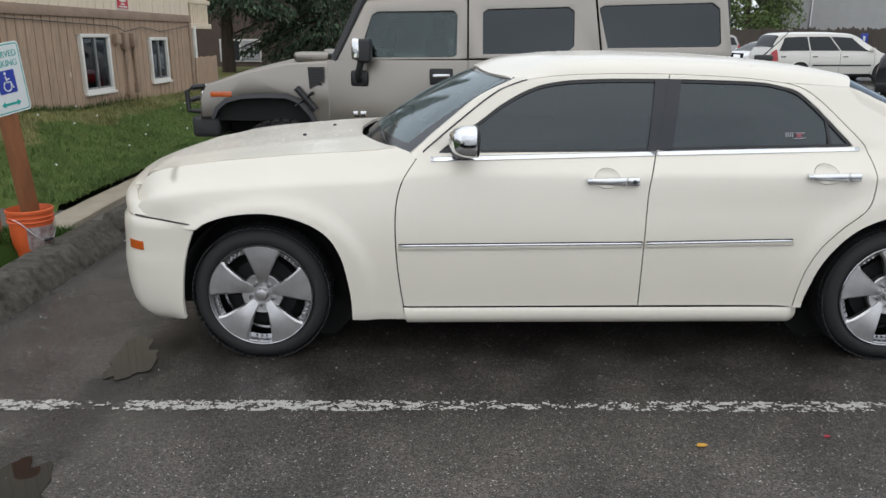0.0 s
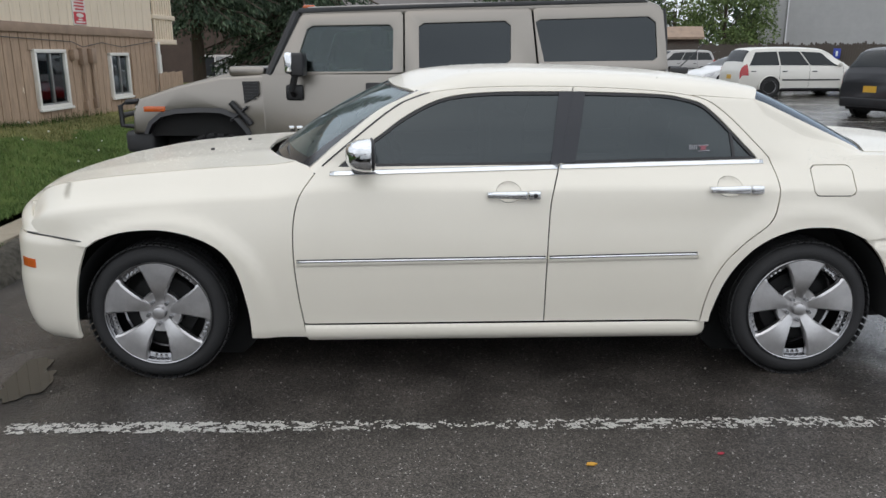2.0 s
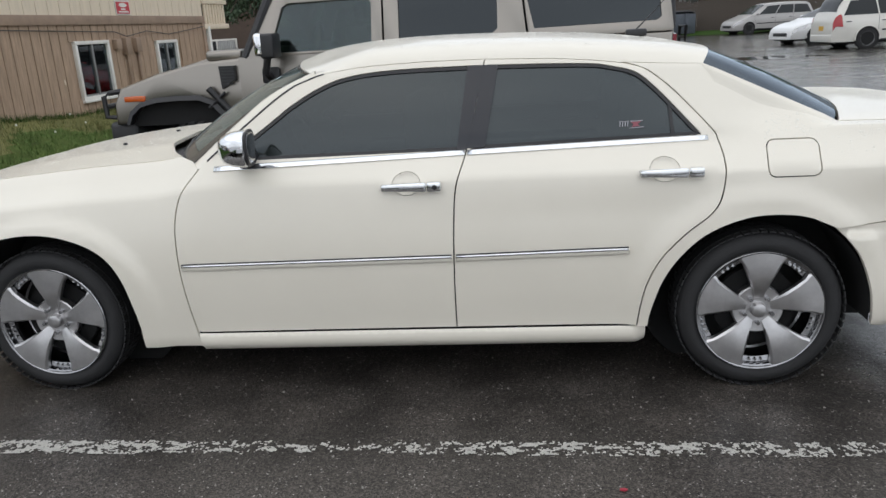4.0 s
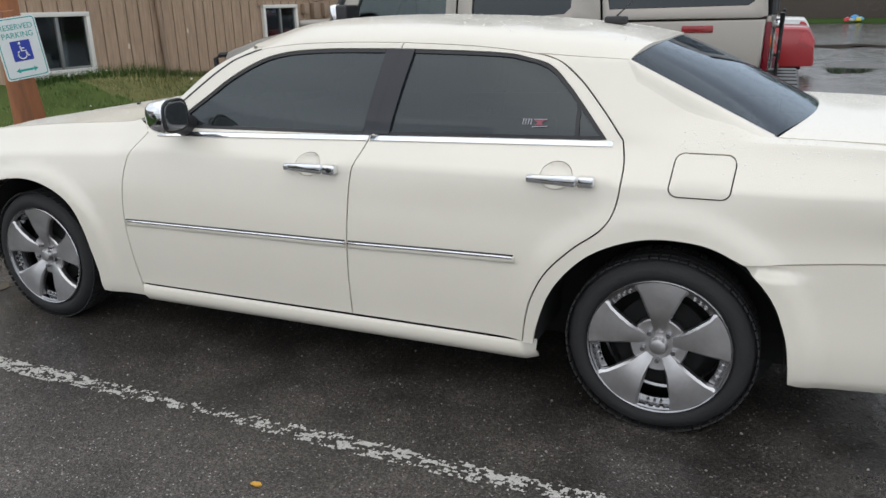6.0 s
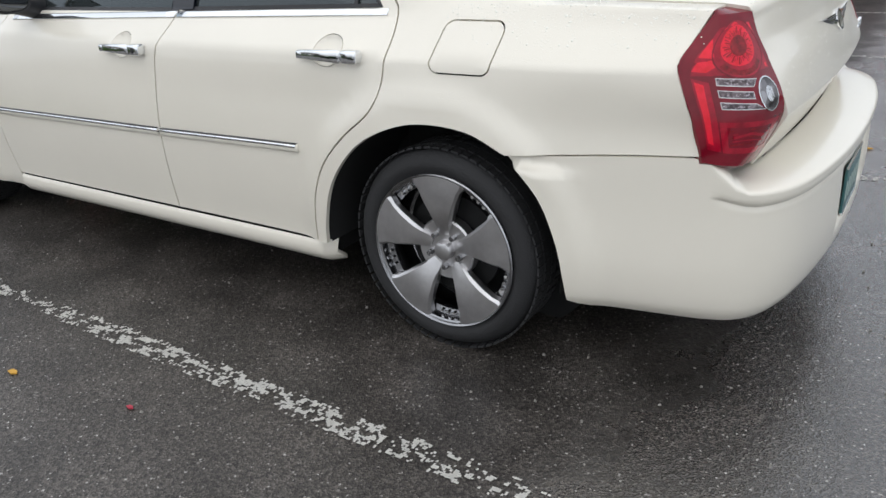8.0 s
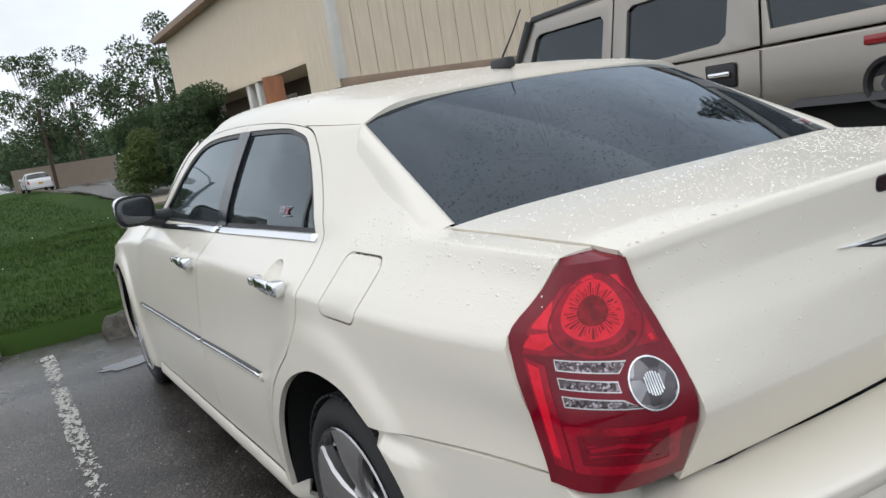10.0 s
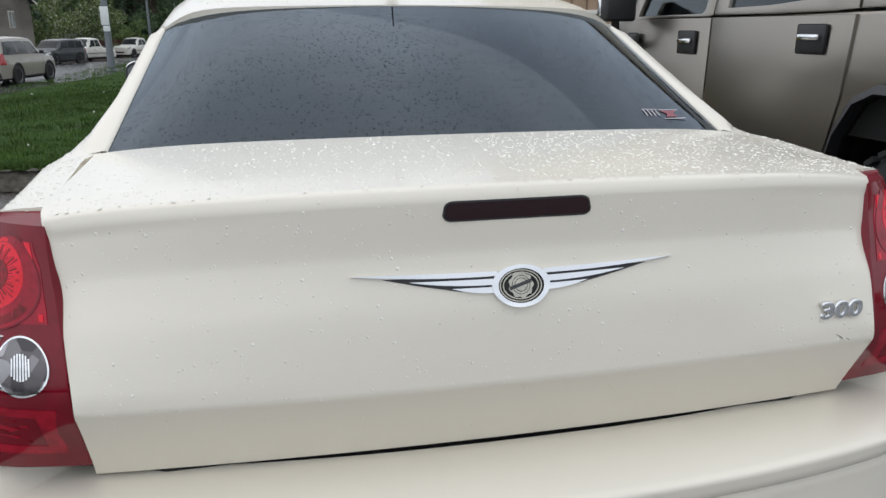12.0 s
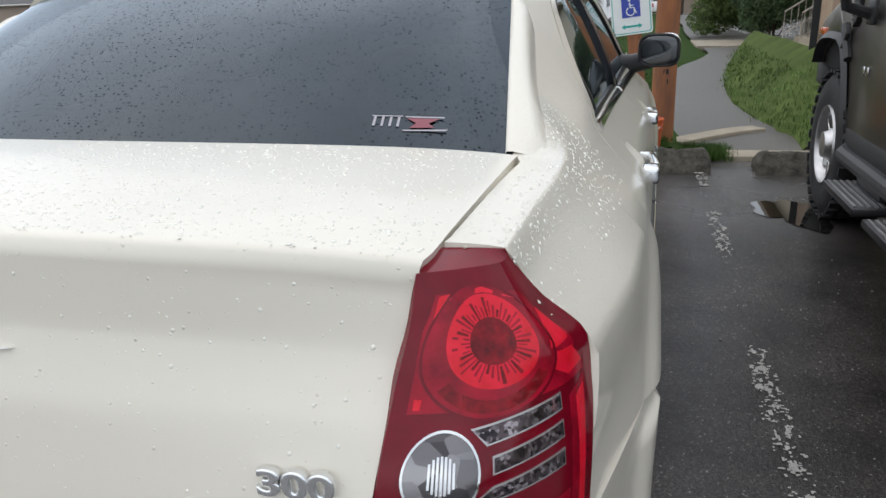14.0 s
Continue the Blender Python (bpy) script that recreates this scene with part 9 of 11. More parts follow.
# ---- other parked vehicles ----
M_GLASS_DARK = tinted_glass("car_window_glass", (0.10, 0.12, 0.12))
M_TAIL = material("plain_tail_lamp", (0.45, 0.012, 0.018), rough=0.2, coat=0.5, var=0.3, var_scale=20)
M_HEAD = material("plain_head_lamp", (0.6, 0.6, 0.6), rough=0.15, metal=0.5, coat=0.5, var=0.4, var_scale=20)
M_YPLATE = material("yellow_plate", (0.62, 0.36, 0.04), rough=0.45)
M_ALLOY = material("alloy_rim", (0.45, 0.45, 0.46), rough=0.35, metal=0.9, var=0.2, var_scale=12)

KINDS = {
    # length, width, height, belt height, wheel radius, axles, body outline, cabin (front base, front top, rear top, rear base), window splits
    "saloon": (4.65, 1.80, 1.45, 0.95, 0.32, (0.92, 3.60), [(0.0, 0.30), (-0.02, 0.52), (0.08, 0.66), (0.35, 0.78), (1.20, 0.93), (3.75, 0.98), (4.50, 0.97), (4.65, 0.86), (4.63, 0.45), (4.55, 0.28)], (1.15, 1.95, 3.15, 4.00), (0.52,)),
    "suv": (4.95, 1.95, 1.85, 1.12, 0.39, (0.95, 3.85), [(0.0, 0.40), (-0.02, 0.68), (0.06, 0.88), (0.30, 1.02), (1.30, 1.10), (4.88, 1.14), (4.95, 0.95), (4.95, 0.55), (4.85, 0.42)], (1.25, 1.95, 4.62, 4.92), (0.30, 0.62)),
    "crossover": (4.60, 1.90, 1.70, 1.06, 0.36, (0.92, 3.62), [(0.0, 0.40), (-0.02, 0.62), (0.06, 0.80), (0.30, 0.95), (1.20, 1.05), (4.50, 1.10), (4.60, 0.92), (4.60, 0.55), (4.5, 0.40)], (1.15, 1.95, 4.05, 4.50), (0.30, 0.64)),
    "minivan": (5.10, 1.95, 1.75, 1.05, 0.335, (0.92, 4.00), [(0.0, 0.30), (-0.02, 0.55), (0.10, 0.72), (0.45, 0.88), (1.10, 1.00), (4.98, 1.06), (5.08, 0.90), (5.10, 0.50), (5.0, 0.30)], (1.00, 1.95, 4.70, 5.02), (0.33, 0.66)),
    "hatchback": (4.25, 1.76, 1.50, 0.95, 0.32, (0.85, 3.40), [(0.0, 0.30), (-0.02, 0.52), (0.08, 0.66), (0.35, 0.78), (1.10, 0.93), (4.15, 1.00), (4.25, 0.80), (4.22, 0.40), (4.1, 0.28)], (1.05, 1.80, 3.60, 4.15), (0.50,)),
    "pickup": (5.60, 2.00, 1.92, 1.15, 0.41, (1.0, 4.5), [(0.0, 0.45), (-0.02, 0.72), (0.04, 0.98), (0.25, 1.08), (1.55, 1.14), (3.62, 1.15), (5.55, 1.15), (5.60, 0.95), (5.58, 0.55), (5.4, 0.45)], (1.50, 2.15, 3.35, 3.62), (0.5,)),
}


class Shell:
    """The skin of a parked vehicle: (x, v) to a place on its side and top; v 0 to 1 up to the belt, 1 to 2 up the cabin's side, 2 to 3 over the roof."""

    def __init__(self, kind):
        L, W, H, belt, r, axles, outline, cab, splits = KINDS[kind]
        self.L, self.W, self.belt, self.sill = L, W, belt, r * 0.72
        low = [p for p in outline if p[1] > r * 1.2]
        fore = [p for p in low if p[0] < cab[0] - 0.05]
        aft = [p for p in low if p[0] > cab[3] + 0.03]
        top = [(0.0, fore[0][1] if fore[0][1] > 0.4 else 0.5)] + [p for p in fore if p[0] > 0.03]
        top += [(cab[0], belt + 0.02), (cab[1] - 0.10, H - 0.13), (cab[1] + 0.18, H - 0.045), ((cab[1] + cab[2]) / 2, H), (cab[2] - 0.15, H - 0.035), (cab[2] + 0.04, H - 0.10)]
        top += [(cab[3], belt + 0.05)] + [p for p in aft if p[0] < L - 0.06] + [(L, belt * 0.80)]
        xs, zs = [], []
        for px, pz in sorted(top):
            if not xs or px > xs[-1] + 0.03:
                xs.append(px)
                zs.append(pz)
        self.top = pchip(xs, zs)

    def at(self, x, v):
        d = min(x, self.L - x)
        w = self.W / 2 * (1 - 0.16 * max(0.0, 1 - d / 0.62) ** 2)
        t = self.top(x)
        b = min(self.belt, t - 0.07)
        cabin = smoothstep(0.05, 0.42, t - self.belt)
        y1, y2 = 0.955 * w, (0.90 - 0.145 * cabin) * w
        z2 = t - 0.035 - 0.05 * cabin
        if v <= 1:
            z = self.sill + (b - self.sill) * v
            y = w * (0.93 + 0.07 * math.sin(math.pi * min(1, v * 1.25) * 0.62) - 0.045 * max(0, v - 0.72) / 0.28)
        elif v <= 2:
            k = v - 1
            z = b + (z2 - b) * k
            y = y1 + (y2 - y1) * k + 0.012 * math.sin(math.pi * k)
        else:
            k = (v - 2) * math.pi / 2
            y = y2 * math.cos(k) ** 0.8 if v < 2.999 else 0.0
            z = z2 + (t - z2) * math.sin(k) ** 0.8
        return Vector((x - self.L / 2, y, z))

    def normal(self, x, v):
        e = 0.02
        a = self.at(min(x + e, self.L), v) - self.at(max(x - e, 0), v)
        b = self.at(x, min(v + e, 2.98)) - self.at(x, max(v - e, 0))
        n = a.cross(b)
        n = n.normalized() if n.length > 1e-9 else Vector((0, 0, 1))
        return n if n.y >= -1e-6 else -n

    def skin(self):
        xs = sorted({*np.linspace(0, self.L, 64).tolist(), 0.03, 0.08, self.L - 0.03, self.L - 0.08})
        vs = [0, 0.12, 0.3, 0.5, 0.7, 0.85, 1, 1.25, 1.5, 1.75, 2, 2.08, 2.18, 2.32, 2.5, 2.7, 2.85, 3]
        bm = bmesh.new()
        grid = []
        for x in xs:
            half = [self.at(x, v) for v in vs]
            row = [bm.verts.new((p.x, -p.y, p.z)) for p in half] + [bm.verts.new(p) for p in half[-2::-1]]
            grid.append(row)
        for a, b in zip(grid, grid[1:]):
            for k in range(len(a) - 1):
                bm.faces.new((a[k], a[k + 1], b[k + 1], b[k]))
        bm.faces.new(grid[0])
        bm.faces.new(grid[-1][::-1])
        return bm

    def patch(self, corners, s, lift, n=(10, 4), both=False):
        """A sheet on the skin between four (x, v) corners: lower front, lower rear, upper rear, upper front."""
        bm = bmesh.new()
        rows = []
        for j in range(n[1] + 1):
            row = []
            for i in range(n[0] + 1):
                a, b = i / n[0], j / n[1]
                lo = [corners[0][k] + (corners[1][k] - corners[0][k]) * a for k in (0, 1)]
                hi = [corners[3][k] + (corners[2][k] - corners[3][k]) * a for k in (0, 1)]
                x, v = lo[0] + (hi[0] - lo[0]) * b, lo[1] + (hi[1] - lo[1]) * b
                p = self.at(x, v) + self.normal(x, v) * lift
                row.append((p, x, v))
            rows.append(row)
        for sg in ((-1, 1) if both else (s,)):
            g = [[bm.verts.new((p.x, sg * p.y, p.z)) for p, _, _ in row] for row in rows]
            for a, b in zip(g, g[1:]):
                for i in range(n[0]):
                    bm.faces.new((a[i], a[i + 1], b[i + 1], b[i]))
        if both:
            bmesh.ops.remove_doubles(bm, verts=bm.verts, dist=0.002)
        return bm


SHELLS = {k: Shell(k) for k in KINDS}


def vehicle(name, label, kind, x, y, z, heading, colour, category="car", rim=None, trim=True):
    """A parked vehicle; heading in degrees is where its nose points, from +x towards +y."""
    L, W, H, belt, r, axles, outline, cab, splits = KINDS[kind]
    sh = SHELLS[kind]
    ob = thing(name, x, y, z, label, category, "parked vehicles", rz=heading + 180)
    cx = L / 2
    mat = colour if isinstance(colour, bpy.types.Material) else paint(name + "_paint", colour)
    part("body", sh.skin(), mat, ob, sharp=50)
    # side windows between the pillars, each with a dark rim
    marks = [0.0] + list(splits) + [1.0]
    x0, x1 = cab[0] + 0.42, cab[3] - 0.20
    t0, t1 = cab[1] + 0.12, cab[2] - 0.10
    lean_x = lambda u, k: (x0 + (x1 - x0) * u) * (1 - k) + (t0 + (t1 - t0) * u) * k
    for s in (-1, 1):
        for a, b in zip(marks, marks[1:]):
            q = [(lean_x(a, 0) + 0.02, 1.08), (lean_x(b, 0) - 0.03, 1.08), (lean_x(b, 1) - 0.03, 1.86), (lean_x(a, 1) + 0.02, 1.86)]
            part("side_window", sh.patch(q, s, 0.006), M_GLASS_BLK, ob)
            xb = lean_x(b, 0) - 0.10
            p = sh.at(xb, 0.80)
            part("door_handle", bm_box(p.x - 0.18, p.x, s * (p.y - 0.01), s * (p.y + 0.028), p.z - 0.016, p.z + 0.018, 0.008, 1), M_BLACK if trim else mat, ob)
            if b < 0.99:
                part("door_gap", sh.patch([(lean_x(b, 0) - 0.008, 0.14), (lean_x(b, 0) + 0.002, 0.14), (lean_x(b, 0) + 0.002, 1.02), (lean_x(b, 0) - 0.008, 1.02)], s, 0.003, (1, 6)), M_DARK, ob)
        part("door_gap", sh.patch([(x0 - 0.16, 0.14), (x0 - 0.15, 0.14), (x0 - 0.15, 1.0), (x0 - 0.16, 1.0)], s, 0.003, (1, 6)), M_DARK, ob)
        part("sill_trim", sh.patch([(axles[0] + r * 1.2, 0.0), (axles[1] - r * 1.2, 0.0), (axles[1] - r * 1.2, 0.07), (axles[0] + r * 1.2, 0.07)], s, 0.004, (8, 1)), M_BLACK, ob)
        for ax in axles:
            arch = part("wheel_arch", bm_lathe([(0.0, 0.0), (r * 1.16, 0.0), (r * 1.16, 0.10), (0.0, 0.10)], sides=32, center=(ax - cx, -0.05, r)), M_DARK, ob)
            arch.location.y = s * (W / 2 - 0.047)
            lip = [(ax - cx + r * 1.19 * math.cos(a), s * (W / 2 + 0.001), r + r * 1.19 * math.sin(a)) for a in np.linspace(-0.15, math.pi + 0.15, 22)]
            part("arch_lip", bm_tube(lip, 0.022, 6), M_BLACK if kind in ("suv", "crossover") else mat, ob)
            hub = new("wheel")
            hub.parent = ob
            hub.matrix_basis = pose(ax - cx, s * (W / 2 - 0.10), r, 0, 0, 180 if s > 0 else 0)
            part("tyre", bm_lathe([(r * 0.66, 0.10), (r * 0.9, 0.10), (r, 0.07), (r, -0.08), (r * 0.92, -0.11), (r * 0.70, -0.115), (r * 0.66, -0.09)], sides=28), M_RUBBER, hub)
            part("rim", bm_lathe([(r * 0.70, -0.112), (r * 0.66, -0.10), (r * 0.60, -0.055), (0.0, -0.045)], sides=28), rim or M_ALLOY, hub)
            for q in range(7):
                bm = bm_box(r * 0.28, r * 0.58, -0.066, -0.040, -r * 0.075, r * 0.075, 0.006, 1)
                bm.transform(Matrix.Rotation(q * math.tau / 7, 4, "Y"))
                part("rim_slot", bm, M_DARK, hub)
        mp = sh.at(x0 - 0.02, 1.06)
        part("mirror", bm_box(mp.x - 0.04, mp.x + 0.08, s * (mp.y + 0.01), s * (mp.y + 0.19), mp.z, mp.z + 0.14, 0.035, 3), M_BLACK if kind in ("suv", "crossover", "pickup") else mat, ob)
        if trim:
            part("side_strip", sh.patch([(axles[0] + r * 1.35, 0.40), (axles[1] - r * 1.35, 0.40), (axles[1] - r * 1.35, 0.46), (axles[0] + r * 1.35, 0.46)], s, 0.010, (8, 1)), M_BLACK, ob)
        part("head_lamp", sh.patch([(0.02, 0.66), (0.50, 0.78), (0.60, 0.97), (0.02, 0.95)], s, 0.006, (6, 3)), M_HEAD, ob)
        tall = 1.25 if kind in ("suv", "crossover", "minivan", "hatchback") else 0.96
        part("tail_lamp", sh.patch([(L - 0.30, 0.62), (L - 0.012, 0.62), (L - 0.02, tall), (L - 0.24, tall)], s, 0.008, (4, 5)), M_TAIL, ob)
    # screens lie on the sloping skin
    part("windscreen", sh.patch([(cab[0] + 0.10, 2.14), (cab[1] - 0.02, 2.14), (cab[1] - 0.02, 3.0), (cab[0] + 0.10, 3.0)], 1, 0.008, (8, 8), True), M_GLASS_BLK, ob)
    part("rear_window", sh.patch([(cab[2] + 0.06, 2.14), (cab[3] - 0.05, 2.14), (cab[3] - 0.05, 3.0), (cab[2] + 0.06, 3.0)], 1, 0.008, (8, 8), True), M_GLASS_BLK, ob)
    part("front_grille", bm_box(-cx - 0.012, -cx + 0.08, -W * 0.26, W * 0.26, belt * 0.36, belt * 0.50, 0.02), M_BLACK, ob)
    part("rear_valance", bm_box(cx - 0.14, cx + 0.02, -W * 0.41, W * 0.41, r * 0.74, belt * 0.46, 0.04, 3), M_BLACK if kind in ("suv", "crossover", "pickup") else mat, ob)
    part("rear_plate", bm_box(cx - 0.01, cx + 0.012, -0.17, 0.17, belt * 0.58, belt * 0.58 + 0.15, 0.004, 1), M_YPLATE, ob, "plain yellow number plate")
    part("underbody", bm_box(-cx + 0.2, cx - 0.2, -W * 0.40, W * 0.40, r * 0.5, belt * 0.5, 0.03), M_DARK, ob)
    if kind == "pickup":
        part("bed", bm_box(3.75 - cx, 5.42 - cx, -W * 0.40, W * 0.40, 1.12, 1.165), M_DARK, ob)
    return ob


M_GLASS_BLK = material("parked_car_glass", (0.018, 0.021, 0.022), rough=0.08, spec=0.3)
WHITE, SILVER, BLACK_P, RED_P = (0.70, 0.68, 0.62), (0.40, 0.385, 0.37), (0.012, 0.012, 0.015), (0.36, 0.018, 0.022)
# across the car park
vehicle("minivan", "white family minivan on wet asphalt, muddy behind", "minivan", 14.94, 24.45, 0, 4, WHITE, "van")
vehicle("sports_utility", "glossy black sport utility vehicle with wide tail", "crossover", 13.84, 14.79, 0, 24, BLACK_P, "car")
vehicle("coupe", "low white coupe with dark wheels", "saloon", 14.6, 29.0, 0, 195, (0.75, 0.75, 0.74), "car", rim=M_BLACK, trim=False)
vehicle("minivan", "silver grey minivan parked before a shed", "minivan", 17.0, 45.5, 0, 192, SILVER, "van")
vehicle("saloon_car_red", "bright red saloon car with lit-looking tail lamps", "saloon", 1.55, 13.9, 0, 180, RED_P, "car", trim=False).name = "saloon_car"
vehicle("estate_car", "maroon car parked behind the truck", "hatchback", 1.15, 10.6, 0, 180, (0.10, 0.012, 0.02), "car", trim=False)
vehicle("hatchback_car", "silver hatchback in the parking row", "hatchback", 0.9, 17.0, 0, 180, SILVER, "car", trim=False)
vehicle("saloon_car_white", "white saloon car in the parking row", "saloon", 1.6, 21.0, 0, 180, (0.72, 0.72, 0.70), "car", trim=False).name = "saloon_car"
# on and across the street
vehicle("estate_utility", "tan silver utility estate parked at the street", "suv", -30.09, -10.99, -0.79, 172, (0.33, 0.30, 0.265), "car", trim=False)
vehicle("saloon_car_street", "white saloon car at the street", "saloon", -18.6, -12.9, -0.74, 172, (0.72, 0.72, 0.70), "car", trim=False).name = "saloon_car"
vehicle("pickup_truck", "black pickup truck at the street", "pickup", -10.5, -13.2, -0.95, 182, BLACK_P, "truck")
vehicle("sports_utility", "dark blue utility vehicle before the tan house", "suv", -36.3, -18.3, -0.55, 20, (0.02, 0.028, 0.042), "car")
vehicle("compact_utility", "bright red compact utility vehicle facing the street", "suv", -51.15, -19.92, -1.48, -14, RED_P, "car")
vehicle("sports_utility", "dark grey utility vehicle across the street", "suv", -59.09, -16.38, -1.20, -22, (0.03, 0.035, 0.04), "car")
vehicle("pickup_truck", "white pickup truck facing the street", "pickup", -65.78, -15.67, -1.26, -24, WHITE, "truck")
vehicle("pickup_truck", "white pickup truck facing the street", "pickup", -81.25, -14.30, -1.41, -24, WHITE, "truck")
vehicle("saloon_car_dark", "dark saloon car further up the street", "hatchback", -96.22, -12.44, -1.47, -20, (0.05, 0.055, 0.055), "car").name = "saloon_car"
vehicle("saloon_car_black", "small black car on the climbing street", "hatchback", -93.64, -7.68, -1.41, 4, BLACK_P, "car").name = "saloon_car"
vehicle("saloon_car_path", "white car beyond the end of the path", "saloon", -62, 2.0, 0.28, 185, (0.7, 0.7, 0.7), "car").name = "saloon_car"

# ---- trees and shrubs ----
M_BARK = material("dark_bark", (0.085, 0.062, 0.045), rough=0.9, var=0.4, var_scale=6, bump=0.6, bump_scale=30, stretch=(4, 4, 0.8))
M_SPRUCE = leafy("spruce_needles", (0.026, 0.044, 0.030), (0.115, 0.16, 0.098), rough=0.7)
M_DARK_LEAF = leafy("dark_leaves", (0.05, 0.085, 0.042), (0.12, 0.175, 0.085))
M_FRESH_LEAF = leafy("fresh_leaves", (0.085, 0.13, 0.045), (0.19, 0.25, 0.09))
M_BLOSSOM = leafy("white_blossom", (0.36, 0.36, 0.27), (0.62, 0.62, 0.5))


def diamonds(rng, centres, axes, length, width, jitter=0.5):
    """Small pointed leaf blades, one at each centre, along its axis."""
    n = len(centres)
    c, a = np.array(centres, float), np.array(axes, float)
    a += rng.normal(0, jitter, (n, 3))
    a /= np.linalg.norm(a, axis=1)[:, None] + 1e-9
    side_ = np.cross(a, rng.normal(0, 1, (n, 3)))
    side_ /= np.linalg.norm(side_, axis=1)[:, None] + 1e-9
    ln = length * rng.uniform(0.6, 1.3, n)[:, None]
    wd = width * rng.uniform(0.6, 1.3, n)[:, None]
    q = np.stack([c - a * ln * 0.4, c + side_ * wd * 0.5, c + a * ln * 0.6, c - side_ * wd * 0.5], 1)
    return q.reshape(-1, 3).tolist(), [(4 * k, 4 * k + 1, 4 * k + 2, 4 * k + 3) for k in range(n)]


def conifer(label, x, y, z, h, r, seed, density=1.0, low=0.12, leaf=0.32, name="spruce_tree", group="trees"):
    """A spruce: a tapered trunk, whorls of drooping limbs and hanging needle sprays."""
    rng = np.random.default_rng(seed)
    tree = thing(name, x, y, z, label, "tree", group)
    trunk = bm_tube([(0, 0, -0.3), (0.02, 0.01, h * 0.5), (0, 0, h)], 0.02, 8)
    for v in trunk.verts:
        k = max(0.0, 1 - v.co.z / h) * h * 0.016 + 0.02
        flat = Vector((v.co.x, v.co.y, 0))
        if flat.length > 1e-6:
            flat = flat.normalized() * k
        v.co.x, v.co.y = flat.x, flat.y
    part("trunk", trunk, M_BARK, tree)
    limbs = bmesh.new()
    cs, ax = [], []
    zz = h * low
    while zz < h * 0.98:
        t = (zz / h - low) / (1 - low)
        reach = r * (1 - t) ** 0.85 * rng.uniform(0.85, 1.1) * min(1, 0.7 + t * 3)
        for k in range(int(rng.integers(5, 8))):
            ang = rng.uniform(0, math.tau)
            ln = reach * rng.uniform(0.7, 1.12) + 0.1
            dx, dy = math.cos(ang), math.sin(ang)
            droop = rng.uniform(0.22, 0.42)
            pts_ = [(dx * ln * s, dy * ln * s, zz + ln * (0.12 * s - droop * s * s)) for s in (0.02, 0.35, 0.7, 1.0)]
            if ln > 0.6:
                bm_tube(pts_, 0.012 + 0.01 * ln / r, 4, bm=limbs)
            for s in np.linspace(0.12, 1.0, max(3, int(ln * 9 * density))):
                spread = 0.26 * ln * (1.05 - s) + 0.05
                for _ in range(4):
                    o = rng.normal(0, spread)
                    cs.append((dx * ln * s - dy * o, dy * ln * s + dx * o, zz + ln * (0.12 * s - droop * s * s) - abs(o) * 0.35 - rng.uniform(0, 0.22)))
                    ax.append((dx * 0.6 - dy * o * 0.6, dy * 0.6 + dx * o * 0.6, -0.75))
        zz += h * 0.030 * rng.uniform(0.8, 1.2) / max(0.6, density ** 0.5)
    part("branchwork", limbs, M_BARK, tree)
    v, f = diamonds(rng, cs, ax, leaf, leaf * 0.34, 0.35)
    new_mesh("crown", v, f, M_SPRUCE, tree)
    return tree


def clump_mesh(rng, clumps, count, leaf):
    cs, ax = [], []
    for (cx, cy, cz, cr) in clumps:
        n = int(count * cr * cr)
        d = rng.normal(0, 1, (n, 3))
        d /= np.linalg.norm(d, axis=1)[:, None]
        rr = cr * rng.uniform(0.25, 1.0, n) ** 0.5
        p = d * rr[:, None] * np.array([1, 1, 0.75]) + (cx, cy, cz)
        cs += p.tolist()
        ax += (d + (0, 0, -0.2)).tolist()
    return diamonds(rng, cs, ax, leaf, leaf * 0.55, 0.7)


def broadleaf(label, x, y, z, h, r, seed, mat=None, leaf=0.16, clumps=30, count=300, blossom=0.0, bare=0.28, name="leafy_tree"):
    """A leafy tree: trunk, limbs and many small leaves gathered in uneven clumps."""
    rng = np.random.default_rng(seed)
    tree = thing(name, x, y, z, label, "tree", "trees")
    wood = bmesh.new()
    bm_tube([(0, 0, -0.2), (0.05 * h / 6, 0, h * 0.3), (0, 0.04, h * 0.62)], h * 0.014, 7, bm=wood)
    part("trunk", wood, M_BARK, tree)
    limbs = bmesh.new()
    cl = []
    for k in range(clumps):
        a, u = rng.uniform(0, math.tau), rng.uniform(0, 1)
        zc = h * (bare + (1 - bare) * u)
        rad = r * math.sqrt(max(0.05, 1 - ((u - 0.38) / 0.68) ** 2)) * rng.uniform(0.35, 1.0)
        c = (math.cos(a) * rad, math.sin(a) * rad, zc)
        cr = r * rng.uniform(0.24, 0.42) * (1.0 - 0.35 * u)
        cl.append((*c, cr))
        bm_tube([(0, 0, h * 0.22 + 0.3 * (zc - h * 0.22)), (c[0] * 0.5, c[1] * 0.5, 0.5 * (h * 0.3 + zc)), c], 0.010 * h / 5, 4, bm=limbs)
    part("branchwork", limbs, M_BARK, tree)
    v, f = clump_mesh(rng, cl, count, leaf)
    new_mesh("crown", v, f, mat or M_DARK_LEAF, tree)
    if blossom:
        v, f = clump_mesh(rng, [(a, b, c, d * 1.05) for a, b, c, d in cl], count * blossom, leaf * 0.9)
        new_mesh("blossom", v, f, M_BLOSSOM, tree, "white blossom")
    return tree


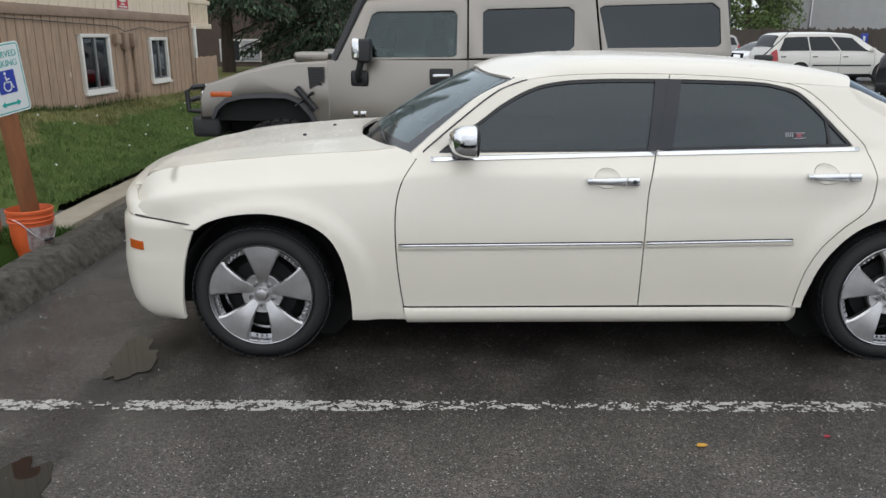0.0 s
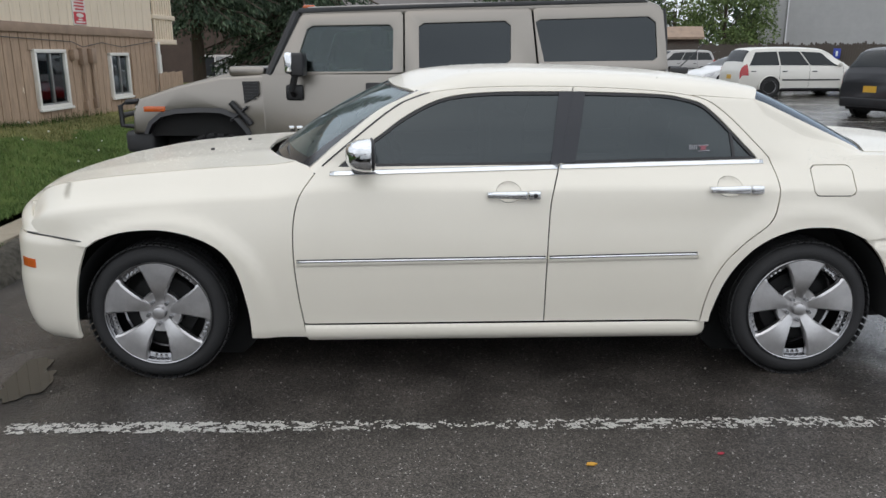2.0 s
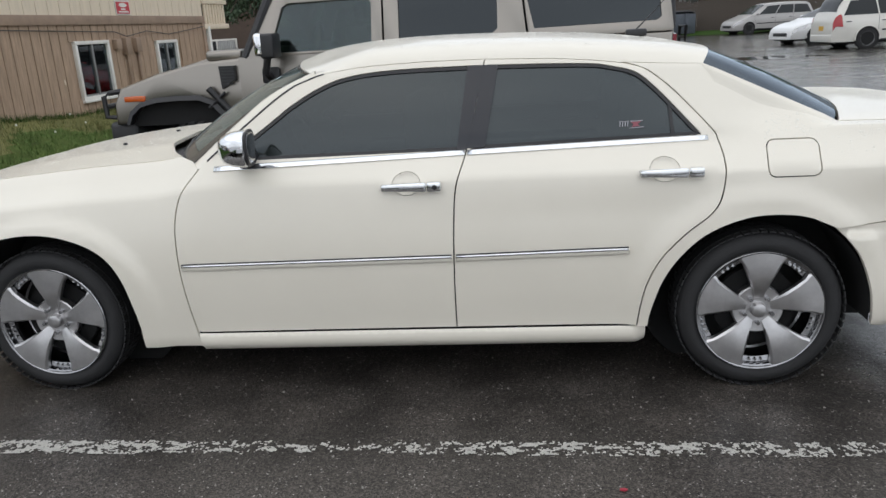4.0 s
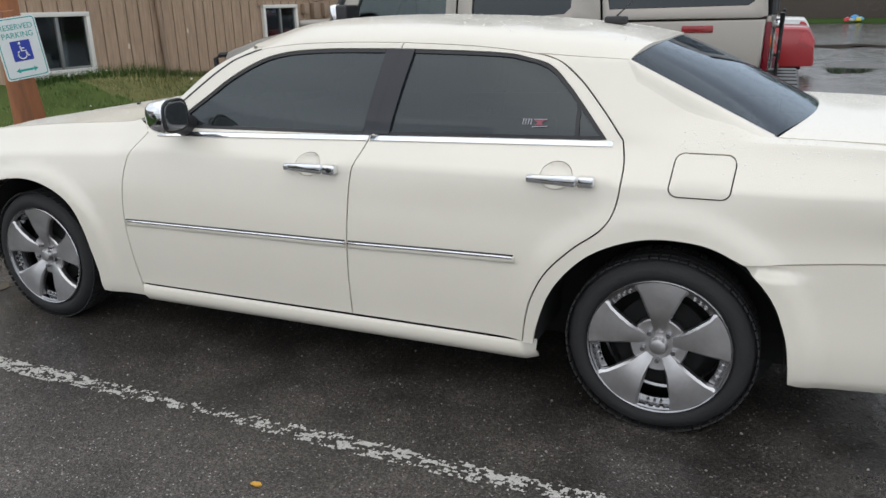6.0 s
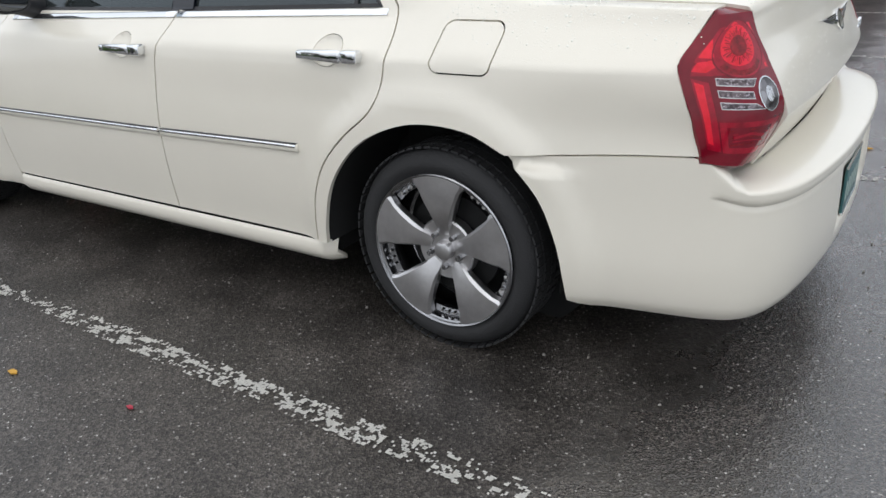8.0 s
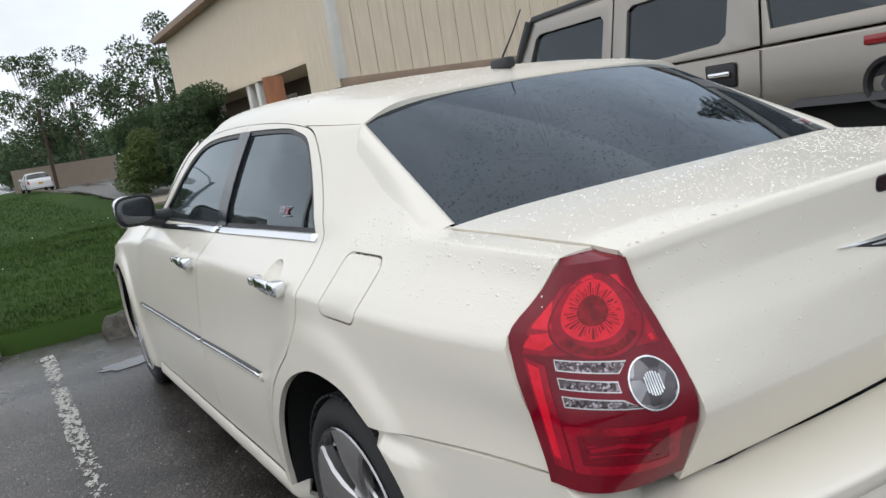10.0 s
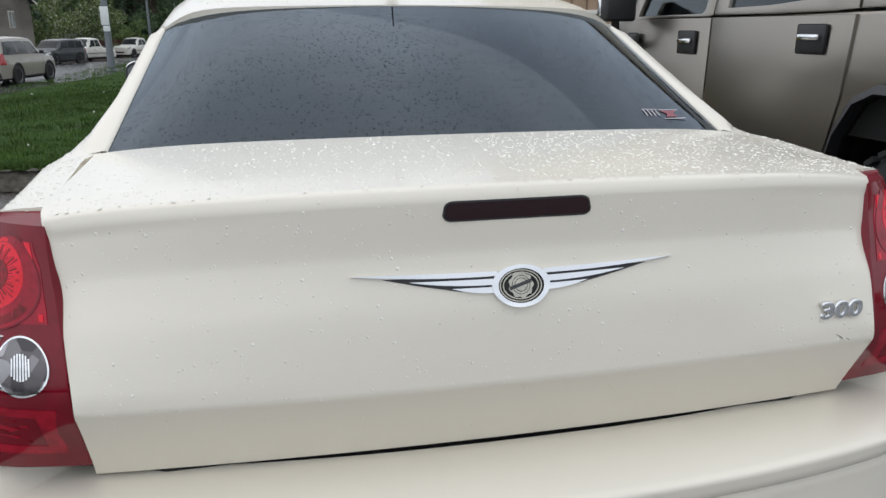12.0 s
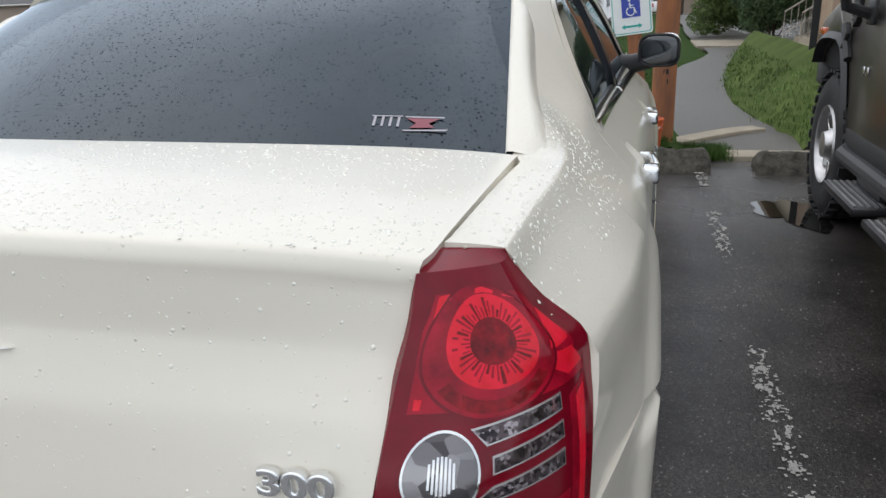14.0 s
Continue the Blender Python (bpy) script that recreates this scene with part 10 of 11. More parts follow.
def shrub(label, x, y, z, h, r, seed, mat=None, leaf=0.085, count=4200):
    rng = np.random.default_rng(seed)
    ob = thing("shrub", x, y, z, label, "shrub", "shrubs")
    cl = [(rng.uniform(-0.6, 0.6) * r, rng.uniform(-0.6, 0.6) * r, h * rng.uniform(0.10, 0.82), r * rng.uniform(0.42, 0.62)) for _ in range(26)]
    stems = bmesh.new()
    for a, b, c, d in cl[:8]:
        bm_tube([(a * 0.1, b * 0.1, -0.05), (a * 0.6, b * 0.6, c * 0.6), (a, b, c)], 0.015, 4, bm=stems)
    part("stems", stems, M_BARK, ob)
    v, f = clump_mesh(rng, cl, count, leaf)
    new_mesh("foliage", v, f, mat or M_DARK_LEAF, ob)
    return ob


conifer("tall dark spruce with drooping limbs before the flats", -5.78, 19.7, 0.3, 13, 3.6, 1, 2.3, low=0.17, leaf=0.17)
conifer("dark spruce with low hanging limbs beside another", -2.9, 21.5, 0.1, 11, 3.3, 2, 2.2, low=0.05, leaf=0.17)
broadleaf("green leafy tree behind the board fence", 14.0, 58, 0, 8.5, 3.6, 4, M_FRESH_LEAF, leaf=0.24, count=190)
broadleaf("green leafy tree behind the board fence", 20.5, 57, 0, 7.5, 3.2, 5, M_FRESH_LEAF, leaf=0.24, count=190)
broadleaf("green leafy tree behind the board fence", 25.0, 58.5, 0, 8.5, 3.8, 64, M_FRESH_LEAF, leaf=0.24, count=190)
broadleaf("dark leafy tree behind the board fence", 17.5, 63, 0, 10, 4.4, 65, leaf=0.28, count=130)
broadleaf("dark leafy tree behind the board fence", 9.0, 64, 0, 10, 4.2, 6, leaf=0.3, count=120)
broadleaf("grey green bush behind the board fence", -0.6, 55.5, 0, 4.3, 1.9, 7, M_FRESH_LEAF, leaf=0.16, count=400, bare=0.1, clumps=20)
shrub("big dark green shrub beside the porch steps", -18.8, 4.35, 0.2, 3.3, 1.25, 8)
shrub("clipped green bush beside the path", -22.6, 3.15, 0.25, 2.2, 0.85, 9, M_FRESH_LEAF)
shrub("dark green bush at the end of the wing", -27.5, 4.6, 0.2, 3.6, 1.6, 10)
for k, (x, y, h, r) in enumerate(((-60, 12, 12, 4.5), (-52, 9, 9, 3.5), (-70, 4, 11, 4.2), (-82, 8, 13, 5), (-44, 14, 10, 4))):
    broadleaf("dark leafy tree beyond the lawn", x, y, 0.2, h, r, 20 + k, leaf=0.3, count=130)
# across the street
broadleaf("white blossoming tree at the red fence", -78.83, -18.84, -1.54, 7.0, 3.9, 31, M_FRESH_LEAF, leaf=0.19, count=300, blossom=0.2, bare=0.12, clumps=34)
broadleaf("white blossoming bush at the red fence", -83.90, -22.45, -1.67, 5.4, 3.0, 32, M_FRESH_LEAF, leaf=0.2, count=260, blossom=0.15, bare=0.1)
broadleaf("green leafy bush behind the red fence", -86.28, -16.01, -1.59, 4.2, 2.6, 33, M_FRESH_LEAF, leaf=0.2, count=260, bare=0.1)
for k, (x, y, h, r) in enumerate(((-103.3, -18.6, 15, 4.6), (-104.3, -17.6, 17, 5.5), (-112.3, -16.5, 16, 4.8), (-119.3, -16.8, 15, 4.6), (-127.3, -16.2, 13, 4.2), (-114.4, -19.9, 18, 5), (-96.5, -29.2, 7.5, 4))):
    (broadleaf if k % 3 else conifer)("tall dark green tree along the street", x, y, -1.2, h + 1.0, r, 40 + k, leaf=0.42, **({"count": 95, "clumps": 46, "bare": 0.08} if k % 3 else {"density": 1.0, "low": 0.04}))
conifer("small blue green spruce before the tan building", -33.4, -21.9, -0.75, 4.3, 1.55, 61, 1.5, low=0.06, leaf=0.14)
conifer("dark spruce between the houses", -49.77, -20.95, -2.16, 7.2, 2.0, 62, 1.2, low=0.10, leaf=0.24)
conifer("dark spruce behind the two storey house", -95.71, -40.25, -2.33, 9.5, 2.4, 63, 0.7, leaf=0.4)

# woods on the skyline
rng = np.random.default_rng(77)
cl = []
for k in range(330):
    u = k / 330
    if u < 0.62:
        x = -92 - 300 * u / 0.62
        y = -21 - rng.uniform(0, 1) ** 1.5 * 26 - (8 if x > -130 else 0)
        zb = float(np.interp(-x, [80, 150, 290, 420], [-0.5, 1.0, 5.0, 8.5]))
        hh = rng.uniform(6, 9) if x > -150 else rng.uniform(7, 12)
    else:
        x = -130 - 270 * (u - 0.62) / 0.38
        y = 2 + rng.uniform(0, 1) ** 1.5 * 30
        zb = float(np.interp(-x, [80, 150, 290, 420], [-0.5, 1.0, 5.0, 8.5]))
        hh = rng.uniform(5, 9)
    for s in np.linspace(0.1, 0.95, 5):
        cl.append((x + rng.normal(0, 0.7), y + rng.normal(0, 0.7), zb + hh * s, (1.0 - 0.62 * s) * hh * 0.34))
v, f = clump_mesh(rng, cl, 40, 0.7)
tagged(new_mesh("woods", v, f, M_DARK_LEAF), "far dark green woods along the climbing street", "woods", kind="stuff")
cl = []
for k in range(80):
    x, y = -75 + 150 * k / 80, 72 + rng.uniform(0, 22)
    hh = rng.uniform(7, 12)
    for s in np.linspace(0.15, 0.95, 4):
        cl.append((x + rng.normal(0, 0.7), y, hh * s, (1.0 - 0.6 * s) * hh * 0.36))
v, f = clump_mesh(rng, cl, 40, 0.55)
tagged(new_mesh("woods", v, f, M_DARK_LEAF), "far green trees behind the fence", "woods", kind="stuff")

# ---- board fence at the back of the car park ----
M_FENCE = material("grey_weathered_boards", (0.105, 0.085, 0.07), rough=0.85, var=0.45, var_scale=3, bump=0.4, bump_scale=40, stretch=(6, 6, 0.7))
FENCE = [(-14, 57.5), (-2, 54), (22, 48), (34, 36), (38, 20)]
fence = thing("board_fence", -14, 57.5, 0, "tall weathered grey board fence with scalloped tops", "fence")
rng = random.Random(8)
rail_bm = bmesh.new()
meshes = []
for k in range(6):
    hb = 2.05 + 0.03 * k
    bm = bm_prism([(-0.068, 0.02), (0.068, 0.02), (0.068, hb - 0.07), (0.03, hb), (-0.03, hb), (-0.068, hb - 0.07)], "y", -0.010, 0.010)
    me = bpy.data.meshes.new("fence_board")
    bmesh.ops.recalc_face_normals(bm, faces=bm.faces)
    bm.to_mesh(me)
    bm.free()
    me.materials.append(M_FENCE)
    meshes.append(me)
rest = bmesh.new()
count = 0
for (xa, ya), (xb, yb) in zip(FENCE, FENCE[1:]):
    ln = math.hypot(xb - xa, yb - ya)
    ux, uy = (xb - xa) / ln, (yb - ya) / ln
    for k in range(int(ln / 0.142)):
        s = (k + 0.5) * 0.142
        wave = 0.035 * math.sin(s * 2.6)
        m = Matrix.Translation((xa + ux * s + 14, ya + uy * s - 57.5, wave)) @ Matrix.Rotation(math.atan2(uy, ux), 4, "Z")
        px_ = xa + ux * s
        if 3.0 < px_ < 30.5 and count < 298:
            ob = new("fence_board", meshes[rng.randrange(6)])
            ob.parent = fence
            ob.matrix_basis = m
            count += 1
        else:
            tmp = bm_box(-0.068, 0.068, -0.010, 0.010, 0.02, 2.06 + 0.1 * rng.random())
            tmp.transform(m)
            me = bpy.data.meshes.new("x")
            tmp.to_mesh(me)
            tmp.free()
            rest.from_mesh(me)
            bpy.data.meshes.remove(me)
    for zr in (0.4, 1.7):
        bm_tube([(xa + 14 - uy * 0.05, ya - 57.5 + ux * 0.05, zr), (xb + 14 - uy * 0.05, yb - 57.5 + ux * 0.05, zr)], 0.045, 4, bm=rail_bm)
    for k in range(int(ln / 2.4) + 1):
        s = k * 2.4
        post_bm = bm_box(-0.05, 0.05, 0.02, 0.12, 0, 2.1)
        post_bm.transform(Matrix.Translation((xa + ux * s + 14, ya + uy * s - 57.5, 0)) @ Matrix.Rotation(math.atan2(uy, ux), 4, "Z"))
        part("fence_post", post_bm, M_FENCE, fence, smooth=False)
part("rail", rail_bm, M_FENCE, fence)
tagged(part("fence_boards_rest", rest, M_FENCE, fence, smooth=False), kind="stuff")
# grass strip before the fence
verts, faces = [], []
for k, (x, y) in enumerate(FENCE):
    for d, z in ((-3.2, 0.012), (-1.6, 0.16), (0.6, 0.22)):
        verts.append((x + d * 0.25, y + d, z))
for k in range(len(FENCE) - 1):
    for j in range(2):
        q = k * 3 + j
        faces.append((q, q + 3, q + 4, q + 1))
tagged(new_mesh("grass_strip", verts, faces, M_TURF, smooth=True), "green grass strip along the board fence", "lawn", kind="structure")

# signs, tarpaulin heap and skip before the fence
sign = thing("disabled_parking_sign", 23.1, 46.2, 0, "small blue disabled parking sign on the fence", "sign")
sign.location = (26.3, 43.2, -0.25)
box("plate", -0.2, 0.2, -0.02, 0, 1.45, 2.05, M_BLUE, sign, bevel=0.006).rotation_euler = (0, 0, radians(-30))
box("symbol", -0.06, 0.06, -0.03, -0.02, 1.6, 1.9, M_SIGN, sign).rotation_euler = (0, 0, radians(-30))
box("post", -0.03, 0.03, 0.0, 0.05, 0, 2.0, M_RIM, sign)
sign = thing("disabled_parking_sign", 2.4, 49.5, 0, "small pale parking sign on a post before the fence", "sign")
box("plate", -0.24, 0.24, -0.03, 0, 1.55, 2.3, M_SIGN, sign, bevel=0.01)
box("symbol", -0.16, 0.16, -0.036, -0.03, 1.75, 2.05, M_TEAL, sign)
box("post", -0.04, 0.04, 0.0, 0.08, 0, 2.2, M_FENCE, sign)
heap = thing("tarpaulin_heap", 6.9, 48.6, 0.08, "heap of crumpled blue, yellow and red plastic", "rubbish")
heap.scale = (0.62, 0.62, 0.62)
for k, (c, x, y, s) in enumerate((((0.06, 0.30, 0.62), 0.15, 0, 0.52), ((0.75, 0.62, 0.06), 0.35, -0.25, 0.32), ((0.62, 0.04, 0.06), -0.55, -0.1, 0.30), ((0.16, 0.45, 0.65), 0.62, 0.1, 0.34), ((0.62, 0.64, 0.6), -0.15, -0.3, 0.28))):
    bm = bmesh.new()
    bmesh.ops.create_icosphere(bm, subdivisions=3, radius=s)
    for v in bm.verts:
        v.co *= 0.8 + 0.5 * noise.noise(v.co * (3.2 / s * 0.4) + Vector((k * 9, 0, 0)))
        v.co.z = max(-0.12, v.co.z * 0.8)
    bm.transform(Matrix.Translation((x, y, 0.12 + s * 0.3)))
    part("sheet", bm, material("plastic_sheet_%d" % k, c, rough=0.35, var=0.2, var_scale=5), heap)
skip = thing("rubbish_skip", 11.6, 48.8, 0, "grey blue steel rubbish skip with an orange sign panel", "skip")
M_SKIP = material("grey_blue_steel", (0.085, 0.10, 0.12), rough=0.5, var=0.4, var_scale=3, bump=0.2)
part("bin", bm_prism([(-0.9, 0.12), (0.9, 0.12), (0.95, 1.55), (-0.95, 1.35)], "x", -1.7, 1.7, bevel=0.02), M_SKIP, skip)
for x in (-1.1, 0, 1.1):
    box("stiffener", x - 0.05, x + 0.05, -0.99, -0.90, 0.15, 1.4, M_SKIP, skip, bevel=0.005)
box("lid", -1.72, 1.72, -0.98, 0.98, 1.46, 1.52, M_BLACK, skip, bevel=0.01)
box("sign_panel", -0.9, 0.3, -1.02, -0.985, 0.75, 1.2, material("orange_panel", (0.5, 0.17, 0.05), rough=0.4, var=0.2), skip, "faded orange panel")
for x in (-1.4, 1.4):
    box("foot", x - 0.1, x + 0.1, -0.8, 0.8, 0, 0.13, M_BLACK, skip)

# ---- buildings ----
M_SIDING_GREY = material("grey_beige_siding", (0.42, 0.38, 0.335), rough=0.75, var=0.12, var_scale=2, bump=0.15, bump_scale=20)
M_SIDING_TAN = material("tan_siding", (0.34, 0.275, 0.215), rough=0.75, var=0.12, var_scale=2, bump=0.15, bump_scale=20)
M_SHINGLE = material("dark_wet_shingles", (0.048, 0.05, 0.054), rough=0.6, var=0.3, var_scale=2.5, bump=0.4, bump_scale=26)
M_SHINGLE_GREY = material("grey_shingles", (0.085, 0.083, 0.082), rough=0.65, var=0.3, var_scale=2.5, bump=0.4, bump_scale=26)
M_PALE = material("pale_metal_siding", (0.42, 0.42, 0.41), rough=0.6, var=0.12, var_scale=1.5)


def gable_house(name, label, x, y, z, rz, W, L, eave, ridge, wall, roof, windows=(), over=0.45, pipe=False, boards=0.0, vents=0):
    """A house with its gable at the local y = 0 side; windows: (face, from, to, low, high)."""
    ob = thing(name, x, y, z, label, "house", "buildings", rz=rz)
    bm = bm_prism([(0, -1.0), (W, -1.0), (W, eave), (W / 2, ridge), (0, eave)], "y", 0, L)
    walls = part("wall", bm, wall, ob, smooth=False)
    if boards:
        me_by = {}
        zb = 0.0
        while zb < eave - 0.05:
            part("siding_board", bm_prism([(-0.012, zb), (-0.002, zb + boards - 0.01), (0.0, zb + boards - 0.01), (0.0, zb)], "y", 0.05, L - 0.05), wall, ob, smooth=False)
            part("siding_board", bm_prism([(0, -0.0), (0.012, 0), (0.002, boards - 0.01), (0, boards - 0.01)], "x", 0.05, W - 0.05), wall, ob, smooth=False).matrix_basis = pose(0, 0, zb)
            zb += boards
    slope = (ridge - eave) / (W / 2)
    for s in (0, 1):
        xa, xb = (-over, W / 2) if s == 0 else (W + over, W / 2)
        za = eave - over * slope
        bm = bm_prism([(xa, za), (xb, ridge), (xb, ridge + 0.16), (xa, za + 0.14)], "y", -over, L + over)
        slab = part("roof", bm, roof, ob, smooth=False)
        part("fascia", bm_prism([(xa, za - 0.12), (xb, ridge - 0.12), (xb, ridge + 0.10), (xa, za + 0.10)], "y", -over - 0.04, -over), M_WHITE_TRIM, ob, "white fascia board", smooth=False)
        box("gutter", min(xa, xa + (0.1 if s else -0.1)), max(xa, xa + (0.1 if s else -0.1)), -over, L + over, za - 0.02, za + 0.12, M_WHITE_TRIM, ob, "white gutter")
    for face, a, b, lo, hi in windows:
        if face == "gable":
            fr = box("window_frame", a, b, -0.06, 0.02, lo, hi, M_WHITE_TRIM, ob, "white window frame", bevel=0.01)
            box("pane", a + 0.09, b - 0.09, -0.075, -0.055, lo + 0.09, hi - 0.09, M_PANE, fr)
            box("mullion", (a + b) / 2 - 0.035, (a + b) / 2 + 0.035, -0.09, -0.07, lo + 0.05, hi - 0.05, M_WHITE_TRIM, fr)
        else:
            fr = box("window_frame", -0.06, 0.02, a, b, lo, hi, M_WHITE_TRIM, ob, "white window frame", bevel=0.01)
            box("pane", -0.075, -0.055, a + 0.09, b - 0.09, lo + 0.09, hi - 0.09, M_PANE, fr)
            box("mullion", -0.09, -0.07, (a + b) / 2 - 0.035, (a + b) / 2 + 0.035, lo + 0.05, hi - 0.05, M_WHITE_TRIM, fr)
    if pipe:
        part("downpipe", bm_tube([(-0.12, -0.06, -0.5), (-0.12, -0.06, eave - 0.2)], 0.07, 6), M_WHITE_TRIM, ob, "white downpipe")
    for k in range(vents):
        yv = 2.5 + k * (L - 4) / max(1, vents)
        xv = W * (0.14 + 0.1 * (k % 3))
        zv = eave + xv * slope
        box("roof_vent", xv - 0.22, xv + 0.22, yv - 0.22, yv + 0.22, zv, zv + 0.45, M_DARK, ob, "dark roof vent", bevel=0.03)
    return ob


gable_house("two_storey_house", "two storey grey beige house with dark gable roof", -71.33, -24.57, -1.72, 166, 6.9, 12, 5.65, 7.6, M_SIDING_GREY, M_SHINGLE, [
    ("gable", 3.0, 3.9, 3.2, 4.7), ("gable", 1.0, 1.55, 0.4, 1.5), ("gable", 3.6, 4.0, 0.5, 1.3), ("eave", 2.2, 4.4, 3.5, 5.0), ("eave", 1.2, 3.1, 0.4, 1.6)], pipe=True, boards=0.22)
porch = thing("back_porch", -77.38, -21.37, -1.83, "dark timber porch beside the grey house", "porch", rz=166)
part("roof", bm_prism([(0, 1.7), (2.6, 2.6), (2.6, 2.75), (0, 1.85)], "y", -1.6, 0), M_SHINGLE, porch, smooth=False)
box("screen", 0.1, 2.5, -1.5, -1.42, 0, 1.6, M_FENCE, porch)
for k in (0.1, 2.4):
    box("porch_post", k, k + 0.12, -1.55, -1.43, 0, 2.2, M_SIDING_GREY, porch)
gable_house("tan_house", "long tan single storey house with white windows", -49.3, -25.5, -1.05, 166, 9.6, 26, 2.36, 4.75, M_SIDING_TAN, M_SHINGLE_GREY, [
    ("eave", 1.4, 3.1, 0.75, 2.1), ("eave", 5.6, 6.7, 0.7, 2.0), ("eave", 8.0, 8.9, 0.1, 2.1), ("eave", 9.6, 11.0, 0.8, 2.05), ("gable", 6.4, 7.6, 0.55, 2.0)], vents=5, boards=0.2)
gable_house("tan_house", "tan house with a higher grey shingle roof behind", -53.6, -26.6, -1.05, 166, 6.6, 30, 3.55, 5.3, M_SIDING_TAN, M_SHINGLE, [], vents=6)
gable_house("tan_house", "tan house with a dark roof in the back row", -60.5, -40.0, -1.05, 166, 13, 34, 3.9, 6.5, M_SIDING_TAN, M_SHINGLE, [], vents=4)
board = thing("house_number_board", -49.5, -25.95, 0.35, "small dark green board with pale marks", "sign", rz=166)
box("plate", -0.05, -0.02, -0.1, 0.6, 0.45, 0.95, material("dark_green_board", (0.02, 0.06, 0.03), rough=0.5), board)
for k in range(3):
    box("mark", -0.06, -0.05, 0.02 + 0.17 * k, 0.13 + 0.17 * k, 0.6, 0.8, M_SIGN, board)
banner = thing("banner", -56.60, -22.78, -0.46, "yellow banner with red marks on the tan wall", "banner", rz=166)
box("sheet", -2.9, -0.9, -0.03, -0.01, -0.5, 0.02, material("yellow_banner", (0.62, 0.36, 0.05), rough=0.6, var=0.2), banner)
for k in range(4):
    box("mark", -2.7 + 0.43 * k, -2.4 + 0.43 * k, -0.036, -0.03, -0.34, -0.14, material("banner_mark_%d" % k, (0.4, 0.06, 0.03), rough=0.6), banner)
for k in range(2):
    bn = thing("wheeled_bin", -46.9 - 0.2 * k, -31.5 - 1.0 * k, -1.0, "red wheeled rubbish bin against the tan wall", "bin", "bins", rz=166)
    part("tub", bm_prism([(-0.25, 0.06), (0.25, 0.06), (0.3, 0.95), (-0.3, 0.95)], "y", -0.28, 0.28, bevel=0.02), material("red_bin_%d" % k, (0.35, 0.03, 0.03), rough=0.45, var=0.2), bn)
    box("lid", -0.32, 0.32, -0.3, 0.3, 0.95, 1.02, M_BLACK, bn, bevel=0.015)
    part("bin_wheel", bm_lathe([(0, -0.05), (0.1, -0.05), (0.1, 0.05), (0, 0.05)], sides=12, center=(0.22, 0.2, 0.1)), M_RUBBER, bn)

M_RED_FENCE = material("dark_red_fence", (0.10, 0.026, 0.022), rough=0.8, var=0.3, var_scale=2)
rf = thing("red_fence", -66.32, -18.26, -1.48, "dark red board fence behind the parked cars", "fence")
for k in range(66):
    part("fence_board", bm_box(-0.3 * k, -0.3 * k + 0.28, 0.03 * k, 0.03 * k + 0.03, 0, 1.75 + 0.03 * (k % 3)), M_RED_FENCE, rf, smooth=False)

# behind the board fence
gable_house("small_white_house", "small white gabled house behind the fence", 10.5, 67, 0, -20, 6, 8, 2.9, 4.6, M_PALE, M_SHINGLE_GREY, [])
shed = thing("dark_shed", 17.0, 50.2, 0, "dark shed with a brown roof behind the van", "shed", rz=-14)
part("wall", bm_box(-3, 3, 0, 3, 0, 2.5), M_DARK_WALL, shed)
part("roof", bm_prism([(-0.4, 2.45), (1.5, 3.2), (3.4, 2.45), (3.4, 2.6), (1.5, 3.35), (-0.4, 2.6)], "x", -3.3, 3.3), M_BROWN_TRIM, shed, smooth=False)
big = thing("grey_warehouse", 30, 60, 0, "large pale grey metal building behind the fence", "building", rz=-27)
part("wall", bm_box(-1.5, 18, 0, 20, 0, 8), M_PALE, big, smooth=False)
for k in range(47):
    part("wall_rib", bm_box(-1.4 + 0.41 * k, -1.34 + 0.41 * k, -0.03, 0.0, 0, 7.9), M_PALE, big, smooth=False)
part("wall_pipe", bm_tube([(0.6, -0.1, 0), (0.6, -0.1, 8)], 0.09, 6), M_RIM, big)
part("roof_edge", bm_box(-1.6, 18.1, -0.12, 20.1, 8.0, 8.2), M_WHITE_TRIM, big, smooth=False)
mid = thing("grey_brown_building", 3, 66, 0, "low grey brown building behind the board fence", "building", rz=-6)
part("wall", bm_box(-10, 8, 0, 9, 0, 3.2), M_DARK_WALL, mid, smooth=False)
part("roof", bm_prism([(-0.8, 3.1), (4.5, 6.4), (9.8, 3.1), (9.8, 3.3), (4.5, 6.6), (-0.8, 3.3)], "x", -10.6, 8.6), material("grey_brown_roof", (0.17, 0.155, 0.145), rough=0.7, var=0.2, var_scale=2), mid, smooth=False)
tr = thing("camper_trailer", 8.6, 57, 0, "long white camper trailer behind the board fence", "trailer", rz=-12)
part("body", bm_prism([(-4.2, 0.6), (4.2, 0.6), (4.2, 3.0), (3.9, 3.15), (-3.4, 3.15), (-4.2, 2.2)], "y", -1.2, 1.2, bevel=0.05), M_PALE, tr)
for k in range(4):
    box("trailer_window", -2.9 + 1.7 * k, -1.9 + 1.7 * k, -1.22, -1.19, 2.05, 2.45, M_TINT, tr, bevel=0.004)
for x in (-0.6, 0.5):
    part("wheel", bm_lathe([(0, -0.12), (0.36, -0.12), (0.36, 0.12), (0, 0.12)], sides=20, center=(x, -1.0, 0.36)), M_RUBBER, tr)
box("jack_leg", -3.6, -3.5, -0.05, 0.05, 0, 0.62, M_BLACK, tr)
tw = thing("tan_wall", -78, 4, 0.4, "low tan wall beyond the path", "wall")
part("wall", bm_box(-0.2, 0.2, -3, 12, -0.4, 1.9), M_SIDING_TAN, tw, smooth=False)

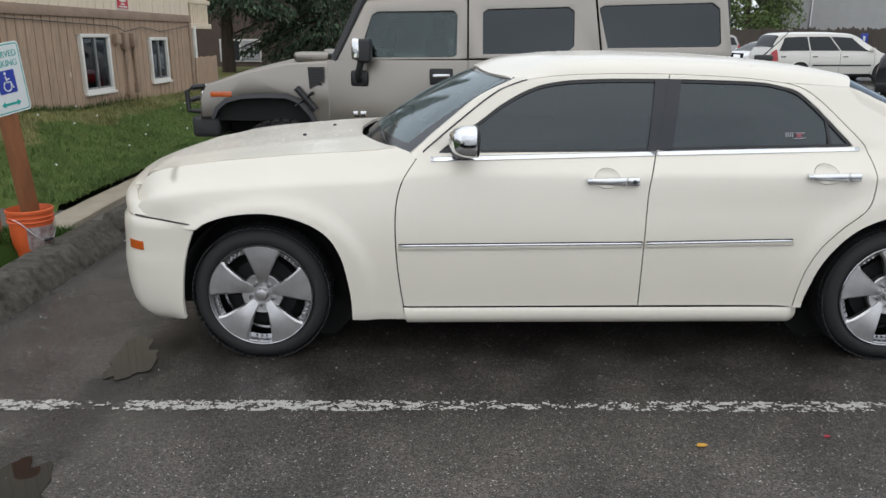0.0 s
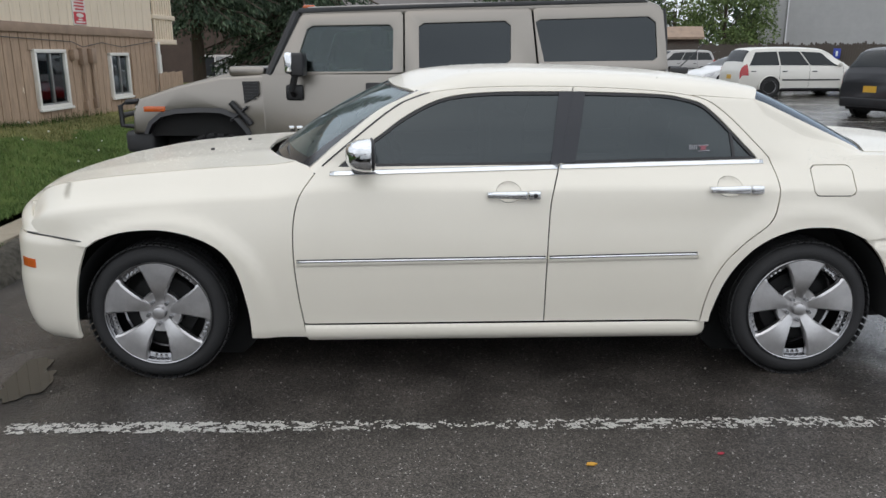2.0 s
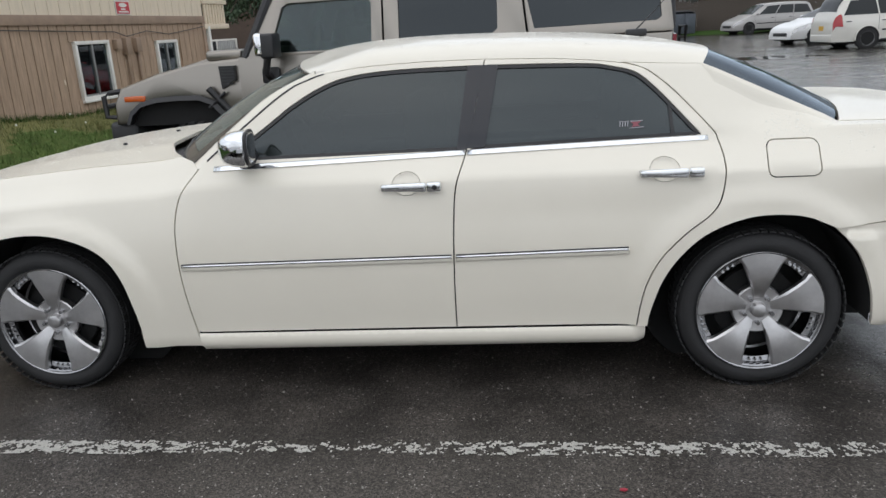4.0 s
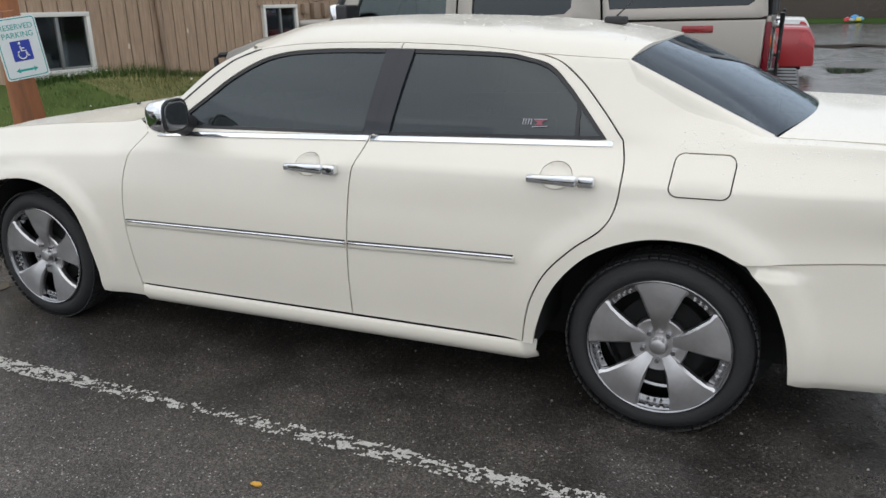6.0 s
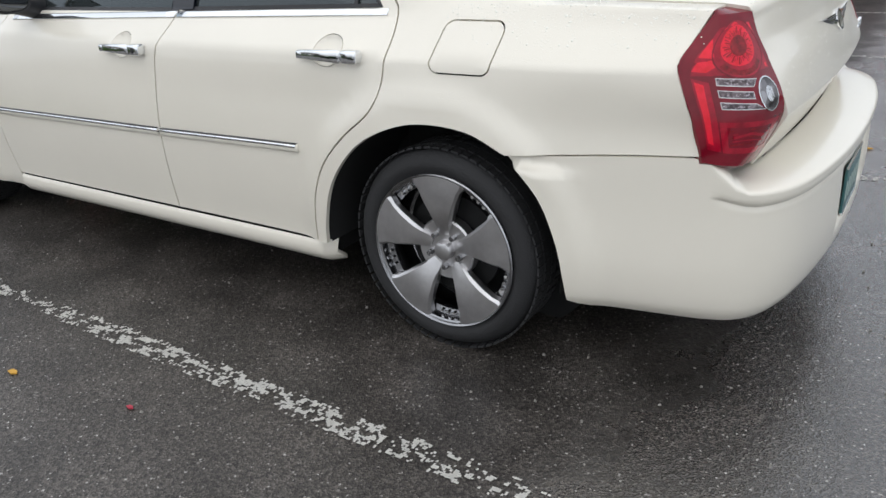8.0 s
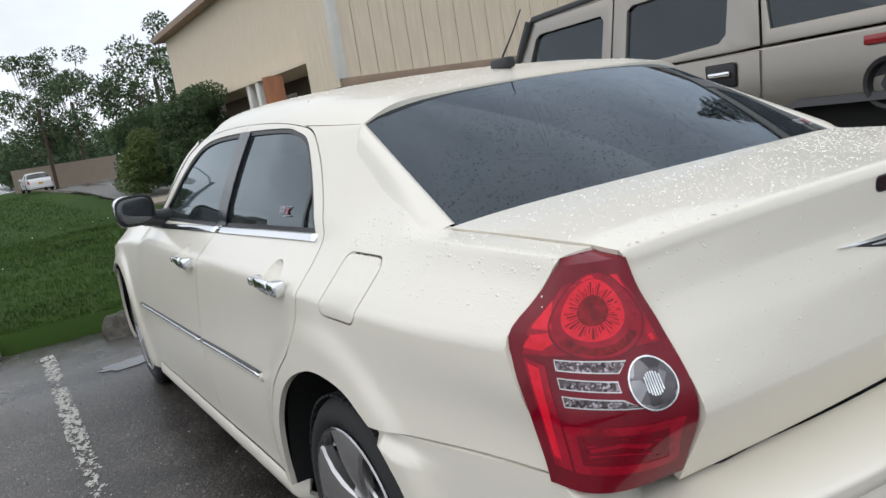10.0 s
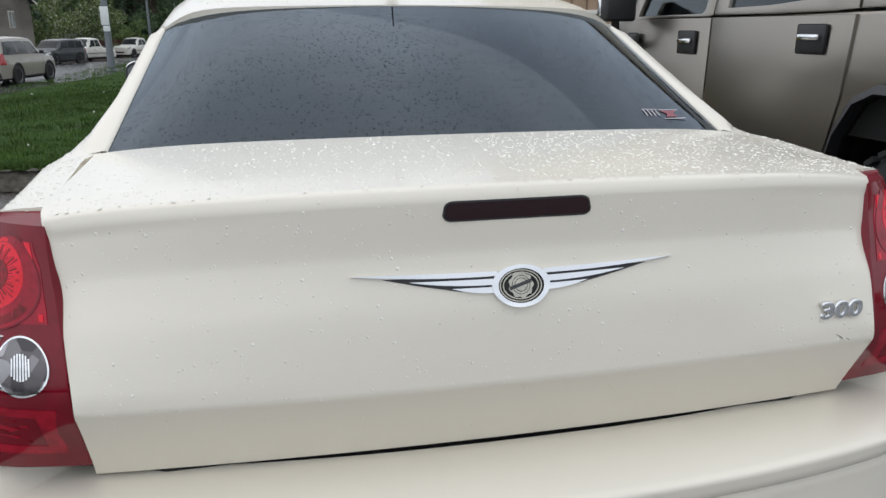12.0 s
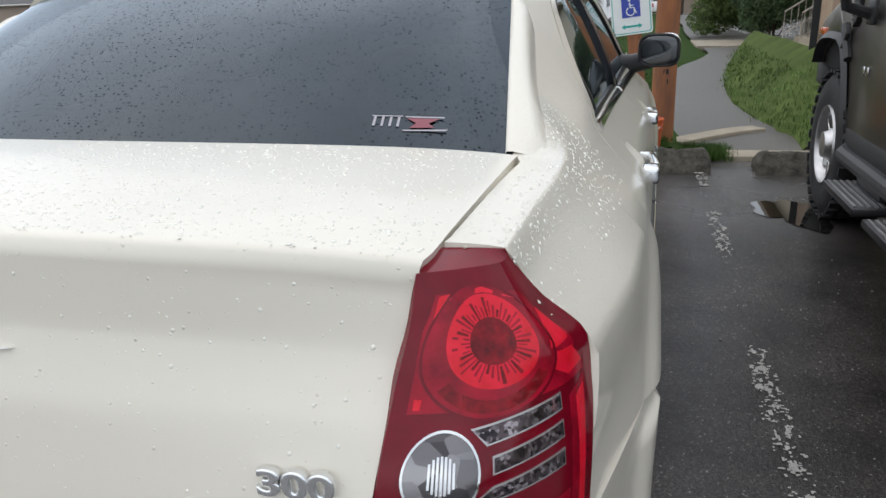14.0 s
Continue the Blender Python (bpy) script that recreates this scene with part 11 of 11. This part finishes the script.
# ---- street furniture ----
M_GALV = material("grey_galvanised_steel", (0.20, 0.225, 0.245), rough=0.5, metal=0.4, var=0.2, var_scale=3)


def street_lamp(label, x, y, z, h, arm, r=0.12):
    ob = thing("street_lamp", x, y, z, label, "street lamp", "street lamps")
    bm = bm_tube([(0, 0, -0.3), (0, 0, h * 0.5), (0, 0, h)], r, 12)
    for v in bm.verts:
        k = 1.25 - 0.6 * max(0, v.co.z) / h
        v.co.x *= k
        v.co.y *= k
    part("pole", bm, M_GALV, ob)
    part("base_plate", bm_lathe([(0, -0.1), (r * 2.2, -0.1), (r * 2.2, 0.06), (r * 1.2, 0.1), (0, 0.1)], sides=14), M_GALV, ob).matrix_basis = pose(0, 0, 0, 90, 0, 0)
    if arm:
        part("arm", bm_tube([(0, 0, h - 0.3), (0.05 * arm, 0.25 * arm, h + 0.25), (0.0, 0.65 * arm, h + 0.55), (0, arm, h + 0.6)], 0.05, 6), M_GALV, ob)
        part("lamp_head", bm_box(-0.17, 0.17, arm - 0.1, arm + 0.75, h + 0.5, h + 0.66, 0.05), M_GALV, ob)
    return ob


lp = street_lamp("grey steel street lamp pole on the verge", -42.76, -9.47, -0.99, 9.5, 2.4, r=0.17)
box("small_sign", 0.16, 0.19, -0.24, 0.20, 2.55, 3.55, M_SIGN, lp, "small white street sign", bevel=0.005)
box("small_sign", 0.16, 0.19, -0.16, 0.20, 2.2, 2.5, M_SIGN, lp, "small white street sign", bevel=0.005)
street_lamp("grey steel street lamp across the street", -84.23, -13.15, -1.44, 10, 3.0)
street_lamp("grey steel street lamp with a long arm", -114.65, -13.81, -1.39, 9.4, 3.4)
street_lamp("grey steel street lamp further up the street", -190.26, -13.59, -0.41, 9.5, 3.4)
street_lamp("grey steel street lamp further up the street", -250.27, -13.55, 0.71, 9.5, 3.4)
rs = thing("road_sign", -54.79, -5.06, -1.24, "small pale road sign on a thin post", "sign")
part("post", bm_tube([(0, 0, -0.1), (0, 0, 3.2)], 0.035, 6), M_GALV, rs)
box("plate", 0.03, 0.05, -0.26, 0.26, 1.9, 3.1, M_SIGN, rs, bevel=0.006)
for zz in (2.15, 2.5, 2.8):
    box("mark", 0.052, 0.056, -0.17, 0.17, zz - 0.05, zz + 0.05, M_DARK, rs)
bar = thing("road_barrier", -232, -6, 0.5, "pale blue grey road barrier at the crest", "barrier")
for k in range(6):
    box("barrier_panel", -4 * k, -4 * k + 3.9, -4.2, -4.0, 0, 2.2, M_GALV, bar)
rock = thing("boulder", -27.8, -4.6, lawn_b(-27.8, -4.6) - 0.05, "dark angular boulder on the lawn", "rock")
bm = bmesh.new()
bmesh.ops.create_icosphere(bm, subdivisions=3, radius=0.5)
for v in bm.verts:
    v.co *= 0.85 + 0.35 * noise.noise(v.co * 2.2 + Vector((4, 1, 2)))
    v.co.z = max(-0.05, v.co.z * 0.95)
part("stone", bm, material("dark_boulder", (0.085, 0.078, 0.072), rough=0.85, var=0.4, var_scale=4, bump=0.6, bump_scale=20), rock, sharp=20)
zb = lawn_b(-7.3, -6.6)
box_ob = thing("utility_box", -7.3, -6.6, zb - 0.02, "grey green steel utility box with a painted letter", "utility box", rz=-30)
box("cabinet", -0.18, 0.18, -0.2, 0.2, 0, 0.68 - zb, material("grey_green_steel", (0.11, 0.12, 0.105), rough=0.45, var=0.3, var_scale=5), box_ob, bevel=0.03)
box("lid", -0.19, 0.19, -0.21, 0.21, 0.66 - zb, 0.71 - zb, material("grey_green_lid", (0.12, 0.13, 0.115), rough=0.45), box_ob, bevel=0.015)
text_mesh("A", 0.26, 0.002, material("dark_red_paint", (0.12, 0.015, 0.02), rough=0.6), pose(0.183, 0.0, 0.30 - zb, 90, 0, 90), box_ob, "letter", "dark red painted letter")
